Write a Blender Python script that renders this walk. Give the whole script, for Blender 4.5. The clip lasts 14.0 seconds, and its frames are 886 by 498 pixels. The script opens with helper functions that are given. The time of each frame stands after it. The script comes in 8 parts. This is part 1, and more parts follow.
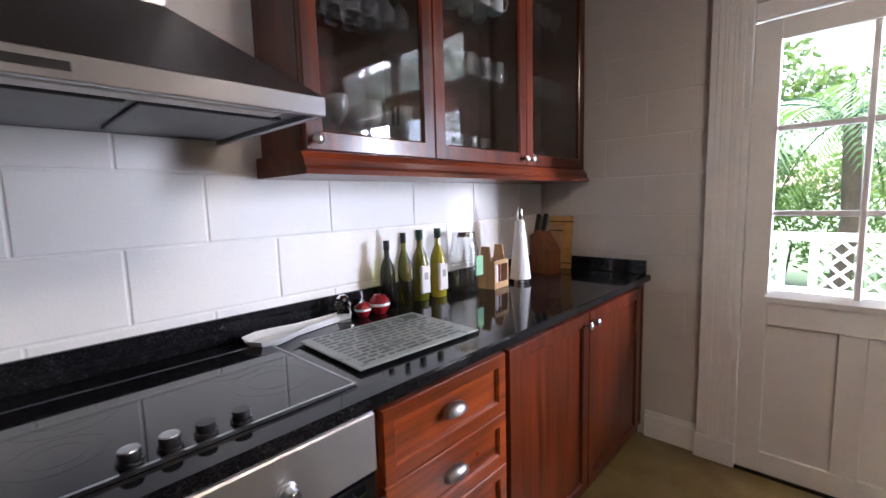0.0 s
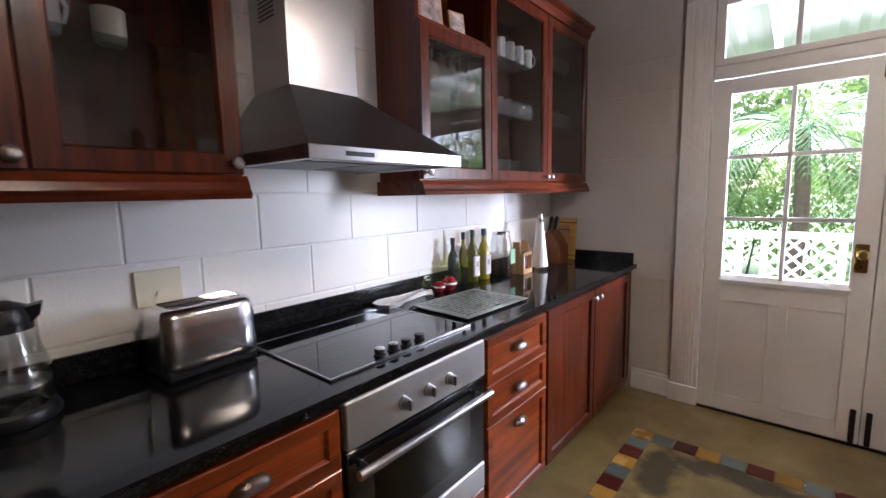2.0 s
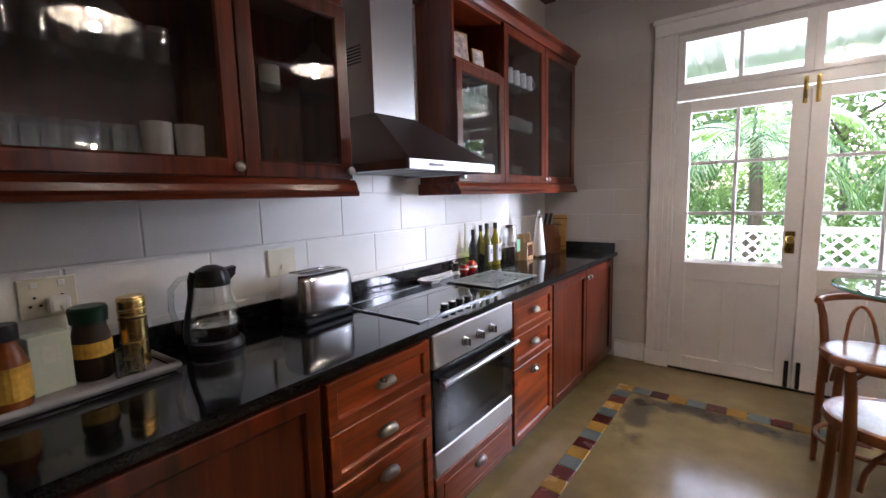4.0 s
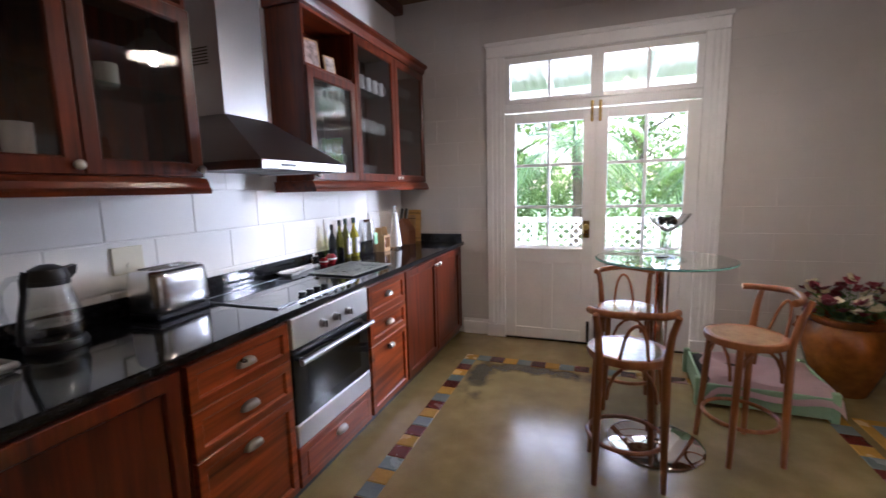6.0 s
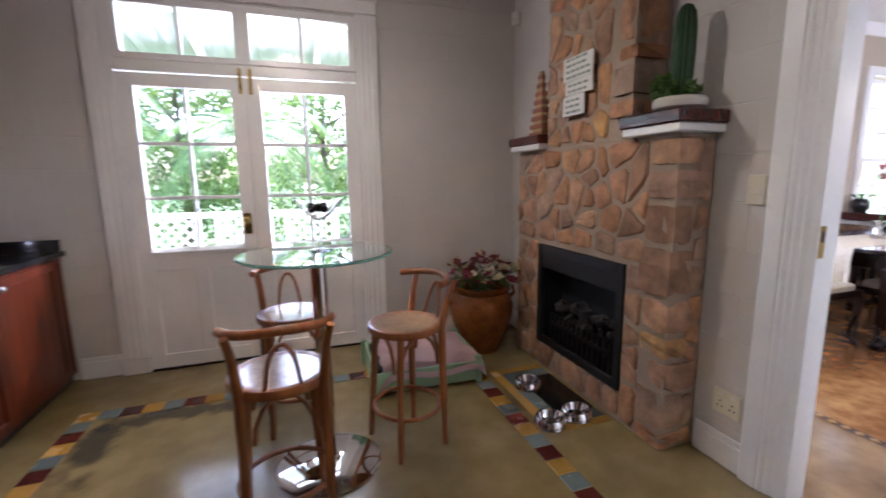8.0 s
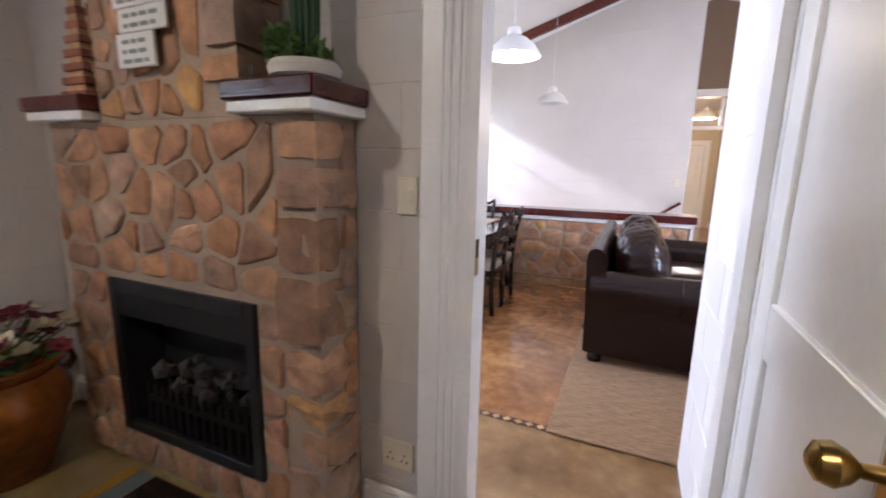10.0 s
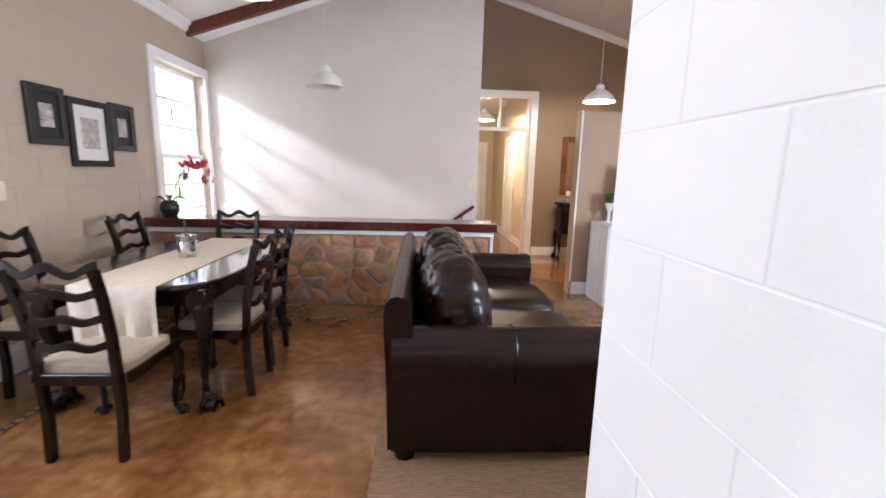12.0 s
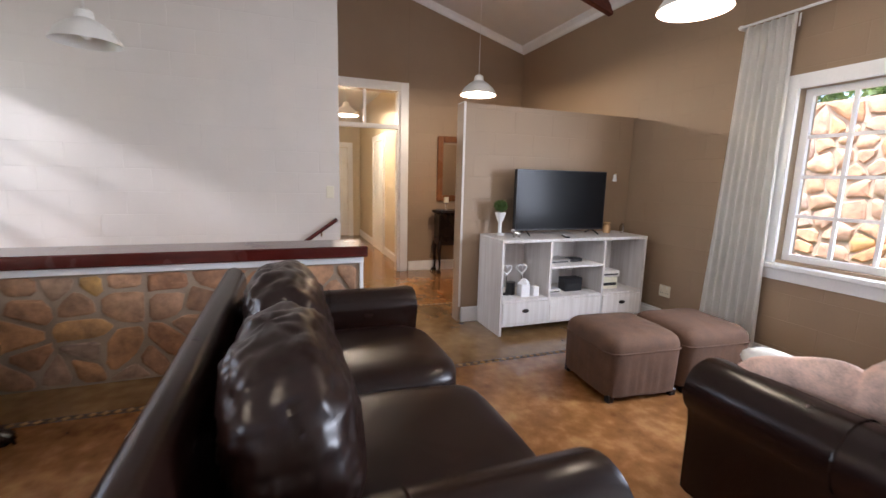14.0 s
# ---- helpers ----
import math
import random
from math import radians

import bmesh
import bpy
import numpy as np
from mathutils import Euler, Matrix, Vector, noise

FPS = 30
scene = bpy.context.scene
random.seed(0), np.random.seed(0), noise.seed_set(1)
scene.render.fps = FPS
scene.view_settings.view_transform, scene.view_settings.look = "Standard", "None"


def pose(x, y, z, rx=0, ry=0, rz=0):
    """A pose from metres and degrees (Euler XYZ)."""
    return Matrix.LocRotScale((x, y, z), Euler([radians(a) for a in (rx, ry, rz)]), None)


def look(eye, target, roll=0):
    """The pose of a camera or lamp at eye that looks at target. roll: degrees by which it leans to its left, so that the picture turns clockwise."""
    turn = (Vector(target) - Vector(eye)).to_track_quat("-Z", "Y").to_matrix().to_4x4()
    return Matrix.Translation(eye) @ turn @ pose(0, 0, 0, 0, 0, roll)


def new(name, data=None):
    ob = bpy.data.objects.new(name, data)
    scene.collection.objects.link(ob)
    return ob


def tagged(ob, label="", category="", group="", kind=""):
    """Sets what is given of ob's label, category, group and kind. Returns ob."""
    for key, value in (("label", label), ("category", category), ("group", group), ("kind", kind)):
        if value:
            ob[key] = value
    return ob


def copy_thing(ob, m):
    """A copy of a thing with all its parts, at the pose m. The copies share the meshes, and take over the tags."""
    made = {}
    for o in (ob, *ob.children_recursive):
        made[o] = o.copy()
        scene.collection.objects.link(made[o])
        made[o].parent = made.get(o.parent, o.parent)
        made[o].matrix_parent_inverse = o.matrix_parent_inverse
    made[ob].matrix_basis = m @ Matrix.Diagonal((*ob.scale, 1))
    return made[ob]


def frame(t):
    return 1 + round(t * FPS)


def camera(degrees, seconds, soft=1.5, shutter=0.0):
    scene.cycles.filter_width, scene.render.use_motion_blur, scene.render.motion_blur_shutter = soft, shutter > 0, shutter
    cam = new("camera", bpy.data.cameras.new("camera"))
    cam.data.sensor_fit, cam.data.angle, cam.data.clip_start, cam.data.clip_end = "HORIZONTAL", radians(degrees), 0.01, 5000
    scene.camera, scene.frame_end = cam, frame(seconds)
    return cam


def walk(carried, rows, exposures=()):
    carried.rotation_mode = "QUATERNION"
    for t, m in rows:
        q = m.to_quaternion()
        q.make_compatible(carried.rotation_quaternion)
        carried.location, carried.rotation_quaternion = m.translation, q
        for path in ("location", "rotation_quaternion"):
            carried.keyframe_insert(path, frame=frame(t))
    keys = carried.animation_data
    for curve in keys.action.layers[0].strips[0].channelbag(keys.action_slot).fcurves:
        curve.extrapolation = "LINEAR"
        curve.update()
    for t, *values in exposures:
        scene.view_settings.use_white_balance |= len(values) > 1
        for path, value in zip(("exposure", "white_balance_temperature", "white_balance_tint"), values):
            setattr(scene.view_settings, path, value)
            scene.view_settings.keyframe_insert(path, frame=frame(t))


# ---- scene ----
cam = camera(91.8, 14.0, shutter=0.4)
METRES, EYE, TILT, LEAN, TURN = 5.0, 1.31, 0.0, 0.0, 42.1
# stops: the clip opens up in the doorway and closes again in the sitting room
EXPOSURES = [(0, 3.15, 5500, 21), (5.5, 3.25, 5350, 21), (7.0, 3.3, 5200, 21), (9.0, 3.25, 5300, 22), (11.3, 3.17, 5550, 20), (12.2, 2.85, 5700, 18), (14.0, 2.58, 5750, 17)]
PATH = [
    (0, (0.226, 0.192, 1.321), (-1.131, 1.645, 1.097), -1.6),
    (0.5, (0.249, 0.025, 1.34), (-1.062, 1.517, 1.106), -1.5),
    (1, (0.289, -0.146, 1.351), (-1.007, 1.359, 1.121), -1.7),
    (1.5, (0.351, -0.347, 1.377), (-0.95, 1.153, 1.137), -1.3),
    (2, (0.39, -0.535, 1.404), (-0.9, 0.973, 1.154), -1.2),
    (2.5, (0.411, -0.705, 1.413), (-0.861, 0.817, 1.159), -1.2),
    (5, (0.601, -1.32, 1.379), (-0.445, 0.367, 1.135), -1.6),
    (5.5, (0.662, -1.361, 1.396), (-0.225, 0.412, 1.135), -1.4),
    (6, (0.723, -1.335, 1.397), (0.038, 0.524, 1.124), -1.4),
    (6.5, (0.802, -1.29, 1.393), (0.359, 0.639, 1.107), -1.2),
    (7, (0.848, -1.193, 1.386), (0.713, 0.779, 1.085), -1.2),
    (7.5, (0.89, -1.055, 1.373), (1.12, 0.906, 1.055), -1.4),
    (8, (0.965, -0.845, 1.331), (1.591, 1.027, 1.008), -0.8),
    (8.5, (1.075, -0.659, 1.316), (2.085, 1.034, 0.978), -0.6),
    (9, (1.21, -0.535, 1.334), (2.533, 0.921, 0.972), -0.6),
    (9.2, (1.27, -0.471, 1.347), (2.713, 0.863, 0.972), -0.4),
    (11.3, (2.125, -0.105, 1.376), (4.097, -0.040, 1.05), 2.2),
    (11.5, (2.286, -0.110, 1.399), (4.257, -0.107, 1.061), 2.0),
    (12, (2.721, -0.153, 1.394), (4.687, -0.261, 1.039), 1.5),
    (12.5, (2.984, -0.182, 1.39), (4.94, -0.42, 1.044), 1.3),
    (13, (3.201, -0.215, 1.408), (5.131, -0.618, 1.07), 1.4),
    (13.5, (3.407, -0.259, 1.378), (5.301, -0.821, 1.065), 1.4),
    (14, (3.802, -0.354, 1.393), (5.653, -1.038, 1.071), 1.4),
]
walk(cam, [(t, look(eye, target, roll)) for t, eye, target, roll in PATH], exposures=EXPOSURES)


# ---- light: overcast daylight, warm lamps ----
world = bpy.data.worlds.new("sky")
scene.world = world
world.use_nodes = True
wn = world.node_tree
sky = wn.nodes.new("ShaderNodeTexSky")
sky.sky_type = 'NISHITA'
sky.sun_disc = False
sky.sun_elevation, sky.sun_rotation = radians(55), radians(20)
sky.air_density, sky.dust_density, sky.ozone_density = 1.0, 4.0, 1.0
wn.links.new(sky.outputs[0], wn.nodes["Background"].inputs[0])
wn.nodes["Background"].inputs[1].default_value = 0.15
sun_data = bpy.data.lights.new("sun", 'SUN')
sun_data.energy, sun_data.angle, sun_data.color = 2.4, radians(12), (1.0, 0.95, 0.88)
sun = new("sun", sun_data)
sun.matrix_world = look((3, 20, 30), (3, 9, 0))


def pane_light(name, eye, target, sx, sy, watts, color=(0.93, 0.97, 1.0)):
    d = bpy.data.lights.new(name, 'AREA')
    d.shape, d.size, d.size_y, d.energy, d.color = 'RECTANGLE', sx, sy, watts, color
    ob = new(name, d)
    ob.matrix_world = look(eye, target)
    return ob


def bulb_light(name, p, watts, r=0.03, color=(1.0, 0.82, 0.58)):
    d = bpy.data.lights.new(name, 'POINT')
    d.energy, d.shadow_soft_size, d.color = watts, r, color
    ob = new(name, d)
    ob.location = p
    return ob


pane_light("window_daylight", (6.6, 5.2, 3.6), (8.45, 0.8, 1.2), 0.5, 0.25, 40, (1.0, 0.98, 0.95))
pane_light("door_daylight", (2.27, 3.6, 1.55), (-1.0, 0.55, 1.05), 0.5, 1.5, 34, (0.98, 0.98, 0.96))
pane_light("window_daylight", (7.87, 3.45, 1.95), (7.6, 1.0, 0.95), 1.1, 1.6, 7)
# lamp for the added, unseen window by the dining table; brightens nib wall and floor
pane_light("window_daylight", (3.95, 2.85, 1.6), (3.7, 0, 1.0), 1.2, 1.4, 11)
pane_light("window_daylight", (4.75, -4.02, 1.45), (4.9, 0, 1.0), 0.75, 1.2, 22)


# ---- materials ----
def nodes_of(name):
    m = bpy.data.materials.new(name)
    m.use_nodes = True
    nt = m.node_tree
    return m, nt, nt.nodes["Principled BSDF"]


def math_node(nt, op, a, b=None):
    n = nt.nodes.new("ShaderNodeMath")
    n.operation = op
    for i, v in enumerate((a, b)):
        if v is None:
            continue
        if isinstance(v, (int, float)):
            n.inputs[i].default_value = v
        else:
            nt.links.new(v, n.inputs[i])
    return n.outputs[0]


def noise_node(nt, vec, scale, detail=4, rough=0.55):
    n = nt.nodes.new("ShaderNodeTexNoise")
    n.inputs["Scale"].default_value, n.inputs["Detail"].default_value, n.inputs["Roughness"].default_value = scale, detail, rough
    nt.links.new(vec, n.inputs["Vector"])
    return n.outputs["Fac"]


def world_vec(nt, sx=1, sy=1, sz=1):
    g = nt.nodes.new("ShaderNodeNewGeometry")
    mp = nt.nodes.new("ShaderNodeMapping")
    mp.inputs["Scale"].default_value = (sx, sy, sz)
    nt.links.new(g.outputs["Position"], mp.inputs["Vector"])
    return mp.outputs[0]


def ramp(nt, fac, stops):
    r = nt.nodes.new("ShaderNodeValToRGB")
    els = r.color_ramp.elements
    while len(els) < len(stops):
        els.new(0.5)
    for e, (p, c) in zip(els, stops):
        e.position, e.color = p, (*c, 1)
    nt.links.new(fac, r.inputs[0])
    return r.outputs[0]


def mix_col(nt, fac, a, b, mode='MIX'):
    n = nt.nodes.new("ShaderNodeMix")
    n.data_type, n.blend_type = 'RGBA', mode
    for sock, v in ((n.inputs[0], fac), (n.inputs[6], a), (n.inputs[7], b)):
        if isinstance(v, (int, float)):
            sock.default_value = v
        elif isinstance(v, tuple):
            sock.default_value = (*v, 1)
        else:
            nt.links.new(v, sock)
    return n.outputs[2]


def shade(c, k):
    return tuple(min(1.0, x * k) for x in c)


def mat(name, col, rough=0.5, metal=0.0, var=0.15, scale=5.0, fine=70.0, bump=0.05, rand=0.0, coat=0.0, stretch=(1, 1, 1), rvar=0.12, hue=0.0, sheen=0.0, dist=0.003):
    """Plain surface: broad blotches, fine grain, relief; rand varies piece by piece."""
    m, nt, p = nodes_of(name)
    v = world_vec(nt, *stretch)
    big, small = noise_node(nt, v, scale, 4), noise_node(nt, v, fine, 3)
    both = math_node(nt, 'ADD', math_node(nt, 'MULTIPLY', big, 0.65), math_node(nt, 'MULTIPLY', small, 0.35))
    c = ramp(nt, both, [(0.3, shade(col, 1 - var)), (0.7, shade(col, 1 + var))])
    if rand or hue:
        oi = nt.nodes.new("ShaderNodeObjectInfo")
        hs = nt.nodes.new("ShaderNodeHueSaturation")
        k = math_node(nt, 'SUBTRACT', oi.outputs["Random"], 0.5)
        nt.links.new(math_node(nt, 'ADD', math_node(nt, 'MULTIPLY', k, rand * 2), 1.0), hs.inputs["Value"])
        k2 = math_node(nt, 'SUBTRACT', math_node(nt, 'FRACT', math_node(nt, 'MULTIPLY', oi.outputs["Random"], 7.31)), 0.5)
        nt.links.new(math_node(nt, 'ADD', math_node(nt, 'MULTIPLY', k2, hue), 0.5), hs.inputs["Hue"])
        nt.links.new(c, hs.inputs["Color"])
        c = hs.outputs[0]
    nt.links.new(c, p.inputs["Base Color"])
    nt.links.new(math_node(nt, 'ADD', math_node(nt, 'MULTIPLY', math_node(nt, 'SUBTRACT', big, 0.5), rvar * 2), rough), p.inputs["Roughness"])
    p.inputs["Metallic"].default_value = metal
    p.inputs["Coat Weight"].default_value = coat
    p.inputs["Coat Roughness"].default_value = 0.12
    p.inputs["Sheen Weight"].default_value = sheen
    if bump:
        b = nt.nodes.new("ShaderNodeBump")
        b.inputs["Strength"].default_value, b.inputs["Distance"].default_value = min(1, bump * 4), dist
        nt.links.new(both, b.inputs["Height"])
        nt.links.new(b.outputs[0], p.inputs["Normal"])
    return m


def wood(name, dark, light, axis, rough=0.28, coat=0.4, scale=9.0):
    """Lacquered timber with its grain along one axis."""
    m, nt, p = nodes_of(name)
    st = [scale * 3] * 3
    st["xyz".index(axis)] = scale * 0.16
    v = world_vec(nt, *st)
    g1, g2 = noise_node(nt, v, 1.0, 5, 0.6), noise_node(nt, world_vec(nt), 3.0, 2)
    f = math_node(nt, 'ADD', math_node(nt, 'MULTIPLY', g1, 0.75), math_node(nt, 'MULTIPLY', g2, 0.25))
    c = ramp(nt, f, [(0.32, dark), (0.68, light)])
    oi = nt.nodes.new("ShaderNodeObjectInfo")
    hs = nt.nodes.new("ShaderNodeHueSaturation")
    nt.links.new(math_node(nt, 'ADD', math_node(nt, 'MULTIPLY', oi.outputs["Random"], 0.3), 0.85), hs.inputs["Value"])
    nt.links.new(c, hs.inputs["Color"])
    nt.links.new(hs.outputs[0], p.inputs["Base Color"])
    nt.links.new(math_node(nt, 'ADD', math_node(nt, 'MULTIPLY', g2, 0.15), rough - 0.07), p.inputs["Roughness"])
    p.inputs["Specular IOR Level"].default_value = 0.32
    p.inputs["Coat Weight"].default_value, p.inputs["Coat Roughness"].default_value = coat, 0.15
    b = nt.nodes.new("ShaderNodeBump")
    b.inputs["Strength"].default_value, b.inputs["Distance"].default_value = 0.12, 0.002
    nt.links.new(g1, b.inputs["Height"])
    nt.links.new(b.outputs[0], p.inputs["Normal"])
    return m


def clear(name, col=(1, 1, 1), rough=0.0, ior=1.45):
    """Solid glass."""
    m, nt, p = nodes_of(name)
    p.inputs["Base Color"].default_value = (*col, 1)
    p.inputs["Roughness"].default_value, p.inputs["Transmission Weight"].default_value, p.inputs["IOR"].default_value = rough, 1.0, ior
    return m


def sheet_glass(name, tint=(1, 1, 1), ior=1.5, faces=1):
    """A thin pane: light goes straight through, its gloss after Fresnel; faces: how many of them mirror."""
    m, nt, p = nodes_of(name)
    nt.nodes.remove(p)
    tr, gl, mx, fr = (nt.nodes.new(k) for k in ("ShaderNodeBsdfTransparent", "ShaderNodeBsdfGlossy", "ShaderNodeMixShader", "ShaderNodeLayerWeight"))
    tr.inputs[0].default_value = (*tint, 1)
    gl.inputs["Roughness"].default_value = 0.02
    fr.inputs["Blend"].default_value = 0.5
    gloss = math_node(nt, 'ADD', math_node(nt, 'MULTIPLY', math_node(nt, 'POWER', fr.outputs["Facing"], 4.0), 0.8), faces * ((ior - 1) / (ior + 1)) ** 2)
    nt.links.new(gloss, mx.inputs[0])
    nt.links.new(tr.outputs[0], mx.inputs[1])
    nt.links.new(gl.outputs[0], mx.inputs[2])
    nt.links.new(mx.outputs[0], nt.nodes["Material Output"].inputs[0])
    return m


def glow(name, col, strength):
    m, nt, p = nodes_of(name)
    p.inputs["Base Color"].default_value = (*col, 1)
    p.inputs["Emission Color"].default_value = (*col, 1)
    p.inputs["Emission Strength"].default_value = strength
    return m


def screed(name, a, b, c2, stain=None, scale=1.6, rough=0.27):
    """Polished, mottled cement floor; stain: worn dark patches, each (x, y, length along x, length along y)."""
    m, nt, p = nodes_of(name)
    v = world_vec(nt)
    n1, n2, n3 = noise_node(nt, v, scale, 3, 0.5), noise_node(nt, v, scale * 5, 3, 0.5), noise_node(nt, v, 90, 2)
    f = math_node(nt, 'ADD', math_node(nt, 'ADD', math_node(nt, 'MULTIPLY', n1, 0.58), math_node(nt, 'MULTIPLY', n2, 0.34)), math_node(nt, 'MULTIPLY', n3, 0.08))
    c = ramp(nt, f, [(0.33, a), (0.5, b), (0.66, c2)])
    if stain:
        near = None
        for sx, sy, lx, ly in stain:
            mp = nt.nodes.new("ShaderNodeMapping")
            mp.inputs["Location"].default_value, mp.inputs["Scale"].default_value = (-sx / lx, -sy / ly, 0), (1 / lx, 1 / ly, 0)
            g = nt.nodes.new("ShaderNodeNewGeometry")
            nt.links.new(g.outputs["Position"], mp.inputs["Vector"])
            ln = nt.nodes.new("ShaderNodeVectorMath")
            ln.operation = 'LENGTH'
            nt.links.new(mp.outputs[0], ln.inputs[0])
            near = ln.outputs["Value"] if near is None else math_node(nt, 'MINIMUM', near, ln.outputs["Value"])
        d = math_node(nt, 'ADD', near, math_node(nt, 'MULTIPLY', math_node(nt, 'SUBTRACT', n2, 0.5), 2.2))
        k = ramp(nt, d, [(0.45, (0.82, 0.82, 0.82)), (1.25, (0, 0, 0))])
        c = mix_col(nt, k, c, (0.05, 0.042, 0.03))
    nt.links.new(c, p.inputs["Base Color"])
    p.inputs["Roughness"].default_value = rough
    p.inputs["Coat Weight"].default_value, p.inputs["Coat Roughness"].default_value = 0.35, 0.14
    return m


def granite(name):
    m, nt, p = nodes_of(name)
    v = world_vec(nt)
    n1, n2 = noise_node(nt, v, 260, 2, 0.7), noise_node(nt, v, 40, 3)
    f = math_node(nt, 'ADD', math_node(nt, 'MULTIPLY', n1, 0.75), math_node(nt, 'MULTIPLY', n2, 0.25))
    nt.links.new(ramp(nt, f, [(0.5, (0.008, 0.008, 0.009)), (0.62, (0.02, 0.02, 0.022)), (0.72, (0.09, 0.09, 0.095))]), p.inputs["Base Color"])
    p.inputs["Roughness"].default_value, p.inputs["Specular IOR Level"].default_value = 0.07, 0.34
    return m


def sandstone(name):
    """Rust, ochre and rose stones, each its own tone."""
    m, nt, p = nodes_of(name)
    oi = nt.nodes.new("ShaderNodeObjectInfo")
    v = world_vec(nt)
    n1, n2 = noise_node(nt, v, 9, 5, 0.6), noise_node(nt, v, 60, 4, 0.65)
    tone = ramp(nt, oi.outputs["Random"], [(0.0, (0.36, 0.155, 0.062)), (0.15, (0.55, 0.29, 0.125)), (0.3, (0.46, 0.32, 0.215)), (0.45, (0.29, 0.155, 0.08)), (0.6, (0.58, 0.35, 0.20)), (0.72, (0.44, 0.215, 0.105)), (0.85, (0.37, 0.28, 0.225)), (0.93, (0.52, 0.275, 0.135)), (1.0, (0.57, 0.35, 0.09))])
    k = ramp(nt, n1, [(0.35, (0.55, 0.5, 0.48)), (0.65, (1.2, 1.15, 1.1))])
    c = mix_col(nt, 1.0, tone, k, 'MULTIPLY')
    c = mix_col(nt, math_node(nt, 'MULTIPLY', n2, 0.35), c, (0.34, 0.24, 0.17))
    nt.links.new(c, p.inputs["Base Color"])
    p.inputs["Roughness"].default_value = 0.85
    b = nt.nodes.new("ShaderNodeBump")
    b.inputs["Strength"].default_value, b.inputs["Distance"].default_value = 0.7, 0.01
    nt.links.new(math_node(nt, 'ADD', n1, math_node(nt, 'MULTIPLY', n2, 0.5)), b.inputs["Height"])
    nt.links.new(b.outputs[0], p.inputs["Normal"])
    return m


def leafy(name, a, b):
    m, nt, p = nodes_of(name)
    g = nt.nodes.new("ShaderNodeNewGeometry")
    nt.links.new(ramp(nt, g.outputs["Random Per Island"], [(0.0, a), (1.0, b)]), p.inputs["Base Color"])
    p.inputs["Roughness"].default_value = 0.5
    p.inputs["Transmission Weight"].default_value = 0.0
    tl, mx = nt.nodes.new("ShaderNodeBsdfTranslucent"), nt.nodes.new("ShaderNodeMixShader")
    tl.inputs[0].default_value = (*shade(b, 1.3), 1)
    mx.inputs[0].default_value = 0.35
    nt.links.new(p.outputs[0], mx.inputs[1])
    nt.links.new(tl.outputs[0], mx.inputs[2])
    nt.links.new(mx.outputs[0], nt.nodes["Material Output"].inputs[0])
    return m


PAINT_SPLASH = mat("white_splash_wall_paint", (0.85, 0.83, 0.80), 0.4, var=0.04, scale=2.5, fine=140, bump=0.12)
PAINT_GREY = mat("grey_white_wall_paint", (0.60, 0.565, 0.53), 0.55, var=0.05, scale=2.5, fine=140, bump=0.12)
PAINT_TAN = mat("tan_wall_paint", (0.305, 0.209, 0.128), 0.55, var=0.06, scale=2.0, fine=140, bump=0.12)
PAINT_GREIGE = mat("greige_wall_paint", (0.65, 0.595, 0.53), 0.55, var=0.05, scale=2.0, fine=140, bump=0.12)
# Darker greige for the dining window wall: its backlit shade is in the colour
PAINT_BACKLIT = mat("backlit_greige_wall_paint", (0.46, 0.385, 0.295), 0.55, var=0.05, scale=2.0, fine=140, bump=0.12)
WHITE = mat("white_gloss_paint", (0.85, 0.84, 0.82), 0.32, var=0.05, scale=4, fine=50, bump=0.04)
CEIL = mat("ceiling_white", (0.76, 0.73, 0.68), 0.7, var=0.04)
BOARDS = wood("stained_boards", (0.10, 0.055, 0.03), (0.22, 0.13, 0.075), 'y', 0.6, 0.0, 5.0)
# Uprights kept dark, drawer fronts lighter: partly wood tone, partly light put into colour
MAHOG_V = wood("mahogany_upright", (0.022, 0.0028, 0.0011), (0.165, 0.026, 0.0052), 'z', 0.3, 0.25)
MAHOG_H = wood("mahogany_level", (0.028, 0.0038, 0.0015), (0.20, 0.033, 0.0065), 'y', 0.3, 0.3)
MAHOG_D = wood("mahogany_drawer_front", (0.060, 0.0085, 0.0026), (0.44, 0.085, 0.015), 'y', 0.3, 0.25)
BEAM = wood("stained_beam", (0.06, 0.012, 0.007), (0.15, 0.035, 0.018), 'x', 0.4, 0.2)
REDCAP = wood("red_stained_board", (0.05, 0.007, 0.005), (0.10, 0.013, 0.009), 'y', 0.25, 0.6)
DARKWOOD = wood("dark_stained_wood", (0.0045, 0.0020, 0.0015), (0.015, 0.0058, 0.0036), 'z', 0.27, 0.2)
HONEY = wood("bentwood_honey", (0.20, 0.062, 0.016), (0.40, 0.145, 0.042), 'z', 0.35, 0.5)
PALEWOOD = wood("pale_wood", (0.35, 0.20, 0.09), (0.55, 0.35, 0.17), 'z', 0.5, 0.1)
BAMBOO = wood("bamboo_board", (0.45, 0.24, 0.06), (0.60, 0.36, 0.12), 'x', 0.45, 0.1, 14)
WASHED = wood("whitewashed_wood", (0.62, 0.57, 0.53), (0.82, 0.79, 0.76), 'z', 0.55, 0.0)
GRANITE = granite("black_granite")
STEEL = mat("brushed_steel", (0.44, 0.44, 0.46), 0.29, 1.0, var=0.015, scale=1.2, fine=400, bump=0, rvar=0.03)
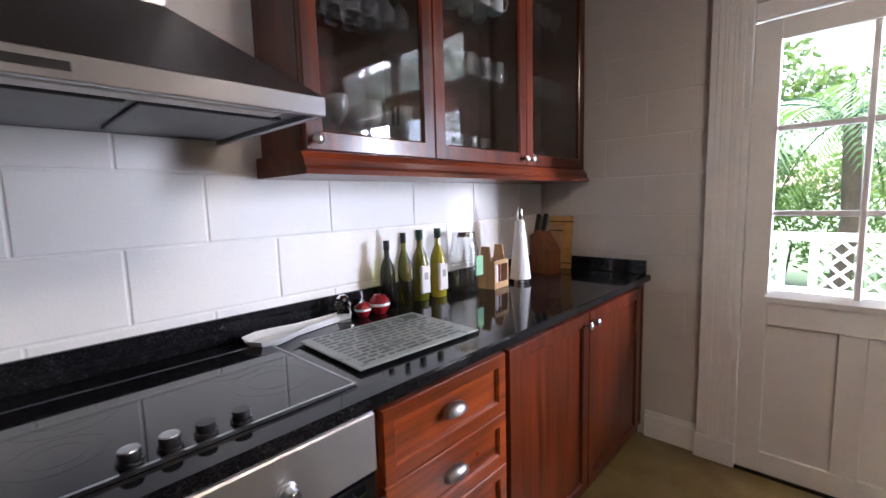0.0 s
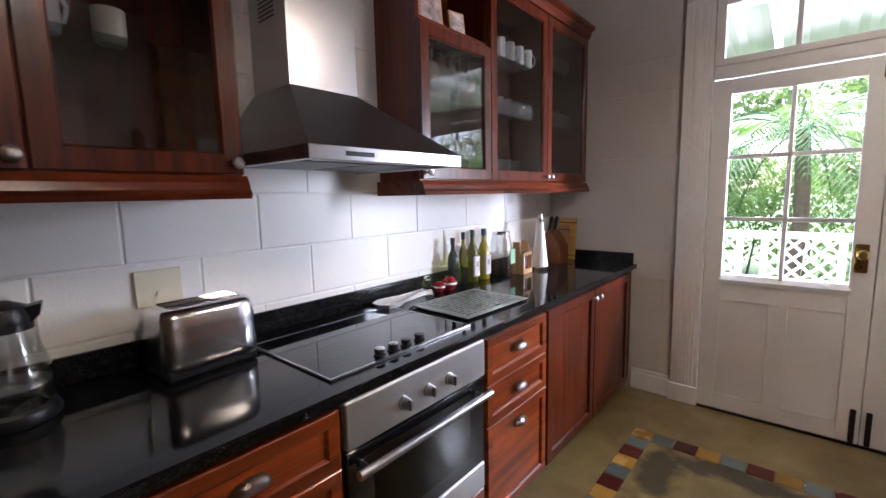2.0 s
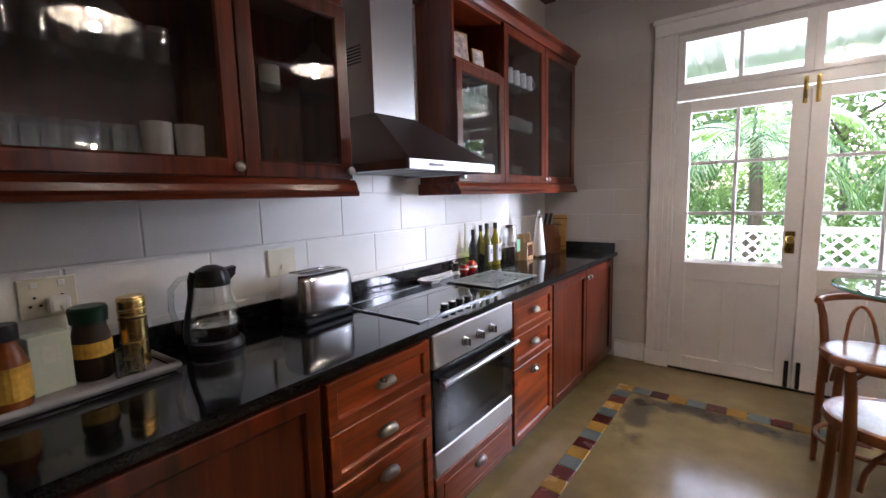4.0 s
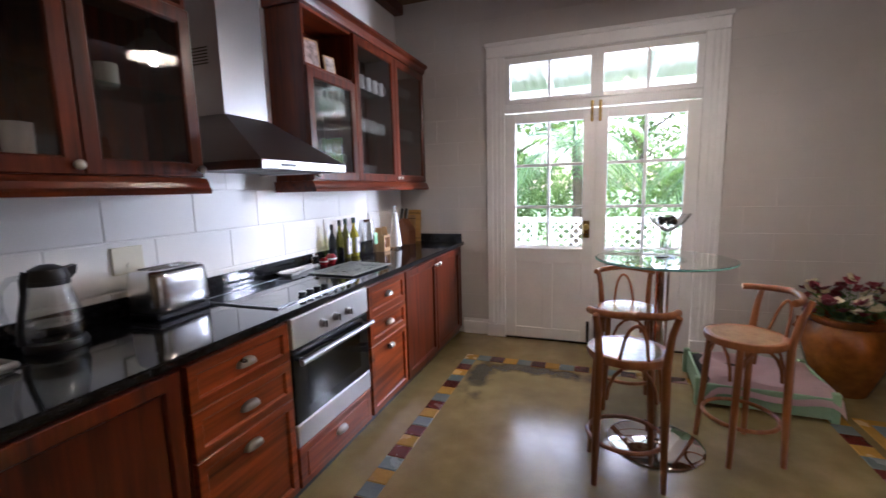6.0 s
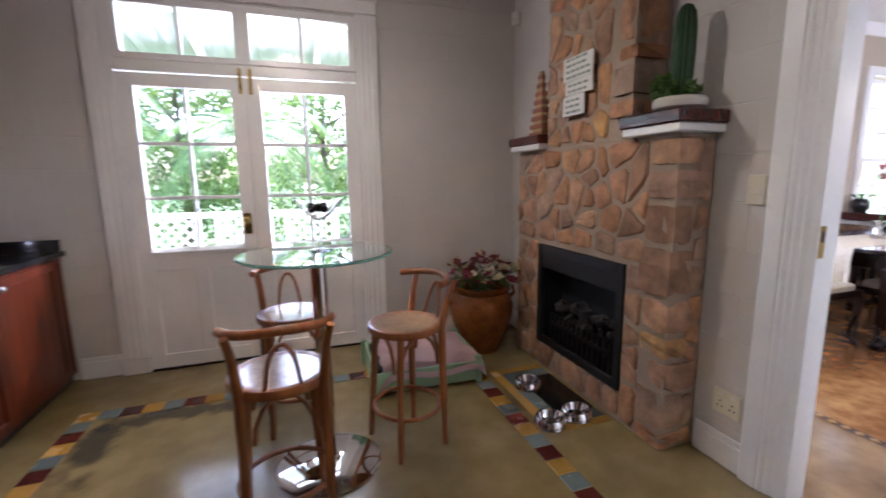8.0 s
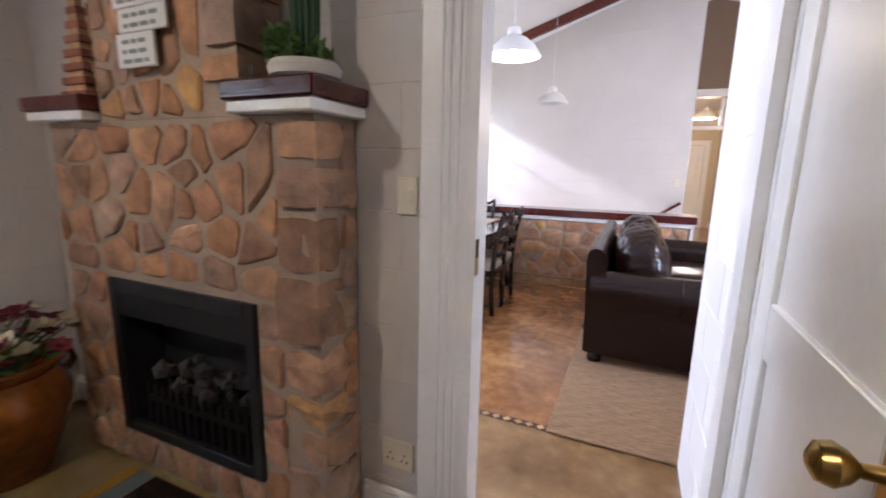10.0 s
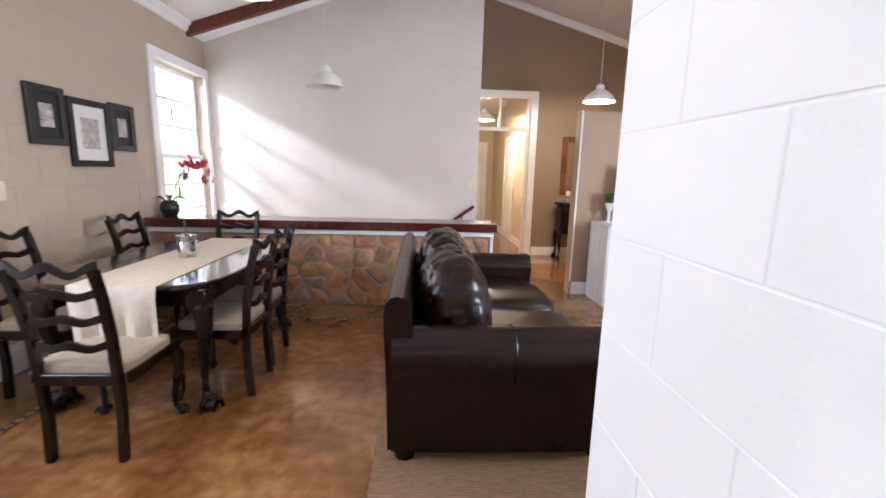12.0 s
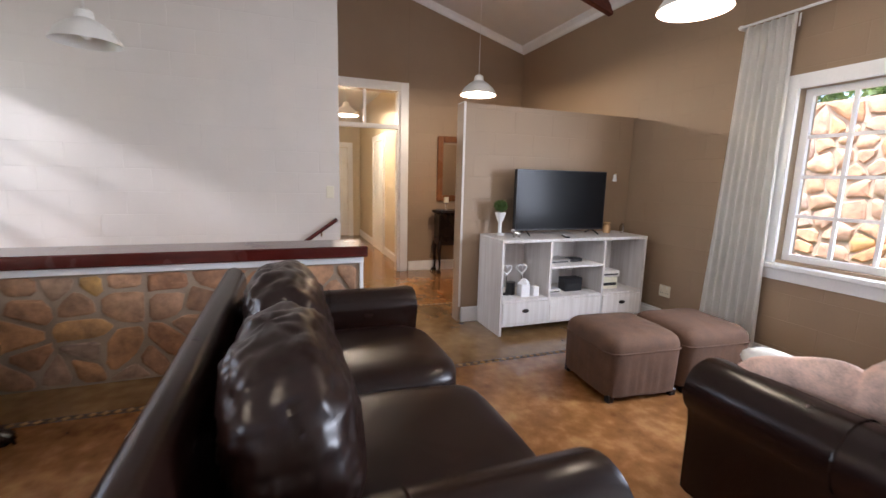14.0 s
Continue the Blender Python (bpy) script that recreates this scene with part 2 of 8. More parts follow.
# Darker copy of the steel: the canopy's dark reflections are put into its colour
HOODSTEEL = mat("darkened_brushed_steel", (0.27, 0.27, 0.285), 0.36, 1.0, var=0.02, scale=1.2, fine=400, bump=0, rvar=0.03)
# Lighter, rougher copy of the steel: the oven panel's bright reflection painted in
STEEL_PANEL = mat("satin_steel_panel", (0.66, 0.66, 0.67), 0.42, 1.0, var=0.02, scale=1.2, fine=400, bump=0, rvar=0.03)
CHROME = mat("polished_chrome", (0.78, 0.78, 0.80), 0.06, 1.0, var=0.02, bump=0, rvar=0.03)
PEWTER = mat("satin_pewter", (0.55, 0.53, 0.50), 0.3, 1.0, var=0.15, fine=120)
BRASS = mat("aged_brass", (0.48, 0.33, 0.10), 0.28, 1.0, var=0.2, fine=90)
DARKIRON = mat("dark_iron", (0.03, 0.025, 0.022), 0.5, 0.6)
BLACKGLASS = mat("black_ceramic_glass", (0.006, 0.006, 0.007), 0.05, var=0.0, bump=0, rvar=0.01)
BLACK = mat("black_plastic", (0.012, 0.012, 0.013), 0.35, var=0.1)
BLACKMATT = mat("soot_black", (0.010, 0.010, 0.010), 0.75, var=0.3)
COAL = mat("ceramic_coals", (0.045, 0.04, 0.037), 0.9, var=0.5, fine=40, bump=0.3)
CREAM = mat("cream_plastic", (0.72, 0.67, 0.52), 0.4, var=0.04)
WHITEPL = mat("white_plastic", (0.75, 0.74, 0.71), 0.4, var=0.04)
CERAMIC = mat("white_ceramic", (0.78, 0.77, 0.75), 0.15, var=0.04, bump=0.01)
PORCELAIN = mat("matt_white_planter", (0.62, 0.58, 0.52), 0.6, var=0.1)
AMBER = mat("amber_glazed_clay", (0.23, 0.070, 0.009), 0.16, var=0.4, scale=6, fine=30, coat=0.3)
MINT = mat("mint_painted_wood", (0.30, 0.46, 0.28), 0.55, var=0.12)
PINK = mat("pink_blanket", (0.66, 0.46, 0.47), 0.9, var=0.1, fine=200, bump=0.2, sheen=0.3)
LEATHER = mat("brown_leather", (0.0135, 0.0054, 0.0037), 0.27, var=0.08, scale=9, fine=120, bump=0, rvar=0.01)
LEATHER_SOFT = mat("wrinkled_brown_leather", (0.0135, 0.0054, 0.0037), 0.30, var=0.1, scale=16, fine=30, bump=0, rvar=0.01)
LEATHER_SOFT.node_tree.nodes["Principled BSDF"].inputs["Specular IOR Level"].default_value = 0.32
LEATHER.node_tree.nodes["Principled BSDF"].inputs["Specular IOR Level"].default_value = 0.30
SUEDE = mat("taupe_suede", (0.115, 0.060, 0.034), 0.9, var=0.3, scale=9, fine=120, bump=0.15)
CREAMCLOTH = mat("cream_damask", (0.62, 0.54, 0.43), 0.8, var=0.12, scale=22, fine=150, bump=0.12)
# Same cream damask made darker: the shade on the chair seats is in the colour
SEATCLOTH = mat("cream_damask_seat_shaded", (0.40, 0.345, 0.27), 0.8, var=0.15, scale=22, fine=150, bump=0.12)
CURTAINCLOTH = mat("white_curtain_cotton", (0.89, 0.87, 0.82), 0.85, var=0.06, fine=220, bump=0.12)
ct = CURTAINCLOTH.node_tree
ct_t, ct_m = ct.nodes.new("ShaderNodeBsdfTranslucent"), ct.nodes.new("ShaderNodeMixShader")
ct_t.inputs[0].default_value, ct_m.inputs[0].default_value = (0.8, 0.77, 0.7, 1), 0.15
ct.links.new(ct.nodes["Principled BSDF"].outputs[0], ct_m.inputs[1])
ct.links.new(ct_t.outputs[0], ct_m.inputs[2])
ct.links.new(ct_m.outputs[0], ct.nodes["Material Output"].inputs[0])
CUSHIONCLOTH = mat("blush_patterned_cotton", (0.72, 0.50, 0.40), 0.85, var=0.4, scale=14, fine=120, bump=0.12)
JUTE = mat("woven_jute", (0.33, 0.21, 0.115), 0.95, var=0.3, scale=18, fine=130, bump=0.6, stretch=(4, 1, 1), dist=0.008)
SEATPLY = mat("seat_ply", (0.40, 0.24, 0.12), 0.2, var=0.3, scale=16, fine=90, coat=0.6)
MORTAR = mat("brown_mortar", (0.35, 0.265, 0.19), 0.9, var=0.2, fine=80, bump=0.4)
STONE = sandstone("rust_sandstone")
TERRACOTTA = mat("terracotta", (0.33, 0.13, 0.07), 0.7, var=0.3, fine=60, rand=0.2)
FLOOR_K = screed("olive_cement", (0.172, 0.124, 0.044), (0.238, 0.175, 0.068), (0.315, 0.238, 0.105), stain=((-0.12, 1.68, 0.13, 0.36), (0.25, 1.86, 0.60, 0.11)), scale=1.3)
FLOOR_D = screed("amber_cement", (0.12, 0.044, 0.013), (0.25, 0.108, 0.034), (0.42, 0.225, 0.085), scale=2.4, rough=0.2)
FLOOR_L = screed("honey_cement", (0.13, 0.066, 0.022), (0.215, 0.122, 0.048), (0.31, 0.195, 0.085), scale=2.0, rough=0.2)
PAINT_NIB = mat("white_wall_paint", (0.86, 0.85, 0.83), 0.5, var=0.03, scale=2.5, fine=140, bump=0.1)
FLOOR_V = screed("veranda_cement", (0.3, 0.28, 0.25), (0.4, 0.38, 0.34), (0.5, 0.47, 0.42), rough=0.6)
T_RED = mat("oxblood_tile", (0.10, 0.018, 0.013), 0.25, var=0.2, rand=0.25)
T_YEL = mat("mustard_tile", (0.36, 0.20, 0.035), 0.25, var=0.2, rand=0.2)
T_BLU = mat("slate_blue_tile", (0.13, 0.155, 0.145), 0.25, var=0.2, rand=0.2)
T_BLK = mat("black_tile", (0.012, 0.011, 0.010), 0.2, var=0.2)
STRIP_D = mat("dark_strip", (0.04, 0.016, 0.009), 0.35)
STRIP_L = mat("ochre_diamond", (0.38, 0.22, 0.08), 0.35, rand=0.2)
PANE = sheet_glass("window_glass")
CABGLASS = sheet_glass("cabinet_glass", (0.84, 0.84, 0.84), 1.5, 1.5)
JUGGLASS = sheet_glass("thin_jug_glass", (0.94, 0.95, 0.95), 1.5, 2)
TABLEGLASS = clear("green_edged_glass", (0.86, 0.96, 0.93))
RIMGLASS = mat("green_glass_edge", (0.22, 0.50, 0.44), 0.12, var=0.15, bump=0)
CLEARGLASS = clear("clear_glass", (0.97, 0.98, 0.98))
THINGLASS = sheet_glass("thin_drinking_glass", (0.93, 0.95, 0.95), 1.5, 3)
# A little diffuse white stands in for the highlights that make the glasses show
tg_t, tg_d, tg_m = THINGLASS.node_tree, THINGLASS.node_tree.nodes.new("ShaderNodeBsdfDiffuse"), THINGLASS.node_tree.nodes.new("ShaderNodeMixShader")
tg_d.inputs[0].default_value, tg_m.inputs[0].default_value = (0.75, 0.77, 0.77, 1), 0.08
tg_t.links.new(tg_t.nodes["Material Output"].inputs[0].links[0].from_socket, tg_m.inputs[1])
tg_t.links.new(tg_d.outputs[0], tg_m.inputs[2])
tg_t.links.new(tg_m.outputs[0], tg_t.nodes["Material Output"].inputs[0])
OLIVEGLASS = clear("olive_oil_glass", (0.42, 0.44, 0.05))
DARKGLASS = clear("dark_bottle_glass", (0.05, 0.05, 0.03))
GREENGLASS = clear("green_bottle_glass", (0.16, 0.22, 0.03))
PAPER = mat("white_paper", (0.72, 0.71, 0.68), 0.7, var=0.05)
INK = mat("black_ink", (0.02, 0.02, 0.02), 0.6)
MIRROR = mat("mirror_silver", (0.85, 0.85, 0.85), 0.02, 1.0, var=0, bump=0, rvar=0.0)
SCREEN = mat("television_screen", (0.007, 0.007, 0.008), 0.24, var=0.0, bump=0, rvar=0.02)
SCREEN.node_tree.nodes["Principled BSDF"].inputs["Specular IOR Level"].default_value = 0.15
REDGL = mat("red_glaze", (0.25, 0.012, 0.015), 0.1, var=0.2)
PETAL = mat("orchid_petal", (0.45, 0.04, 0.07), 0.5, var=0.3, rand=0.2)
PETAL_D = mat("burgundy_petal", (0.16, 0.015, 0.025), 0.6, var=0.3, rand=0.3)
PETAL_C = mat("cream_petal", (0.62, 0.56, 0.36), 0.6, var=0.2, rand=0.2)
STEM = mat("green_stem", (0.05, 0.12, 0.03), 0.5, var=0.3)
CACTUS = mat("cactus_green", (0.020, 0.058, 0.018), 0.55, var=0.3, fine=60, bump=0.2)
LEAF_A = leafy("garden_leaf", (0.035, 0.075, 0.016), (0.13, 0.20, 0.045))
LEAF_B = leafy("palm_leaf", (0.045, 0.105, 0.022), (0.14, 0.235, 0.06))
BARK = mat("bark", (0.12, 0.085, 0.055), 0.9, var=0.4, fine=40, bump=0.4)
GRASS = mat("grass", (0.07, 0.12, 0.03), 0.9, var=0.4, scale=3, fine=60, bump=0.3)
TIN = mat("corrugated_iron", (0.62, 0.64, 0.62), 0.45, 0.5, var=0.1)
LAMPWHITE = mat("lamp_enamel", (0.74, 0.72, 0.66), 0.3, var=0.04)
BULB = glow("lit_bulb", (1.0, 0.82, 0.55), 30.0)


# ---- mesh helpers ----
def box(bm, x0, x1, y0, y1, z0, z1, bevel=0.0, seg=1):
    m = Matrix.LocRotScale(((x0 + x1) / 2, (y0 + y1) / 2, (z0 + z1) / 2), None, (abs(x1 - x0), abs(y1 - y0), abs(z1 - z0)))
    r = bmesh.ops.create_cube(bm, size=1.0, matrix=m)
    if bevel:
        es = list({e for v in r["verts"] for e in v.link_edges})
        bmesh.ops.bevel(bm, geom=es, offset=bevel, segments=seg, affect='EDGES', profile=0.5)
    return bm


def rod(bm, a, b, r0, r1=None, seg=12):
    a, b = Vector(a), Vector(b)
    d = b - a
    q = d.to_track_quat('Z', 'Y').to_matrix().to_4x4()
    bmesh.ops.create_cone(bm, cap_ends=True, segments=seg, radius1=r0, radius2=r0 if r1 is None else r1, depth=d.length, matrix=Matrix.Translation((a + b) / 2) @ q)
    return bm


def lathe(bm, prof, seg=24, c=(0, 0, 0)):
    """Turn a profile of (radius, height) round the upright axis."""
    rings = []
    for r, z in prof:
        if r < 1e-5:
            rings.append([bm.verts.new((c[0], c[1], c[2] + z))])
        else:
            rings.append([bm.verts.new((c[0] + r * math.cos(2 * math.pi * i / seg), c[1] + r * math.sin(2 * math.pi * i / seg), c[2] + z)) for i in range(seg)])
    for p, q in zip(rings, rings[1:]):
        for i in range(seg):
            j = (i + 1) % seg
            vs = [p[i % len(p)], p[j % len(p)], q[j % len(q)], q[i % len(q)]]
            vs = list(dict.fromkeys(vs))
            if len(vs) > 2:
                bm.faces.new(vs)
    return bm


def tube(bm, pts, r, seg=8, closed=False):
    """A round bar along points; r a number or one radius a point."""
    pts = [Vector(p) for p in pts]
    n = len(pts)
    rings = []
    up = Vector((0.13, 0.21, 1)).normalized()
    for i, p in enumerate(pts):
        d = (pts[(i + 1) % n] - pts[i - 1]) if closed or 0 < i < n - 1 else (pts[1] - pts[0] if i == 0 else pts[-1] - pts[-2])
        d.normalize()
        s = d.cross(up)
        if s.length < 0.05:
            s = d.cross(Vector((1, 0, 0)))
        s.normalize()
        t = s.cross(d)
        rr = r[i] if isinstance(r, (list, tuple)) else r
        rings.append([bm.verts.new(p + (s * math.cos(2 * math.pi * k / seg) + t * math.sin(2 * math.pi * k / seg)) * rr) for k in range(seg)])
    pairs = list(zip(rings, rings[1:])) + ([(rings[-1], rings[0])] if closed else [])
    for a, b in pairs:
        for k in range(seg):
            bm.faces.new((a[k], a[(k + 1) % seg], b[(k + 1) % seg], b[k]))
    if not closed:
        bm.faces.new(rings[0][::-1])
        bm.faces.new(rings[-1])
    return bm


def prism(bm, poly, axis, a, b):
    """Polygon in the other two axes, drawn out along axis from a to b."""
    def at(u, w, h):
        return {'x': (h, u, w), 'y': (u, h, w), 'z': (u, w, h)}[axis]
    lo = [bm.verts.new(at(u, w, a)) for u, w in poly]
    hi = [bm.verts.new(at(u, w, b)) for u, w in poly]
    n = len(poly)
    bm.faces.new(lo)
    bm.faces.new(hi[::-1])
    for i in range(n):
        bm.faces.new((lo[i], hi[i], hi[(i + 1) % n], lo[(i + 1) % n]))
    return bm


def mesh_of(bm, name, material, smooth=False):
    bmesh.ops.recalc_face_normals(bm, faces=bm.faces)
    me = bpy.data.meshes.new(name)
    bm.to_mesh(me)
    bm.free()
    me.materials.append(material)
    if smooth:
        me.shade_smooth()
        me.set_sharp_from_angle(angle=radians(40))
    return me


def part(name, bm, material, parent, label="", smooth=False):
    ob = new(name, mesh_of(bm, name, material, smooth))
    ob.parent = parent
    if label:
        tagged(ob, label)
    return ob


def thing(name, label, category, m=None, group=""):
    ob = new(name)
    ob.empty_display_size = 0.05
    if m is not None:
        ob.matrix_basis = m
    return tagged(ob, label, category, group)


def single(name, bm, material, label, category, m=None, group="", smooth=False):
    ob = new(name, mesh_of(bm, name, material, smooth))
    if m is not None:
        ob.matrix_basis = m
    return tagged(ob, label, category, group)


def setting(name, bm, material, label, category, smooth=False):
    ob = new(name, mesh_of(bm, name, material, smooth))
    return tagged(ob, label, category, kind="structure")


def B():
    return bmesh.new()


def bx(*a, **k):
    return box(bmesh.new(), *a, **k)


def boxes(*rows, bevel=0.0):
    bm = bmesh.new()
    for r in rows:
        box(bm, *r, bevel=bevel)
    return bm


# ---- structure ----
KX0, KX1, KY0, KY1 = -1.16, 2.77, -3.2, 2.59      # kitchen
LY0, LY1, WX, FX = -3.9, 2.52, 8.45, 10.0         # living room
CEIL_K = 3.12


def roof(y):
    return min(2.956 + (2.52 - y) * 0.345, 3.40 + (y + 3.9) * 0.286)


RIDGE = -1.19
setting("floor_1", bx(KX0 - 0.2, 2.83, KY0 - 0.2, 2.79, -0.12, 0.0), FLOOR_K, "polished olive cement kitchen floor with worn dark patches", "floor")
setting("floor_2", boxes((3.62, 6.635, LY0 - 0.2, 2.012, -0.12, 0.0), (8.21, 14.4, LY0 - 0.2, LY1 + 0.2, -0.12, 0.0)), FLOOR_D, "polished amber and rust mottled cement floor", "floor")
setting("floor_3", boxes((2.83, 3.62, LY0 - 0.2, LY1 + 0.27, -0.12, 0.0), (6.635, 8.21, LY0 - 0.2, LY1 + 0.27, -0.12, 0.0), (3.62, 6.635, 2.012, LY1 + 0.27, -0.12, 0.0)), FLOOR_L, "polished honey cement floor edging the living room", "floor")

wl = setting("wall_west", bx(KX0 - 0.2, KX0, KY0 - 0.2, KY1 + 0.2, 0, CEIL_K), PAINT_SPLASH, "white painted block wall behind the kitchen counter", "wall")
DX0, DX1, DTOP = -0.13, 1.47, 2.52
wn_ = setting("wall_north", boxes((KX0, DX0, KY1, KY1 + 0.2, 0, CEIL_K), (DX1, KX1 + 0.1, KY1, KY1 + 0.2, 0, CEIL_K), (DX0, DX1, KY1, KY1 + 0.2, DTOP, CEIL_K)), PAINT_GREY, "pale grey painted block wall round the double door", "wall")
OY0, OY1, OTOP = -0.55, 0.225, 2.12
we = setting("wall_east", boxes((KX1, KX1 + 0.1, OY1, KY1, 0, 3.0), (KX1, KX1 + 0.1, OY0, OY1, OTOP, 3.6)), PAINT_GREY, "pale grey painted block wall beside the fireplace", "wall")
# both unseen; dark tan chosen to cut bounce light on units, worktop and glass
setting("wall_east_back", bx(KX1, KX1 + 0.1, KY0 - 0.2, OY0, 0, 4.3), PAINT_TAN, "unseen tan painted block wall behind the open inner door", "wall")
setting("wall_south", bx(KX0, KX1, KY0 - 0.2, KY0, 0, CEIL_K), PAINT_TAN, "unseen tan painted plain block wall", "wall")
# unseen; dark boards stand in for an unlit ceiling, dimming hood and units
setting("ceiling", bx(KX0 - 0.2, KX1, KY0 - 0.2, KY1 + 0.2, CEIL_K, CEIL_K + 0.12), BOARDS, "unseen kitchen ceiling of dark stained timber boards", "ceiling")
# living room
NWX0, NWX1, NWZ0, NWZ1 = 7.36, 8.37, 0.55, 2.44
wd = setting("wall_dining", boxes((KX1 + 0.1, 3.35, LY1, LY1 + 0.2, 0, 2.94), (3.35, 4.55, LY1, LY1 + 0.2, 0, 0.85), (3.35, 4.55, LY1, LY1 + 0.2, 2.35, 2.94), (4.55, NWX0, LY1, LY1 + 0.2, 0, 2.94), (NWX1, 10.2, LY1, LY1 + 0.2, 0, 2.94), (NWX0, NWX1, LY1, LY1 + 0.2, 0, NWZ0), (NWX0, NWX1, LY1, LY1 + 0.2, NWZ1, 2.94)), PAINT_BACKLIT, "greige painted block wall with framed pictures", "wall")
SX0, SX1, SZ0, SZ1 = 4.35, 5.98, 0.84, 2.10
wv = setting("wall_living", boxes((3.61, SX0, LY0 - 0.2, LY0, 0, 3.38), (SX1, 10.2, LY0 - 0.2, LY0, 0, 3.38), (SX0, SX1, LY0 - 0.2, LY0, 0, SZ0), (SX0, SX1, LY0 - 0.2, LY0, SZ1, 3.38)), PAINT_TAN, "tan painted block wall with a curtained window", "wall")
wnib = setting("wall_nib", prism(B(), [(-0.56, 0), (-0.56, roof(-0.56)), (RIDGE, roof(RIDGE)), (LY0, roof(LY0)), (LY0, 0)], 'x', KX1 + 0.1, 3.61), PAINT_NIB, "thick white painted block wall beside the doorway", "wall")
ww = setting("wall_stair", prism(B(), [(-0.90, 0), (LY1, 0), (LY1, roof(LY1)), (-0.90, roof(-0.90))], 'x', WX, WX + 0.15), PAINT_GREIGE, "tall pale painted block wall behind the stairwell", "wall")
setting("wall_return", prism(B(), [(WX + 0.15, 0), (FX, 0), (FX, 4.0), (WX + 0.15, 4.0)], 'y', -0.90, -0.75), PAINT_TAN, "tan painted return wall", "wall")
HY0, HY1, HTOP = -1.94, -0.97, 2.60
wf = setting("wall_far", prism(B(), [(LY0, 0), (LY0, roof(LY0)), (HY0, roof(HY0)), (HY0, 0)], 'x', FX, FX + 0.15), PAINT_TAN, "tan painted wall with a mirror beside the hall door", "wall")
setting("wall_far_head", prism(B(), [(HY0, HTOP), (HY0, roof(HY0)), (RIDGE, roof(RIDGE)), (-0.75, roof(-0.75)), (-0.75, HTOP)], 'x', FX, FX + 0.15), PAINT_TAN, "tan painted wall above the hall door", "wall")
setting("wall_far_side", bx(FX, FX + 0.15, HY1, -0.75, 0, HTOP), PAINT_TAN, "tan painted wall beside the hall door", "wall")
wp = setting("wall_partition", bx(7.58, 7.73, LY0, -1.92, 0, 2.09), PAINT_TAN, "free-standing tan block partition behind the television", "wall")
setting("partition_cap", bx(7.575, 7.735, -1.945, -1.922, 0.15, 2.10, bevel=0.004), PAINT_GREIGE, "pale painted end of the partition", "trim")
# hall
HALLPAINT = mat("hall_cream_paint", (0.62, 0.52, 0.36), 0.6, var=0.05)
setting("wall_hall", boxes((FX + 0.15, 14.2, -2.35, -2.05, 0, 2.9), (FX + 0.15, 14.2, -0.85, -0.65, 0, 2.9), (14.2, 14.4, -2.35, -0.65, 0, 2.9)), HALLPAINT, "cream painted hall walls", "wall")
setting("ceiling_hall", bx(FX + 0.15, 14.4, -2.35, -0.65, 2.9, 3.0), CEIL, "white hall ceiling", "ceiling")
# gabled ceiling and its rafters
setting("ceiling_north", prism(B(), [(LY1 + 0.2, roof(LY1 + 0.2)), (RIDGE, roof(RIDGE)), (RIDGE, roof(RIDGE) + 0.1), (LY1 + 0.2, roof(LY1 + 0.2) + 0.1)], 'x', KX1 + 0.1, 10.2), CEIL, "white boarded slope of the gabled ceiling", "ceiling")
setting("ceiling_south", prism(B(), [(LY0 - 0.2, roof(LY0 - 0.2)), (RIDGE, roof(RIDGE)), (RIDGE, roof(RIDGE) + 0.1), (LY0 - 0.2, roof(LY0 - 0.2) + 0.1)], 'x', KX1 + 0.1, 10.2), CEIL, "white boarded slope of the gabled ceiling", "ceiling")
for xr in (4.35, 6.25, 8.05):
    bm = B()
    for ya, yb in ((LY1, RIDGE), (LY0, RIDGE)):
        prism(bm, [(ya, roof(ya) - 0.13), (yb, roof(yb) - 0.13), (yb, roof(yb) - 0.004), (ya, roof(ya) - 0.004)], 'x', xr, xr + 0.07)
    tagged(single("rafter", bm, BEAM, "dark red stained rafter under the white ceiling", "beam"), group="rafters", kind="structure")
tagged(single("ceiling_beam", bx(KX0, KX0 + 0.10, KY0, KY1, CEIL_K - 0.09, CEIL_K - 0.002, bevel=0.006), BEAM, "dark stained beam along the kitchen wall top", "beam"), kind="structure")


def cornice(name, p, q, n):
    """White moulding between wall and ceiling from p to q; n: the way into the room."""
    p, q, n = Vector(p), Vector(q), Vector(n)
    bm = B()
    prof = [(0, 0), (0, -0.09), (0.02, -0.085), (0.035, -0.05), (0.07, -0.02), (0.075, 0)]
    ends = [[bm.verts.new(e + n * a + Vector((0, 0, b + a * 0.3))) for a, b in prof] for e in (p, q)]
    for i in range(len(prof)):
        j = (i + 1) % len(prof)
        bm.faces.new((ends[0][i], ends[0][j], ends[1][j], ends[1][i]))
    bm.faces.new(ends[0])
    bm.faces.new(ends[1][::-1])
    setting(name, bm, WHITE, "white painted cornice moulding", "trim")


cornice("cornice", (KX1 + 0.1, LY1 - 0.002, roof(LY1)), (WX, LY1 - 0.002, roof(LY1)), (0, -1, 0))
cornice("cornice", (3.61, LY0 + 0.002, roof(LY0)), (FX, LY0 + 0.002, roof(LY0)), (0, 1, 0))
for xw, ya, yb in ((WX - 0.002, LY1, -0.90), (FX - 0.002, LY0, RIDGE), (FX - 0.002, -0.90, RIDGE)):
    cornice("cornice", (xw, ya, roof(ya)), (xw, yb, roof(yb)), (-1, 0, 0))


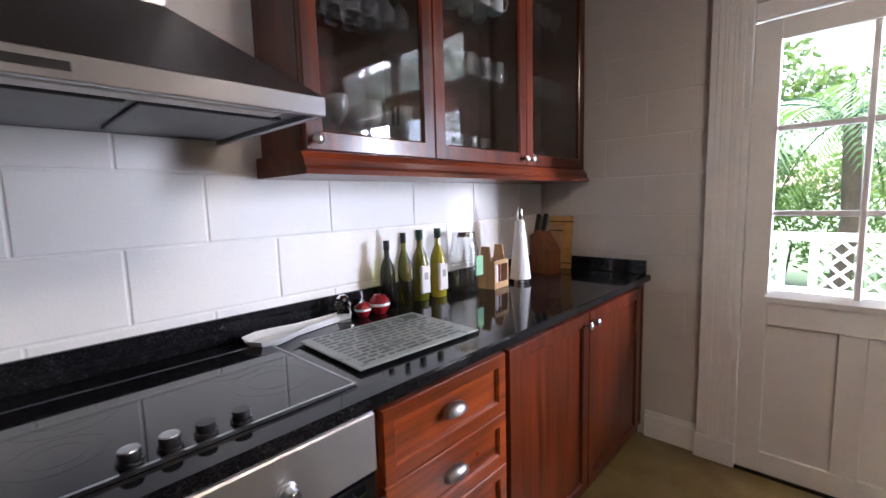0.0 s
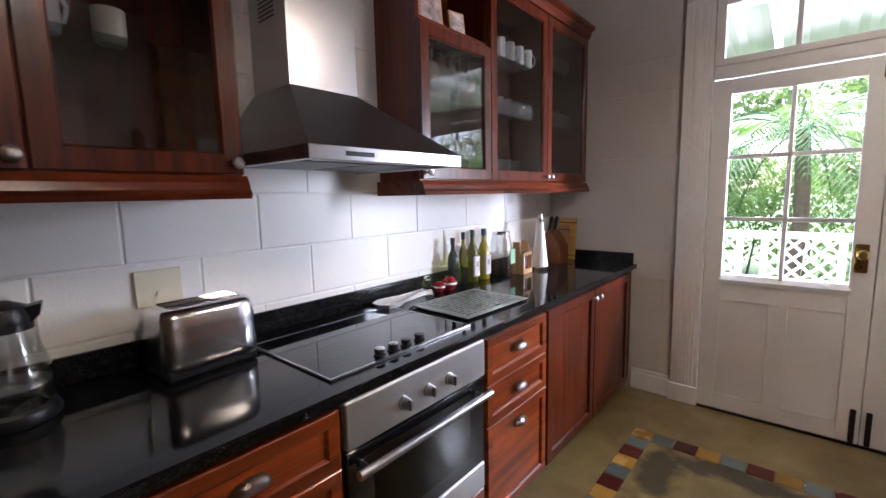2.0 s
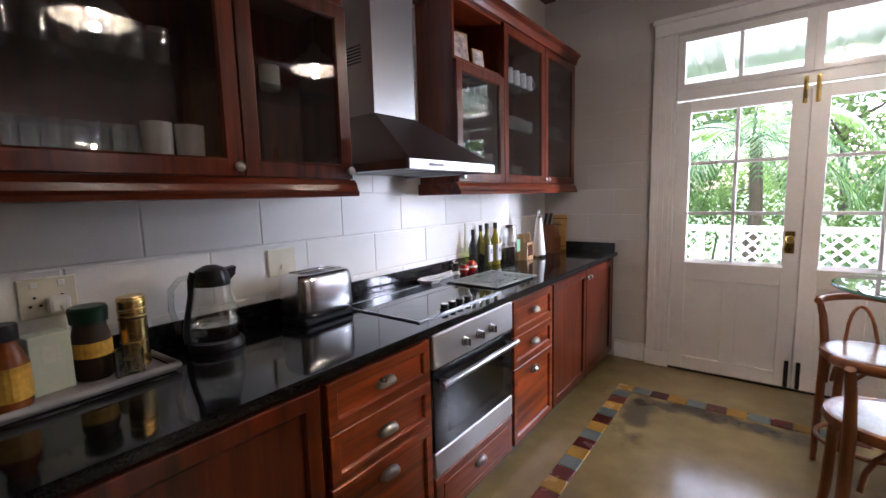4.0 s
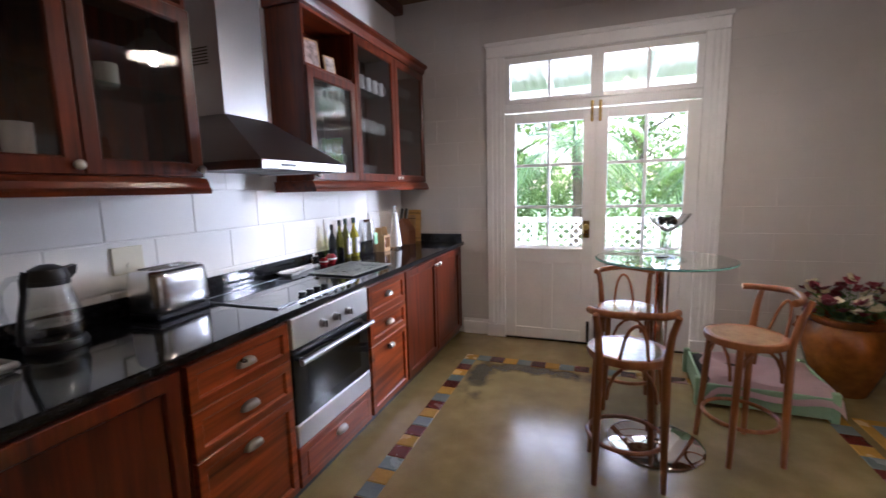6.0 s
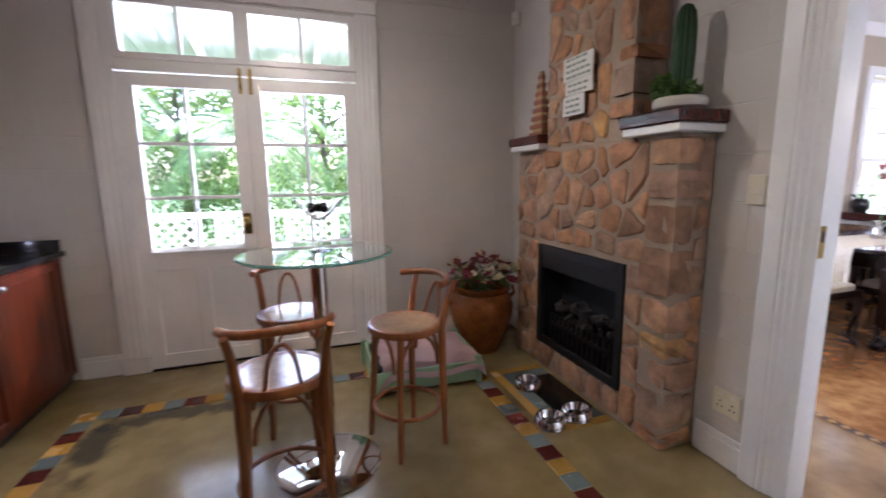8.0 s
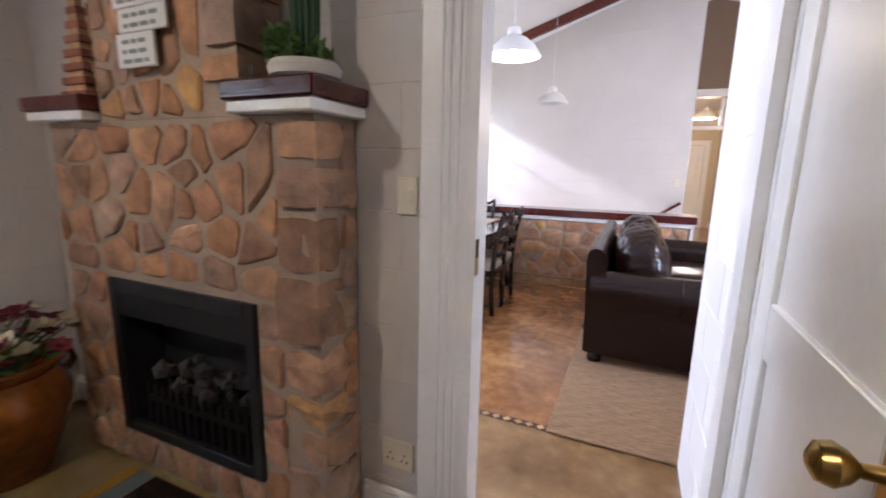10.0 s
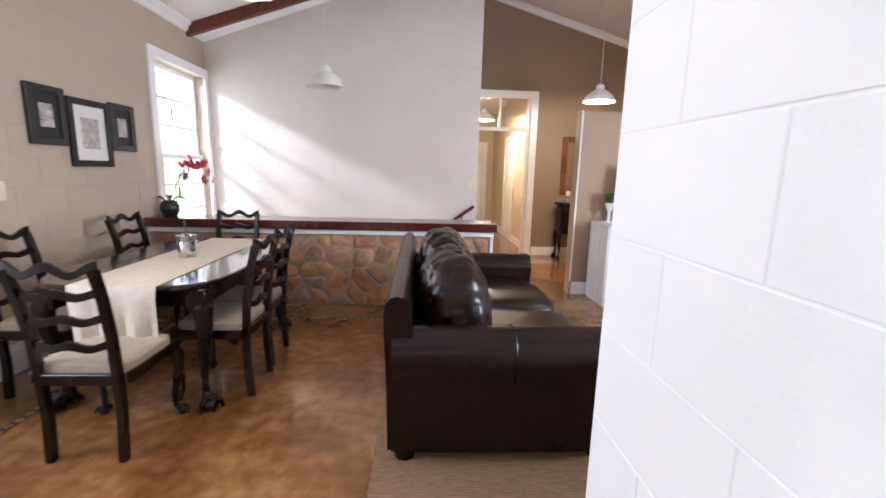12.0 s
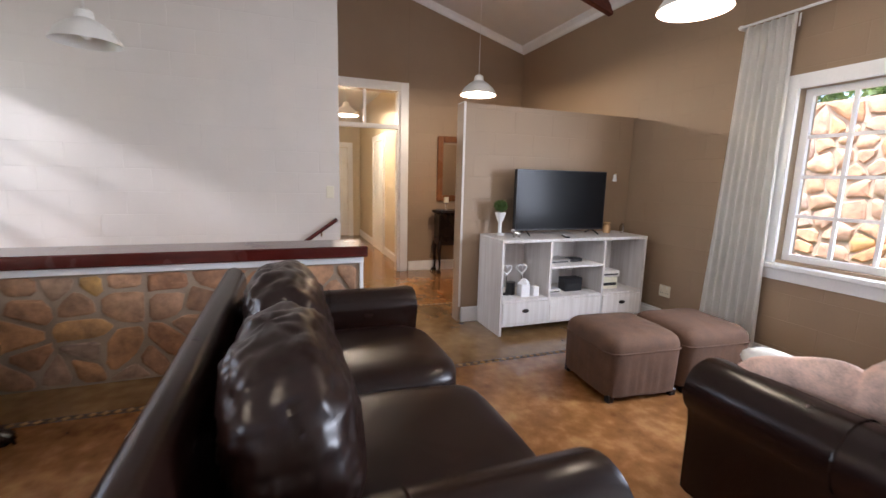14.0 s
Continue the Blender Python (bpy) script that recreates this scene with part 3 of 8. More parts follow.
def baseboard(name, x0, x1, y0, y1, h=0.15):
    bm = bx(x0, x1, y0, y1, 0, h - 0.03, bevel=0.003)
    dx, dy = (0.006 if x1 - x0 < y1 - y0 else 0), (0.006 if x1 - x0 > y1 - y0 else 0)
    box(bm, x0 + dx, x1 - dx, y0 + dy, y1 - dy, h - 0.03, h, bevel=0.004)
    setting(name, bm, WHITE, "white painted baseboard with a moulded top", "baseboard")


baseboard("baseboard", -0.515, -0.262, KY1 - 0.022, KY1)
baseboard("baseboard", 1.602, KX1 - 0.024, KY1 - 0.022, KY1)
baseboard("baseboard", KX1 - 0.022, KX1, 0.382, 0.62)
baseboard("baseboard", KX1 - 0.022, KX1, 2.10, KY1)
baseboard("baseboard", 3.62, SX1 + 1.58, LY0, LY0 + 0.022)
baseboard("baseboard", KX1 + 0.13, 7.05, LY1 - 0.022, LY1, 0.2)
baseboard("baseboard", FX - 0.022, FX, LY0 + 0.02, -2.08)
baseboard("baseboard", 7.55, 7.76, -1.975, -1.945)
baseboard("baseboard", 7.556, 7.579, LY0 + 0.03, -1.945)
baseboard("baseboard", FX + 0.16, 14.19, -2.05, -2.03)

# ---- outside ----
setting("ground", bx(-300, 300, -300, 300, -0.5, -0.3), GRASS, "rough green lawn", "ground")
setting("veranda_floor", bx(-4, KX1 + 2.5, 2.79, 4.75, -0.3, -0.03), FLOOR_V, "pale cement veranda floor", "floor")


def veranda_roof():
    bm = B()
    n = 150
    rows = []
    for i in range(n + 1):
        x = -4 + 9.6 * i / n
        dz = 0.012 * math.cos(2 * math.pi * x / 0.076 * 0.5)
        rows.append((bm.verts.new((x, 2.79, 3.05 + dz)), bm.verts.new((x, 5.1, 2.72 + dz))))
    for a, b in zip(rows, rows[1:]):
        bm.faces.new((a[0], b[0], b[1], a[1]))
    top = thing("veranda_roof", "corrugated iron veranda roof on white rafters", "roof")
    part("roof_sheet", bm, TIN, top)
    for x in (-2.4, -1.2, 0.05, 1.25, 2.45, 3.65):
        part("rafter", prism(B(), [(2.79, 2.93), (5.1, 2.60), (5.1, 2.70), (2.79, 3.03)], 'x', x, x + 0.05), WHITE, top)
    part("edge_beam", bx(-4, 5.6, 4.60, 4.70, 2.50, 2.66), WHITE, top)
    for x in (-2.2, 3.2):
        part("post", bx(x, x + 0.1, 4.60, 4.70, -0.03, 2.5, bevel=0.006), WHITE, top)


veranda_roof()


def railing():
    top = thing("veranda_railing", "white painted veranda railing with lattice panels", "railing")
    y = 4.62
    part("top_rail", bx(-4, 5.6, y - 0.03, y + 0.05, 0.93, 0.99, bevel=0.006), WHITE, top)
    part("bottom_rail", bx(-4, 5.6, y - 0.01, y + 0.03, 0.50, 0.55, bevel=0.004), WHITE, top)
    x = -3.95
    while x < 5.4:
        for dx in (0, 0.20):
            part("post", bx(x + dx, x + dx + 0.055, y - 0.012, y + 0.03, -0.03 if dx == 0 else 0.5, 0.93), WHITE, top)
        x0, x1 = x + 0.255, x + 0.76
        h = 0.38
        k = -h
        while k < x1 - x0:
            for s in (1, -1):
                u0, u1 = max(0, k), min(x1 - x0, k + h)
                if u1 - u0 > 0.03:
                    z0, z1 = 0.55 + (u0 - k), 0.55 + (u1 - k)
                    if s < 0:
                        z0, z1 = 0.93 - (u0 - k), 0.93 - (u1 - k)
                    w = 0.017
                    part("lattice_slat", prism(B(), [(x0 + u0, z0 - w), (x0 + u1, z1 - w), (x0 + u1, z1 + w), (x0 + u0, z0 + w)], 'y', y + (0.0 if s > 0 else 0.012), y + (0.010 if s > 0 else 0.022)), WHITE, top)
            k += 0.127
        x += 0.76


railing()


def leaf_cloud(name, clumps, count, size, material, seed, parent):
    """Many small leaves scattered through ellipsoid clumps (x, y, z, rx, ry, rz)."""
    rng = np.random.default_rng(seed)
    vs = []
    vol = np.array([c[3] * c[4] * c[5] for c in clumps])
    for c, k in zip(clumps, (count * vol / vol.sum()).astype(int)):
        d = rng.normal(size=(k, 3))
        d /= np.linalg.norm(d, axis=1)[:, None]
        p = np.array(c[:3]) + d * (rng.random(k) ** 0.35)[:, None] * np.array(c[3:])
        a = rng.normal(size=(k, 3))
        a /= np.linalg.norm(a, axis=1)[:, None]
        b = np.cross(a, rng.normal(size=(k, 3)))
        b /= np.linalg.norm(b, axis=1)[:, None]
        s = size * (0.6 + 0.8 * rng.random(k))[:, None]
        for q in (p - a * s, p + b * s * 0.42, p + a * s, p - b * s * 0.42):
            vs.append(q)
    # stack the four corners of every leaf
    out, faces = [], []
    for i in range(0, len(vs), 4):
        q = np.stack(vs[i:i + 4], axis=1).reshape(-1, 3)
        base = sum(len(o) for o in out)
        out.append(q)
        faces += [tuple(base + 4 * j + m for m in range(4)) for j in range(len(q) // 4)]
    me = bpy.data.meshes.new(name)
    me.from_pydata(np.concatenate(out).tolist(), [], faces)
    me.materials.append(material)
    ob = new(name, me)
    ob.parent = parent
    return ob


def tree(x, y, h, spread, seed, label):
    rng = random.Random(seed)
    t = thing("tree", label, "tree", pose(x, y, -0.3))
    bm = B()
    pts = [(0, 0, 0), (0.05, 0.02, h * 0.25), (-0.04, 0.06, h * 0.5), (0.05, 0, h * 0.75)]
    tube(bm, pts, [0.13, 0.10, 0.08, 0.04], 8)
    clumps = []
    for i in range(9):
        a = i * 2.4 + rng.random()
        z = h * (0.22 + 0.08 * i)
        r = spread * (0.35 + 0.5 * rng.random())
        e = (r * math.cos(a), r * math.sin(a), z + 0.4)
        tube(bm, [(0, 0, z - 0.2), (e[0] * 0.5, e[1] * 0.5, z + 0.05), e], [0.05, 0.035, 0.015], 6)
        clumps.append((*e, spread * (0.3 + 0.25 * rng.random()), spread * (0.3 + 0.25 * rng.random()), h * (0.07 + 0.06 * rng.random())))
    part("trunk", bm, BARK, t, smooth=True)
    leaf_cloud("crown", clumps, 7000, 0.075, LEAF_A, seed, t)


for i, (x, y, h, s) in enumerate(((-5.5, 13.0, 5.2, 2.4), (-1.6, 11.0, 4.6, 2.0), (1.8, 12.5, 5.4, 2.4), (4.6, 11.5, 5.0, 2.2), (-9.0, 15.5, 6.0, 3.0), (8.5, 15.0, 5.6, 2.8))):
    tree(x, y, h, s, 30 + i, "leafy green garden tree behind the veranda")


def hedge():
    t = thing("hedge", "dense green shrubs beyond the veranda railing", "shrub")
    rng = random.Random(5)
    clumps = [(-9 + 0.85 * i, 8.6 + rng.random() * 1.2, 0.5 + 0.5 * rng.random(), 0.8, 0.7, 0.9 + 0.5 * rng.random()) for i in range(24)]
    bm = B()
    for c in clumps:
        tube(bm, [(c[0], c[1], -0.35), (c[0] + 0.1, c[1], 0.4), (c[0] - 0.1, c[1] + 0.1, 1.0)], [0.03, 0.02, 0.01], 5)
    part("stems", bm, BARK, t)
    leaf_cloud("leaves", clumps, 22000, 0.06, LEAF_A, 77, t)


hedge()


def palm(x, y, h, seed):
    rng = random.Random(seed)
    t = thing("palm_tree", "arching palm with long feathery fronds", "palm", pose(x, y, -0.3))
    part("trunk", tube(B(), [(0, 0, 0), (0.1, 0, h * 0.5), (0.05, 0.05, h)], [0.12, 0.1, 0.09], 10), BARK, t, smooth=True)
    vs, fs = [], []
    stems = B()
    for i in range(15):
        a = i * 2.399
        L = 2.2 + 0.7 * rng.random()
        up = 0.9 - 0.07 * i
        pts = []
        for k in range(13):
            s = k / 12
            r = L * s * (0.85 - 0.15 * s)
            pts.append(Vector((r * math.cos(a), r * math.sin(a), h + L * (up * s - (0.75 + up * 0.4) * s * s))))
        tube(stems, pts, [0.02 * (1 - 0.8 * k / 12) for k in range(13)], 5)
        side = Vector((-math.sin(a), math.cos(a), 0))
        for k in range(2, 37):
            s = k / 37
            j = min(11, int(s * 12))
            p = pts[j].lerp(pts[j + 1], s * 12 - j)
            d = (pts[j + 1] - pts[j]).normalized()
            ll = 0.55 * math.sin(math.pi * min(1, s * 0.9 + 0.1)) + 0.08
            for sg in (1, -1):
                e = p + (side * sg * 0.8 + d * 0.6 + Vector((0, 0, -0.45))).normalized() * ll
                mid = p.lerp(e, 0.5) + Vector((0, 0, 0.04))
                w = d * 0.02
                b0 = len(vs)
                vs += [p - w * 0.4, mid - w, e, mid + w]
                fs.append((b0, b0 + 1, b0 + 2, b0 + 3))
    part("frond_ribs", stems, STEM, t)
    me = bpy.data.meshes.new("fronds")
    me.from_pydata([tuple(v) for v in vs], [], fs)
    me.materials.append(LEAF_B)
    ob = new("fronds", me)
    ob.parent = t


palm(0.2, 7.7, 2.5, 3)
palm(-2.6, 8.4, 2.9, 4)
palm(3.0, 8.2, 2.2, 6)


# ---- openings ----
def slab_panel(top, name, x0, x1, z0, z1, y, t, label=""):
    return part(name, bx(x0, x1, y, y + t, z0, z1, bevel=0.004), WHITE, top, label)


def french_doors():
    """Double glazed door with a transom; the leaves' faces lie at y = 2.55."""
    y = 2.555
    fr = tagged(new("door_1_frame"), "white painted door frame with fluted trim and a glazed transom", "door frame", kind="structure")
    for a, b in ((-0.262, -0.10), (1.44, 1.602)):
        bm = bx(a, b, KY1 - 0.035, KY1 - 0.002, 0, 2.53, bevel=0.004)
        for k in range(3):
            u = a + 0.03 + k * 0.04
            box(bm, u, u + 0.026, KY1 - 0.040, KY1 - 0.033, 0.12, 2.53, bevel=0.003)
        box(bm, a - 0.006, b + 0.006, KY1 - 0.052, KY1 - 0.002, 0, 0.12, bevel=0.004)
        part("side_trim", bm, WHITE, fr)
    bm = bx(-0.262, 1.602, KY1 - 0.04, KY1 - 0.002, 2.532, 2.64, bevel=0.006)
    box(bm, -0.272, 1.612, KY1 - 0.06, KY1 - 0.002, 2.62, 2.655, bevel=0.005)
    part("head_trim", bm, WHITE, fr)
    for a, b in ((-0.13, -0.098), (1.438, 1.47)):
        part("jamb", bx(a, b, KY1 - 0.002, KY1 + 0.2, 0, 2.52), WHITE, fr)
    part("head", bx(-0.098, 1.438, KY1 - 0.002, KY1 + 0.2, 2.50, 2.52), WHITE, fr)
    part("transom_bar", bx(-0.098, 1.438, KY1 - 0.03, KY1 + 0.10, 2.05, 2.125, bevel=0.006), WHITE, fr)
    part("threshold", bx(-0.098, 1.438, KY1 - 0.04, KY1 + 0.2, 0.0, 0.012), DARKWOOD, fr)
    # transom lights
    for a, b in ((-0.098, 0.672), (0.672, 1.438)):
        sash = part("transom_sash", boxes((a, a + 0.05, y, y + 0.045, 2.126, 2.499), (b - 0.05, b, y, y + 0.045, 2.126, 2.499), (a + 0.05, b - 0.05, y, y + 0.045, 2.126, 2.165), (a + 0.05, b - 0.05, y, y + 0.045, 2.46, 2.499), ((a + b) / 2 - 0.013, (a + b) / 2 + 0.013, y + 0.005, y + 0.04, 2.165, 2.46), bevel=0.003), WHITE, fr)
        for u0, u1 in ((a + 0.05, (a + b) / 2 - 0.013), ((a + b) / 2 + 0.013, b - 0.05)):
            g = part("pane", bx(u0, u1, y + 0.02, y + 0.024, 2.165, 2.46), PANE, sash)
            g.visible_shadow = False
    # leaves
    for i, (a, b) in enumerate(((-0.095, 0.668), (0.672, 1.435))):
        leaf = tagged(new("door_1_leaf"), "white panelled door leaf with six glass panes", "door", group="double door leaves", kind="structure")
        g0, g1, z0, z1 = a + 0.095, b - 0.095, 0.86, 1.955
        t = 0.045
        if i == 0:
            part("astragal", bx(0.655, 0.690, y + t + 0.001, y + t + 0.013, 0.02, 2.04, bevel=0.003), WHITE, leaf)
        part("stile", bx(a, g0, y, y + t, 0.015, 2.04, bevel=0.003), WHITE, leaf)
        part("stile", bx(g1, b, y, y + t, 0.015, 2.04, bevel=0.003), WHITE, leaf)
        part("top_rail", bx(g0, g1, y, y + t, z1, 2.04, bevel=0.003), WHITE, leaf)
        part("lock_rail", bx(g0, g1, y, y + t, 0.725, z0, bevel=0.003), WHITE, leaf)
        part("bottom_rail", bx(g0, g1, y, y + t, 0.015, 0.115, bevel=0.003), WHITE, leaf)
        mid = (g0 + g1) / 2
        part("muntin", bx(mid - 0.045, mid + 0.045, y, y + t, 0.115, 0.725, bevel=0.003), WHITE, leaf)
        for u0, u1 in ((g0, mid - 0.045), (mid + 0.045, g1)):
            part("panel", bx(u0, u1, y + 0.016, y + 0.034, 0.115, 0.725), WHITE, leaf)
        part("sill", prism(B(), [(y - 0.012, z0 - 0.006), (y + 0.02, z0 + 0.022), (y + 0.02, z0 - 0.03), (y - 0.008, z0 - 0.03)], 'x', g0 - 0.01, g1 + 0.01), WHITE, leaf)
        bars = B()
        box(bars, mid - 0.012, mid + 0.012, y + 0.008, y + t - 0.008, z0, z1, bevel=0.004)
        for k in (1, 2):
            zz = z0 + (z1 - z0) * k / 3
            box(bars, g0, g1, y + 0.010, y + t - 0.010, zz - 0.012, zz + 0.012, bevel=0.004)
        part("glazing_bars", bars, WHITE, leaf)
        for k in range(3):
            for u0, u1 in ((g0, mid - 0.012), (mid + 0.012, g1)):
                za, zb = z0 + (z1 - z0) * k / 3, z0 + (z1 - z0) * (k + 1) / 3
                g = part("pane", bx(u0, u1, y + 0.02, y + 0.024, za, zb), PANE, leaf)
                g.visible_shadow = False
        e = b - 0.03 if i == 0 else a + 0.03
        bolt = part("bottom_bolt", bx(e - 0.012, e + 0.012, y - 0.012, y, 0.02, 0.21, bevel=0.004), DARKIRON, leaf, "dark iron slide bolt")
        part("top_bolt", rod(bx(e - 0.012, e + 0.012, y - 0.010, y, 1.93, 2.10, bevel=0.004), (e, y - 0.014, 1.95), (e, y - 0.014, 2.09), 0.006), BRASS, leaf, "brass slide bolt")
        if i == 0:
            lock = part("lock_plate", bx(b - 0.085, b - 0.03, y - 0.008, y, 0.955, 1.105, bevel=0.003), BRASS, leaf, "aged brass lock plate")
            part("knob", lathe(B(), [(0.0, 0), (0.012, 0), (0.010, 0.03), (0.024, 0.04), (0.027, 0.055), (0.018, 0.066), (0, 0.068)], 16), BRASS, lock).matrix_basis = pose(b - 0.057, y - 0.006, 1.055, 90, 0, 0)
            part("keyhole", rod(B(), (b - 0.057, y - 0.012, 0.985), (b - 0.057, y - 0.006, 0.985), 0.008), DARKIRON, lock)


french_doors()


def kitchen_doorway():
    fr = tagged(new("door_2_frame"), "white painted moulded frame of the inner doorway", "door frame", kind="structure")
    for s, e in ((1, OY1), (-1, OY0)):
        part("jamb", bx(KX1 - 0.004, KX1 + 0.104, min(e, e - s * 0.03), max(e, e - s * 0.03), 0, OTOP - 0.03), WHITE, fr)
        for xx, d in ((KX1, -1), (KX1 + 0.1, 1)):
            if d > 0 and s < 0:
                continue
            if d < 0 and s > 0:
                # a flat outer band, then a reeded ogee that turns into the opening
                prof = [(xx, e + 0.155), (xx - 0.026, e + 0.155), (xx - 0.032, e + 0.148), (xx - 0.032, e + 0.082), (xx - 0.026, e + 0.076), (xx - 0.030, e + 0.068), (xx - 0.028, e + 0.058), (xx - 0.020, e + 0.052), (xx - 0.023, e + 0.042), (xx - 0.019, e + 0.032), (xx - 0.011, e + 0.027), (xx - 0.013, e + 0.018), (xx - 0.006, e + 0.004), (xx - 0.004, e - 0.001), (xx, e - 0.001)]
                part("side_trim", prism(B(), prof, 'z', 0, OTOP + 0.11), WHITE, fr)
                continue
            a = e + s * 0.185 if d < 0 else e + s * 0.12
            bm = bx(min(xx, xx + d * 0.03), max(xx, xx + d * 0.03), min(e + s * 0.0, a), max(e, a), 0, OTOP + 0.11, bevel=0.004)
            for k in range(3):
                u = e + s * (0.03 + 0.045 * k)
                box(bm, min(xx + d * 0.028, xx + d * 0.036), max(xx + d * 0.028, xx + d * 0.036), min(u, u + s * 0.028), max(u, u + s * 0.028), 0.10, OTOP + 0.02, bevel=0.005)
            part("side_trim", bm, WHITE, fr)
    part("head", bx(KX1 - 0.004, KX1 + 0.104, OY0, OY1, OTOP - 0.03, OTOP), WHITE, fr)
    part("head_trim", bx(KX1 - 0.032, KX1, OY0, OY1, OTOP, OTOP + 0.11, bevel=0.004), WHITE, fr)
    part("strike_plate", bx(KX1 + 0.002, KX1 + 0.03, OY1 - 0.033, OY1 - 0.030, 1.02, 1.14, bevel=0.001), BRASS, fr, "small worn strike plate in the jamb")
    part("latch_hole", bx(KX1 + 0.008, KX1 + 0.024, OY1 - 0.034, OY1 - 0.0331, 1.08, 1.12), INK, fr)
    leaf = tagged(new("door_2"), "white panelled inner door standing open on brass knob", "door", kind="structure")
    x0, x1, y0, y1 = 2.035, 2.735, -0.595, -0.553
    bm = boxes((x0, x0 + 0.10, y0, y1, 0.012, 2.04), (x1 - 0.10, x1, y0, y1, 0.012, 2.04), (x0 + 0.1, x1 - 0.1, y0, y1, 1.92, 2.04), (x0 + 0.1, x1 - 0.1, y0, y1, 0.95, 1.08), (x0 + 0.1, x1 - 0.1, y0, y1, 0.012, 0.2), bevel=0.003)
    part("leaf_frame", bm, WHITE, leaf)
    for za, zb in ((0.2, 0.95), (1.08, 1.92)):
        part("panel", bx(x0 + 0.1, x1 - 0.1, y0 + 0.012, y1 - 0.012, za, zb), WHITE, leaf)
    part("lock_edge", bx(x0 - 0.004, x0 + 0.002, y0 + 0.008, y1 - 0.008, 0.82, 0.99), DARKIRON, leaf, "dark latch plate")
    pl = part("back_plate", bx(x0 + 0.035, x0 + 0.085, y1, y1 + 0.006, 0.80, 1.08, bevel=0.002), BRASS, leaf, "brass back plate")
    part("knob", lathe(B(), [(0, 0), (0.016, 0), (0.011, 0.010), (0.009, 0.035), (0.020, 0.046), (0.027, 0.060), (0.023, 0.076), (0.010, 0.084), (0, 0.085)], 20), BRASS, pl, smooth=True).matrix_basis = pose(x0 + 0.06, y1, 1.03, -90, 0, 0)
    rod_bm = B()
    for z in (0.3, 1.75):
        rod(rod_bm, (x1 + 0.012, y1 + 0.004, z), (x1 + 0.012, y1 + 0.004, z + 0.1), 0.008)
    part("hinges", rod_bm, BRASS, leaf)


kitchen_doorway()


def sash_window(name, label, axis_x0, axis_x1, z0, z1, y, out, cols, rows, trim=0.10, two=True):
    """Window in a wall at plane y; out: +1 or -1, the way out of the room."""
    w = tagged(new(name), label, "window", kind="structure")
    i = -out
    ya, yb = sorted((y + i * 0.03, y))
    part("window_trim", boxes((axis_x0 - trim, axis_x0, ya, yb, z0 - 0.02, z1 + trim), (axis_x1, axis_x1 + min(trim, 0.075), ya, yb, z0 - 0.02, z1 + trim), (axis_x0, axis_x1, ya, yb, z1, z1 + trim), bevel=0.004), WHITE, w)
    ya, yb = sorted((y + i * 0.07, y + out * 0.18))
    part("window_sill", bx(axis_x0 - trim - 0.02, axis_x1 + 0.07, ya, yb, z0 - 0.06, z0 - 0.021, bevel=0.006), WHITE, w)
    ya, yb = sorted((y + i * 0.018, y))
    part("apron", bx(axis_x0 - trim, axis_x1 + 0.07, ya, yb, z0 - 0.15, z0 - 0.061, bevel=0.003), WHITE, w)
    halves = ((z0, (z0 + z1) / 2 + 0.02, 0.06), ((z0 + z1) / 2 - 0.02, z1, 0.10)) if two else ((z0, z1, 0.06),)
    for za, zb, d in halves:
        y0, y1 = sorted((y + out * d, y + out * (d + 0.036)))
        f = 0.05
        sash = part("sash", boxes((axis_x0, axis_x0 + f, y0, y1, za, zb), (axis_x1 - f, axis_x1, y0, y1, za, zb), (axis_x0 + f, axis_x1 - f, y0, y1, za, za + f), (axis_x0 + f, axis_x1 - f, y0, y1, zb - f, zb), bevel=0.003), WHITE, w)
        bars = B()
        for k in range(1, cols):
            u = axis_x0 + f + (axis_x1 - axis_x0 - 2 * f) * k / cols
            box(bars, u - 0.012, u + 0.012, y0 + 0.006, y1 - 0.006, za + f, zb - f)
        for k in range(1, rows):
            v = za + f + (zb - za - 2 * f) * k / rows
            box(bars, axis_x0 + f, axis_x1 - f, y0 + 0.008, y1 - 0.008, v - 0.012, v + 0.012)
        part("glazing_bars", bars, WHITE, sash)
        g = part("pane", bx(axis_x0 + f, axis_x1 - f, (y0 + y1) / 2 - 0.002, (y0 + y1) / 2 + 0.002, za + f, zb - f), PANE, sash)
        g.visible_shadow = False
    return w


sash_window("window_1", "white sash window with small panes in the dining wall", NWX0, NWX1, NWZ0, NWZ1, LY1, 1, 3, 3)
# unseen window, added as a source for the light on the nib wall
sash_window("added_window", "unseen white sash window added to let light in by the dining table", 3.35, 4.55, 0.85, 2.35, LY1, 1, 3, 3)
sash_window("window_2", "white casement window with small panes behind a curtain", SX0, SX1, SZ0, SZ1, LY0, -1, 6, 4, two=False)


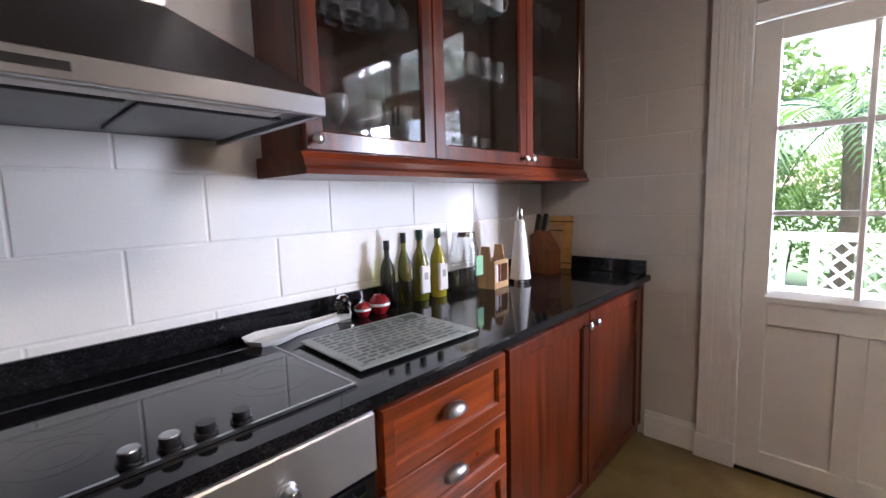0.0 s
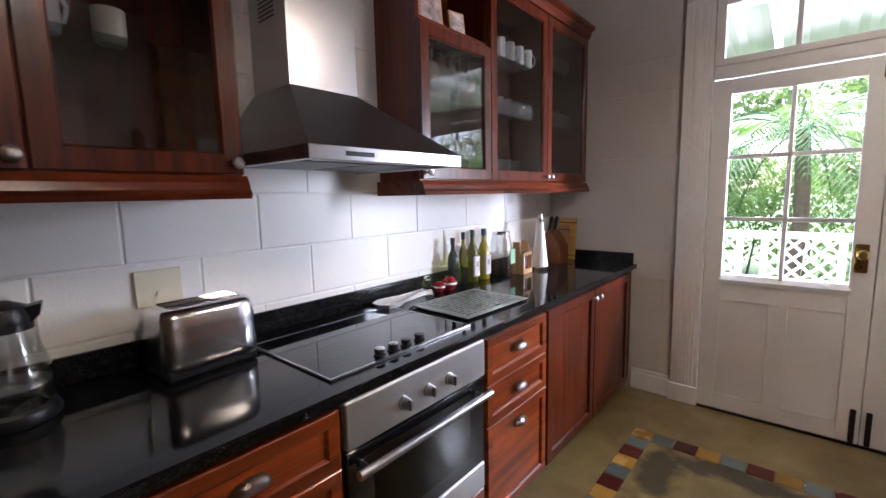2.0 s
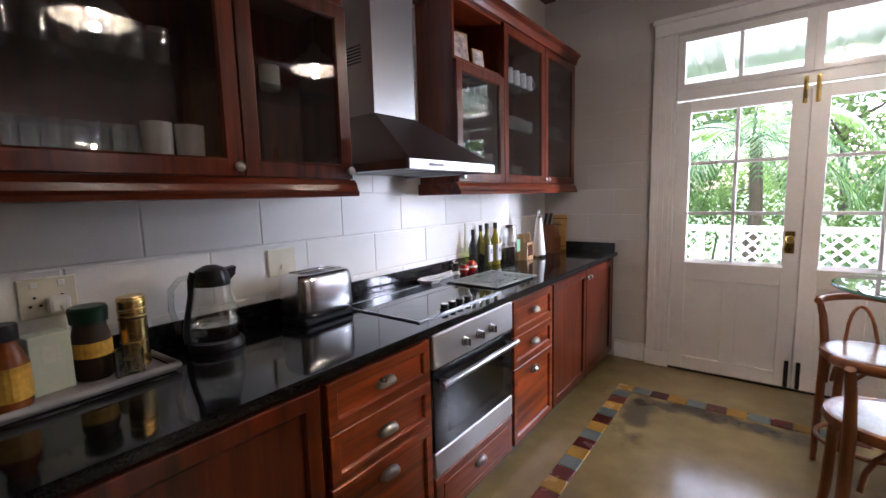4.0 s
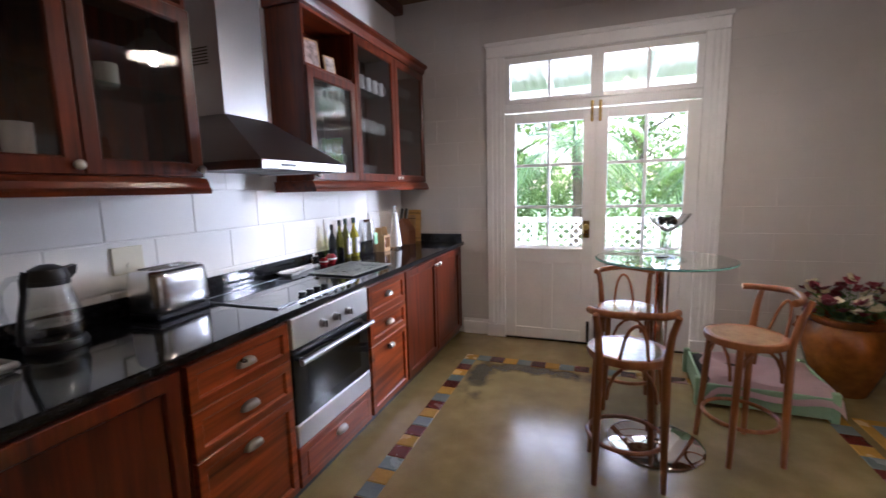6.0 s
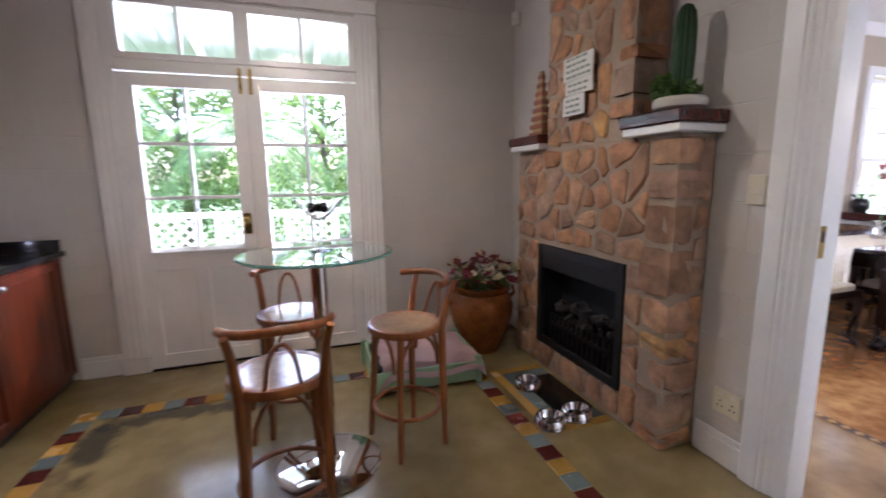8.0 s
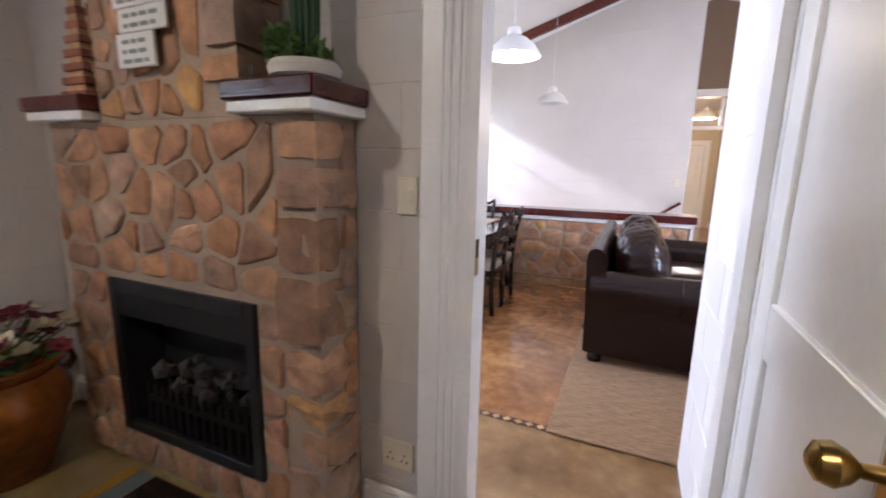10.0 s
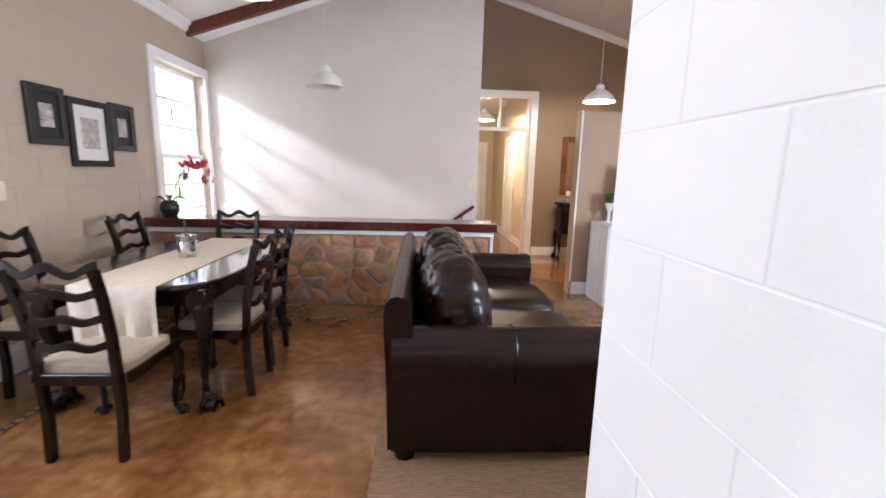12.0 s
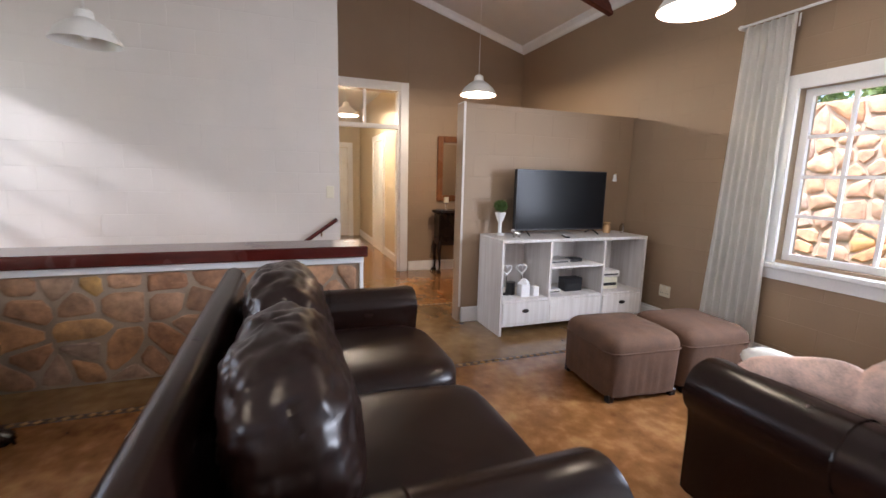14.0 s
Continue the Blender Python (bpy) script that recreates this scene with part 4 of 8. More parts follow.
def hall_frame():
    fr = tagged(new("door_3_frame"), "white hall door frame with a glazed transom", "door frame", kind="structure")
    x = FX
    part("side_trim", bx(x - 0.03, x, HY0 - 0.12, HY0, 0, 2.72, bevel=0.005), WHITE, fr)
    part("side_trim", bx(x - 0.03, x, HY1, HY1 + 0.06, 0, 2.72, bevel=0.005), WHITE, fr)
    part("head_trim", bx(x - 0.034, x, HY0, HY1, 2.60, 2.72, bevel=0.005), WHITE, fr)
    part("jamb", bx(x, x + 0.15, HY0, HY0 + 0.03, 0, 2.6), WHITE, fr)
    part("transom_bar", bx(x - 0.01, x + 0.1, HY0 + 0.03, HY1, 2.08, 2.14, bevel=0.004), WHITE, fr)
    part("mullion", bx(x + 0.02, x + 0.06, -1.46, -1.42, 2.14, 2.6, bevel=0.004), WHITE, fr)
    g = part("pane", bx(x + 0.038, x + 0.042, HY0 + 0.03, HY1, 2.14, 2.6), PANE, fr)
    g.visible_shadow = False


hall_frame()
d4 = tagged(new("door_4"), "white panelled door at the end of the hall", "door", kind="structure")
part("leaf", bx(14.15, 14.19, -1.75, -0.95, 0.01, 2.05, bevel=0.004), WHITE, d4)
for z0, z1 in ((0.2, 0.9), (1.05, 1.95)):
    part("panel", bx(14.13, 14.152, -1.63, -1.07, z0, z1, bevel=0.008), WHITE, d4)
part("side_trim", boxes((14.12, 14.2, -1.87, -1.76, 0, 2.17), (14.12, 14.2, -1.76, -0.9, 2.06, 2.17)), WHITE, d4)
d5 = tagged(new("door_5"), "white door standing in the hall's side wall", "door", kind="structure")
part("leaf", bx(11.6, 12.35, -2.048, -2.02, 0.01, 2.05, bevel=0.004), WHITE, d5)
part("side_trim", boxes((11.48, 11.59, -2.05, -2.01, 0, 2.17), (12.36, 12.47, -2.05, -2.01, 0, 2.17), (11.59, 12.36, -2.05, -2.01, 2.06, 2.17)), WHITE, d5)


# ---- kitchen ----
CF = -0.528      # face of the base cabinet doors


def framed_front(parent, name, x, y0, y1, z0, z1, face=0.055, knob=None, glass=None, t=0.022):
    """Frame-and-panel front facing +x, its back at x; one part with its own panel."""
    ring = B()
    rows = []
    for k, dx in ((0.0, 0.0), (0.0, t - 0.003), (0.003, t), (face - 0.006, t), (face, t - 0.007), (face, 0.0)):
        rows.append([ring.verts.new((x + dx, y, z)) for y, z in ((y0 + k, z0 + k), (y1 - k, z0 + k), (y1 - k, z1 - k), (y0 + k, z1 - k))])
    for p, q in zip(rows, rows[1:] + rows[:1]):
        for i in range(4):
            ring.faces.new((p[i], p[(i + 1) % 4], q[(i + 1) % 4], q[i]))
    # drawers take the lighter mahogany, with some of their daylight in its colour
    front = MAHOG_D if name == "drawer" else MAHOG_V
    f = part(name, ring, front, parent)
    if glass:
        part("pane", bx(x + 0.008, x + 0.011, y0 + face, y1 - face, z0 + face, z1 - face), CABGLASS, f, "clear glass pane")
    else:
        bm = bx(x + 0.004, x + 0.010, y0 + face, y1 - face, z0 + face, z1 - face)
        part("panel", bm, front, f)
    return f


def cup_handle(parent, x, y, z):
    bm = B()
    n = 10
    rings = []
    for i in range(n + 1):
        a = math.pi * i / n
        row = []
        for k in range(6):
            b = math.pi / 2 * k / 5
            row.append(bm.verts.new((x + 0.026 * math.sin(b) * math.sin(a) ** 0.6, y - 0.045 * math.cos(a), z - 0.012 + 0.030 * math.cos(b) * math.sin(a) ** 0.7)))
        rings.append(row)
    for p, q in zip(rings, rings[1:]):
        for k in range(5):
            bm.faces.new((p[k], q[k], q[k + 1], p[k + 1]))
    bmesh.ops.solidify(bm, geom=bm.faces[:], thickness=0.002)
    part("cup_handle", bm, PEWTER, parent, "satin pewter cup handle", smooth=True)


def knob(parent, x, y, z):
    part("knob", lathe(B(), [(0, 0), (0.007, 0), (0.006, 0.012), (0.015, 0.019), (0.017, 0.027), (0.010, 0.033), (0, 0.034)], 16), PEWTER, parent, "round pewter knob", smooth=True).matrix_basis = pose(x, y, z, 0, 90, 0)


def base_unit(label, y0, y1, fronts, z0=0.065):
    """fronts: rows of (kind, y0, y1, z0, z1, knob side)."""
    c = thing("base_cabinet", label, "cabinet", group="kitchen base cabinets")
    part("carcass", boxes((-1.155, CF - 0.004, y0 + 0.002, y0 + 0.02, z0, 0.862), (-1.155, CF - 0.004, y1 - 0.02, y1 - 0.002, z0, 0.862), (-1.155, CF - 0.006, y0 + 0.02, y1 - 0.02, z0, z0 + 0.018), (-1.155, -1.145, y0 + 0.02, y1 - 0.02, z0 + 0.02, 0.862), (CF - 0.02, CF - 0.005, y0 + 0.02, y1 - 0.02, 0.83, 0.862)), MAHOG_V, c)
    part("plinth", bx(-1.1, CF - 0.035, y0, y1, 0, z0), BLACK, c)
    for kind, a, b, za, zb, side in fronts:
        f = framed_front(c, kind, CF - 0.003, a + 0.003, b - 0.003, za + 0.002, zb - 0.002, 0.055 if kind == "door" else 0.042)
        if kind == "drawer":
            cup_handle(f, CF + 0.018, (a + b) / 2, zb - 0.065 if zb - za > 0.25 else (za + zb) / 2 + 0.008)
        else:
            knob(f, CF + 0.018, b - 0.035 if side > 0 else a + 0.035, zb - 0.05)
    return c


D3 = ((0.69, 0.855), (0.515, 0.69), (0.075, 0.515))
base_unit("mahogany cupboard with two panelled doors under the counter", -1.68, -0.405, [("door", -1.67, -1.04, 0.075, 0.855, 1), ("door", -1.04, -0.415, 0.075, 0.855, -1)])
base_unit("mahogany drawer unit with three drawers beside the oven", -0.403, 0.098, [("drawer", -0.395, 0.09, a, b, 0) for a, b in D3])
base_unit("mahogany drawer unit with three drawers and cup handles", 0.748, 1.255, [("drawer", 0.76, 1.25, a, b, 0) for a, b in ((0.665, 0.855), (0.495, 0.665), (0.075, 0.495))])
base_unit("mahogany corner cupboard with two panelled doors", 1.257, 2.57, [("door", 1.265, 1.845, 0.075, 0.855, 1), ("door", 1.845, 2.46, 0.075, 0.855, -1)])
base_unit("mahogany drawer below the oven", 0.10, 0.746, [], z0=0.06)


def oven():
    o = thing("oven", "built-in stainless steel oven with a black glass door", "oven")
    y0, y1 = 0.104, 0.742
    part("body", bx(-1.1, CF - 0.002, y0 + 0.01, y1 - 0.01, 0.265, 0.858), BLACK, o)
    part("control_panel", bx(CF - 0.002, CF + 0.022, y0, y1, 0.725, 0.862, bevel=0.004), STEEL_PANEL, o)
    for i, y in enumerate((0.315, 0.425, 0.53)):
        k = part("knob", lathe(B(), [(0, 0), (0.022, 0), (0.021, 0.006), (0.017, 0.008), (0.016, 0.026), (0, 0.028)], 20), STEEL, o, smooth=True)
        k.matrix_basis = pose(CF + 0.022, y, 0.785, 0, 90, 0)
        part("pointer", bx(-0.016, 0.016, -0.004, 0.004, 0.026, 0.034, bevel=0.001), STEEL, k)
    d = part("door", bx(CF - 0.002, CF + 0.016, y0, y1, 0.375, 0.718, bevel=0.004), BLACKGLASS, o, "black glass oven door")
    part("inner_window", bx(CF + 0.0161, CF + 0.0165, y0 + 0.09, y1 - 0.09, 0.43, 0.62), DARKGLASS, d)
    part("lower_panel", bx(CF - 0.002, CF + 0.018, y0, y1, 0.268, 0.372, bevel=0.004), STEEL_PANEL, o)
    part("handle", tube(B(), [(CF + 0.016, y0 + 0.05, 0.665), (CF + 0.052, y0 + 0.05, 0.668), (CF + 0.056, (y0 + y1) / 2, 0.668), (CF + 0.052, y1 - 0.05, 0.668), (CF + 0.016, y1 - 0.05, 0.665)], 0.011, 10), STEEL, d, "steel bar handle", smooth=True)
    part("handle_bar", tube(B(), [(CF + 0.056, y0 + 0.01, 0.668), (CF + 0.056, y1 - 0.01, 0.668)], 0.0135, 12), STEEL, d, smooth=True)
    f = part("drawer", bx(CF - 0.003, CF + 0.016, y0, y1, 0.07, 0.262, bevel=0.004), MAHOG_D, o, "mahogany drawer front")
    part("drawer_panel", bx(CF + 0.0161, CF + 0.020, y0 + 0.05, y1 - 0.05, 0.105, 0.225, bevel=0.003), MAHOG_D, f)
    cup_handle(f, CF + 0.02, (y0 + y1) / 2, 0.19)


oven()
tagged(single("countertop", boxes((-1.158, -0.502, -1.70, 2.585, 0.866, 0.90), bevel=0.006), GRANITE, "polished black granite worktop", "worktop"), kind="")
single("upstand", boxes((-1.158, -1.140, -1.70, 2.56, 0.901, 0.982), (-1.158, -0.525, 2.561, 2.585, 0.901, 0.975), bevel=0.003), GRANITE, "low black granite upstand along the wall", "upstand")


def hob():
    h = thing("hob", "black ceramic glass hob with steel edge and four knobs", "hob", pose(-0.807, 0.43, 0.9012))
    part("glass", bx(-0.225, 0.222, -0.312, 0.312, 0.0, 0.005, bevel=0.002), BLACKGLASS, h)
    part("edge", boxes((0.222, 0.230, -0.318, 0.318, 0, 0.007), (-0.232, -0.225, -0.318, 0.318, 0, 0.006), (-0.225, 0.222, 0.312, 0.318, 0, 0.006), (-0.225, 0.222, -0.318, -0.312, 0, 0.006)), STEEL, h, "brushed steel edge")
    ring = mat("hob_ring_print", (0.0085, 0.0085, 0.009), 0.06, var=0.0, bump=0, rvar=0.01)
    for x, y, r in ((-0.10, -0.16, 0.09), (-0.10, 0.16, 0.075), (0.07, -0.19, 0.07), (0.05, 0.2, 0.09)):
        bm = B()
        for rr in (r, r * 0.6):
            lathe(bm, [(rr - 0.0015, 0.0050), (rr - 0.0015, 0.0052), (rr + 0.0015, 0.0052), (rr + 0.0015, 0.0050)], 40, (x, y, 0))
        part("cooking_zone", bm, ring, h)
    for y in (-0.11, -0.052, 0.006, 0.070):
        part("knob", lathe(B(), [(0, 0.005), (0.021, 0.005), (0.020, 0.010), (0.0165, 0.012), (0.0175, 0.025), (0.0165, 0.028), (0, 0.028)], 20), BLACK, h, smooth=True).matrix_basis = pose(0.195, y, 0)
    for y in (-0.11, -0.052):
        part("knob_cap", lathe(B(), [(0, 0.0285), (0.0165, 0.0282), (0.015, 0.0305), (0, 0.031)], 20), STEEL, h).matrix_basis = pose(0.195, y, 0)


hob()


def hood():
    h = thing("cooker_hood", "stainless steel chimney cooker hood", "cooker hood")
    y0, y1, xf = 0.088, 0.705, -0.58
    bm = B()
    lo = [(-1.158, y0), (xf, y0), (xf, y1), (-1.158, y1)]
    hi = [(-1.158, 0.25), (-0.92, 0.25), (-0.92, 0.525), (-1.158, 0.525)]
    a = [bm.verts.new((x, y, 1.542)) for x, y in lo]
    b = [bm.verts.new((x, y, 1.772)) for x, y in hi]
    for i in range(4):
        bm.faces.new((a[i], a[(i + 1) % 4], b[(i + 1) % 4], b[i]))
    bm.faces.new(b)
    bm.faces.new(a[::-1])
    part("canopy", bm, HOODSTEEL, h)
    lip = part("lip", bx(xf - 0.014, xf + 0.002, y0 - 0.002, y1 + 0.002, 1.502, 1.5415, bevel=0.002), STEEL, h)
    for a in (y0 - 0.002, y1 - 0.012):
        part("side_lip", bx(-1.157, xf - 0.0145, a, a + 0.014, 1.502, 1.5415, bevel=0.002), STEEL, h)
    part("badge", bx(xf + 0.002, xf + 0.0035, 0.20, 0.30, 1.515, 1.528), BLACK, lip)
    part("underside", bx(-1.15, xf - 0.016, y0 + 0.013, y1 - 0.013, 1.515, 1.525), BLACK, h)
    for a0, a1 in ((0.12, 0.385), (0.405, 0.67)):
        g = mat("filter_mesh", (0.14, 0.14, 0.14), 0.5, 1.0, fine=200, bump=0.4)
        part("grease_filter", bx(-1.05, -0.70, a0, a1, 1.506, 1.5145, bevel=0.003), g, h, "metal mesh grease filter")
    part("light_cover", bx(-0.68, -0.63, 0.15, 0.64, 1.507, 1.5145, bevel=0.003), WHITEPL, h)
    ch = part("chimney", bx(-1.157, -0.92, 0.25, 0.525, 1.773, 3.02), STEEL, h)
    for k in range(6):
        part("vent_slot", bx(-1.09, -0.99, 0.2485, 0.2505, 2.00 + 0.014 * k, 2.006 + 0.014 * k), BLACK, ch)


hood()


def tumbler(parent, name, x, y, z, r, h, material, taper=0.85, seg=14):
    w = 0.0025
    bm = lathe(B(), [(0, 0), (r * taper, 0), (r, h), (r - w, h), (r * taper - w, 0.006), (0, 0.006)], seg)
    part(name, bm, material, parent, smooth=True).matrix_basis = pose(x, y, z)


def wine_glass(parent, x, y, z, flip=False):
    bm = lathe(B(), [(0, 0), (0.032, 0), (0.030, 0.003), (0.005, 0.008), (0.004, 0.075), (0.020, 0.090), (0.036, 0.12), (0.033, 0.17), (0.031, 0.17), (0.034, 0.12), (0.018, 0.093), (0, 0.085)], 16)
    part("wine_glass", bm, THINGLASS, parent, smooth=True).matrix_basis = pose(x, y, z + (0.17 if flip else 0), 180 if flip else 0)


def cup(parent, x, y, z, r=0.038, h=0.085, material=None, turn=0, name="mug"):
    bm = lathe(B(), [(0, 0), (r * 0.85, 0), (r, 0.01), (r, h), (r - 0.004, h), (r - 0.005, 0.01), (0, 0.008)], 20)
    tube(bm, [(r - 0.003, 0, h * 0.82), (r + 0.018, 0, h * 0.8), (r + 0.026, 0, h * 0.5), (r + 0.016, 0, h * 0.22), (r - 0.003, 0, h * 0.18)], 0.005, 6)
    part(name, bm, material or CERAMIC, parent, smooth=True).matrix_basis = pose(x, y, z, 0, 0, turn)


def cupboard(label, y0, y1, xf, doors, shelves, cubby=None):
    """Wall cupboard with a moulded lip below and cornice above; doors: (y0, y1, z0, z1, knob side)."""
    z0, z1 = 1.47, 2.47
    c = thing("wall_cupboard", label, "cupboard", group="kitchen wall cupboards")
    xb = -1.157
    xc = xf - 0.024
    part("side_panel", bx(xb, xc, y0, y0 + 0.02, z0, z1), MAHOG_V, c)
    part("side_panel", bx(xb, xc, y1 - 0.02, y1, z0, z1), MAHOG_V, c)
    part("back_panel", bx(xb, xb + 0.008, y0 + 0.02, y1 - 0.02, z0 + 0.018, z1 - 0.018), MAHOG_V, c)
    part("floor_panel", bx(xb, xc, y0 + 0.02, y1 - 0.02, z0, z0 + 0.018), MAHOG_H, c)
    part("top_panel", bx(xb, xc, y0 + 0.02, y1 - 0.02, z1 - 0.018, z1), MAHOG_H, c)
    lip = [(xb, 1.405), (xf + 0.026, 1.405), (xf + 0.03, 1.42), (xf + 0.022, 1.43), (xf + 0.016, 1.45), (xf + 0.004, 1.469), (xb, 1.469)]
    part("light_rail", prism(B(), lip, 'y', y0 - (0.02 if y0 > 0.5 else 0), y1 + (0.0 if y1 > 2 else 0.0)), MAHOG_H, c)
    top = [(xb, 2.471), (xf + 0.004, 2.471), (xf + 0.014, 2.49), (xf + 0.020, 2.515), (xf + 0.045, 2.53), (xf + 0.045, 2.548), (xb, 2.548)]
    part("cornice", prism(B(), top, 'y', y0 - 0.02, min(y1 + 0.02, 2.588)), MAHOG_H, c)
    for z in shelves:
        part("shelf", bx(xb + 0.01, xc - 0.03, y0 + 0.022, y1 - 0.022, z - 0.008, z, bevel=0.001), sheet_shelf, c, "glass shelf")
    for a, b, za, zb, side in doors:
        f = framed_front(c, "door", xc + 0.001, a + 0.002, b - 0.002, za, zb, 0.058, glass=True)
        knob(f, xc + 0.022, b - 0.028 if side > 0 else a + 0.028, za + 0.03)
    for a in sorted({d[0] for d in doors})[1:]:
        part("divider", bx(xb + 0.01, xc, a - 0.009, a + 0.009, z0 + 0.018, z1 - 0.018), MAHOG_V, c)
    if cubby:
        part("cubby_floor", bx(xb + 0.01, xc, cubby[0] + 0.02, cubby[1] - 0.012, 2.135, 2.153), MAHOG_H, c)
    return c


sheet_shelf = sheet_glass("shelf_glass", (0.82, 0.9, 0.87))
u1 = cupboard("mahogany wall cupboard with glass doors and glassware inside", -1.62, 0.052, -0.85, [(-1.62, -1.01, 1.474, 2.466, 1), (-1.01, -0.40, 1.474, 2.466, 1), (-0.40, 0.05, 1.474, 2.13, 1)], (1.80,), (-0.40, 0.052))
u2 = cupboard("mahogany wall cupboard with glass doors, cups and glasses", 0.83, 2.585, -0.88, [(0.83, 1.355, 1.474, 2.13, -1), (1.355, 1.975, 1.474, 2.466, 1), (1.975, 2.583, 1.474, 2.466, -1)], (1.842, 2.145), (0.83, 1.355))
rg = random.Random(11)
grp = thing("glassware", "clear drinking glasses and white beakers inside the cupboard", "glassware", group="cupboard contents")
for i in range(9):
    for x in (-1.06, -0.97):
        tumbler(grp, "tumbler", x, -0.97 + 0.043 * i + rg.uniform(-0.004, 0.004), 1.489, 0.0205, 0.13, THINGLASS)
        if i < 7:
            tumbler(grp, "tumbler", x, -0.98 + 0.068 * i, 1.801, 0.03, 0.105, THINGLASS)
for y in (-0.62, -0.53):
    tumbler(grp, "beaker", -0.95, y + 0.012, 1.489, 0.042, 0.142, CERAMIC, 0.9)
grp2 = thing("crockery", "mugs and red ramekins behind the glass door", "crockery", group="cupboard contents")
cup(grp2, -1.0, -0.20, 1.801, 0.036, 0.085, CREAM, 150)
cup(grp2, -1.0, -0.33, 1.801, 0.036, 0.09, CERAMIC, 40)
for y in (-0.22, -0.11):
    tumbler(grp2, "ramekin", -1.0, y, 1.489, 0.04, 0.04, REDGL)
grp3 = thing("stemware", "hanging wine glasses inside the glass cupboard", "glassware", group="cupboard contents")
for i in range(6):
    for x in (-1.05, -0.96):
        wine_glass(grp3, x, 0.92 + 0.07 * i, 1.92, True)
        if i % 2:
            wine_glass(grp3, x, 0.92 + 0.07 * i, 1.489)
part("hanging_rail", boxes(*[(-1.10, -0.93, 0.885 + 0.07 * i, 0.889 + 0.07 * i, 2.092, 2.1) for i in range(7)]), STEEL, grp3)
grp4 = thing("mugs", "white mugs, cups and glasses on glass shelves", "crockery", group="cupboard contents")
for i in range(5):
    cup(grp4, -0.97, 1.46 + 0.1 * i, 2.146, 0.036, 0.10, CERAMIC, 60)
    cup(grp4, -0.98, 1.45 + 0.105 * i, 1.843, 0.04, 0.09, THINGLASS, 70, "cup")
    tumbler(grp4, "tumbler", -1.06, 1.49 + 0.1 * i, 1.843, 0.032, 0.13, THINGLASS)
    tumbler(grp4, "tumbler", -1.05, 1.47 + 0.1 * i, 1.489, 0.03, 0.12, THINGLASS)
    cup(grp4, -1.06, 1.46 + 0.1 * i, 2.146, 0.036, 0.10, CERAMIC, 20)
for i in range(5):
    cup(grp4, -1.0, 2.07 + 0.1 * i, 1.843, 0.035, 0.11, THINGLASS, 50, "glass_mug")
    wine_glass(grp4, -1.0, 2.06 + 0.1 * i, 2.146)
    if i < 3:
        tumbler(grp4, "tumbler", -1.0, 2.1 + 0.1 * i, 1.489, 0.03, 0.08, THINGLASS)


def photo_frame(x, y, z, w, h, turn, tint):
    f = thing("photo_frame", "small printed photo card propped in the open cubby", "photo frame", pose(x, y, z, -8, 0, turn))
    part("frame", bx(-w / 2, w / 2, -0.006, 0.006, 0, h, bevel=0.002), PALEWOOD, f)
    part("print", bx(-w / 2 + 0.012, w / 2 - 0.012, -0.0075, -0.0062, 0.012, h - 0.012), mat("photo_print", tint, 0.4, var=0.8, scale=25), f)


photo_frame(-0.98, 1.02, 2.155, 0.13, 0.19, 75, (0.4, 0.3, 0.27))
photo_frame(-0.97, 1.20, 2.155, 0.10, 0.13, 80, (0.45, 0.38, 0.36))
photo_frame(-0.98, -0.15, 2.155, 0.10, 0.14, 78, (0.5, 0.4, 0.33))


def socket(m, kind):
    """Cream wall plate, its face along -y of the pose."""
    s = thing("wall_socket" if kind != "switch" else "light_switch", "cream plastic double wall socket" if kind != "switch" else "cream plastic light switch plate", "socket" if kind != "switch" else "switch", m)
    w, h = (0.13, 0.115) if kind != "switch" else (0.075, 0.125)
    part("plate", bx(-w / 2, w / 2, -0.011, 0, -h / 2, h / 2, bevel=0.003), CREAM, s)
    if kind == "switch":
        part("rocker", bx(-0.02, 0.02, -0.014, -0.0111, -0.02, 0.02, bevel=0.002), CREAM, s)
    elif kind == "double":
        for dx, dz in ((-0.03, -0.015), (0.03, -0.015)):
            for px, pz in ((0, 0.018), (-0.011, -0.006), (0.011, -0.006)):
                part("pin_hole", rod(B(), (dx + px, -0.0125, dz + pz), (dx + px, -0.0112, dz + pz), 0.004, seg=8), INK, s)
        for dx in (-0.03, 0.03):
            part("rocker", bx(dx - 0.008, dx + 0.008, -0.014, -0.0112, 0.03, 0.047, bevel=0.001), WHITEPL, s)
    return s


LW = KX0 + 0.004
socket(pose(LW, -0.86, 1.135, 0, 0, 90), "double")
plate = socket(pose(LW, -0.11, 1.135, 0, 0, 90), "plain")
plate["label"] = "cream plastic wall plate with a round flex outlet"
part("flex_outlet", rod(B(), (0.0, -0.018, -0.02), (0.0, -0.0112, -0.02), 0.011, seg=16), CREAM, plate)
socket(pose(KX1 - 0.004, 0.435, 1.268, 0, 0, -90), "switch")
socket(pose(KX1 - 0.004, 0.47, 0.30, 0, 0, -90), "double")
plug = thing("plug", "white three-pin plug pushed into the socket", "plug", pose(LW + 0.016, -0.845, 1.115))
part("plug_body", bx(0, 0.045, -0.025, 0.025, -0.025, 0.025, bevel=0.01, seg=2), WHITEPL, plug)
part("cord", tube(B(), [(0.04, 0, 0), (0.07, 0.01, -0.03), (0.06, 0.04, -0.12), (0.03, 0.07, -0.205)], 0.004, 6), WHITEPL, plug)


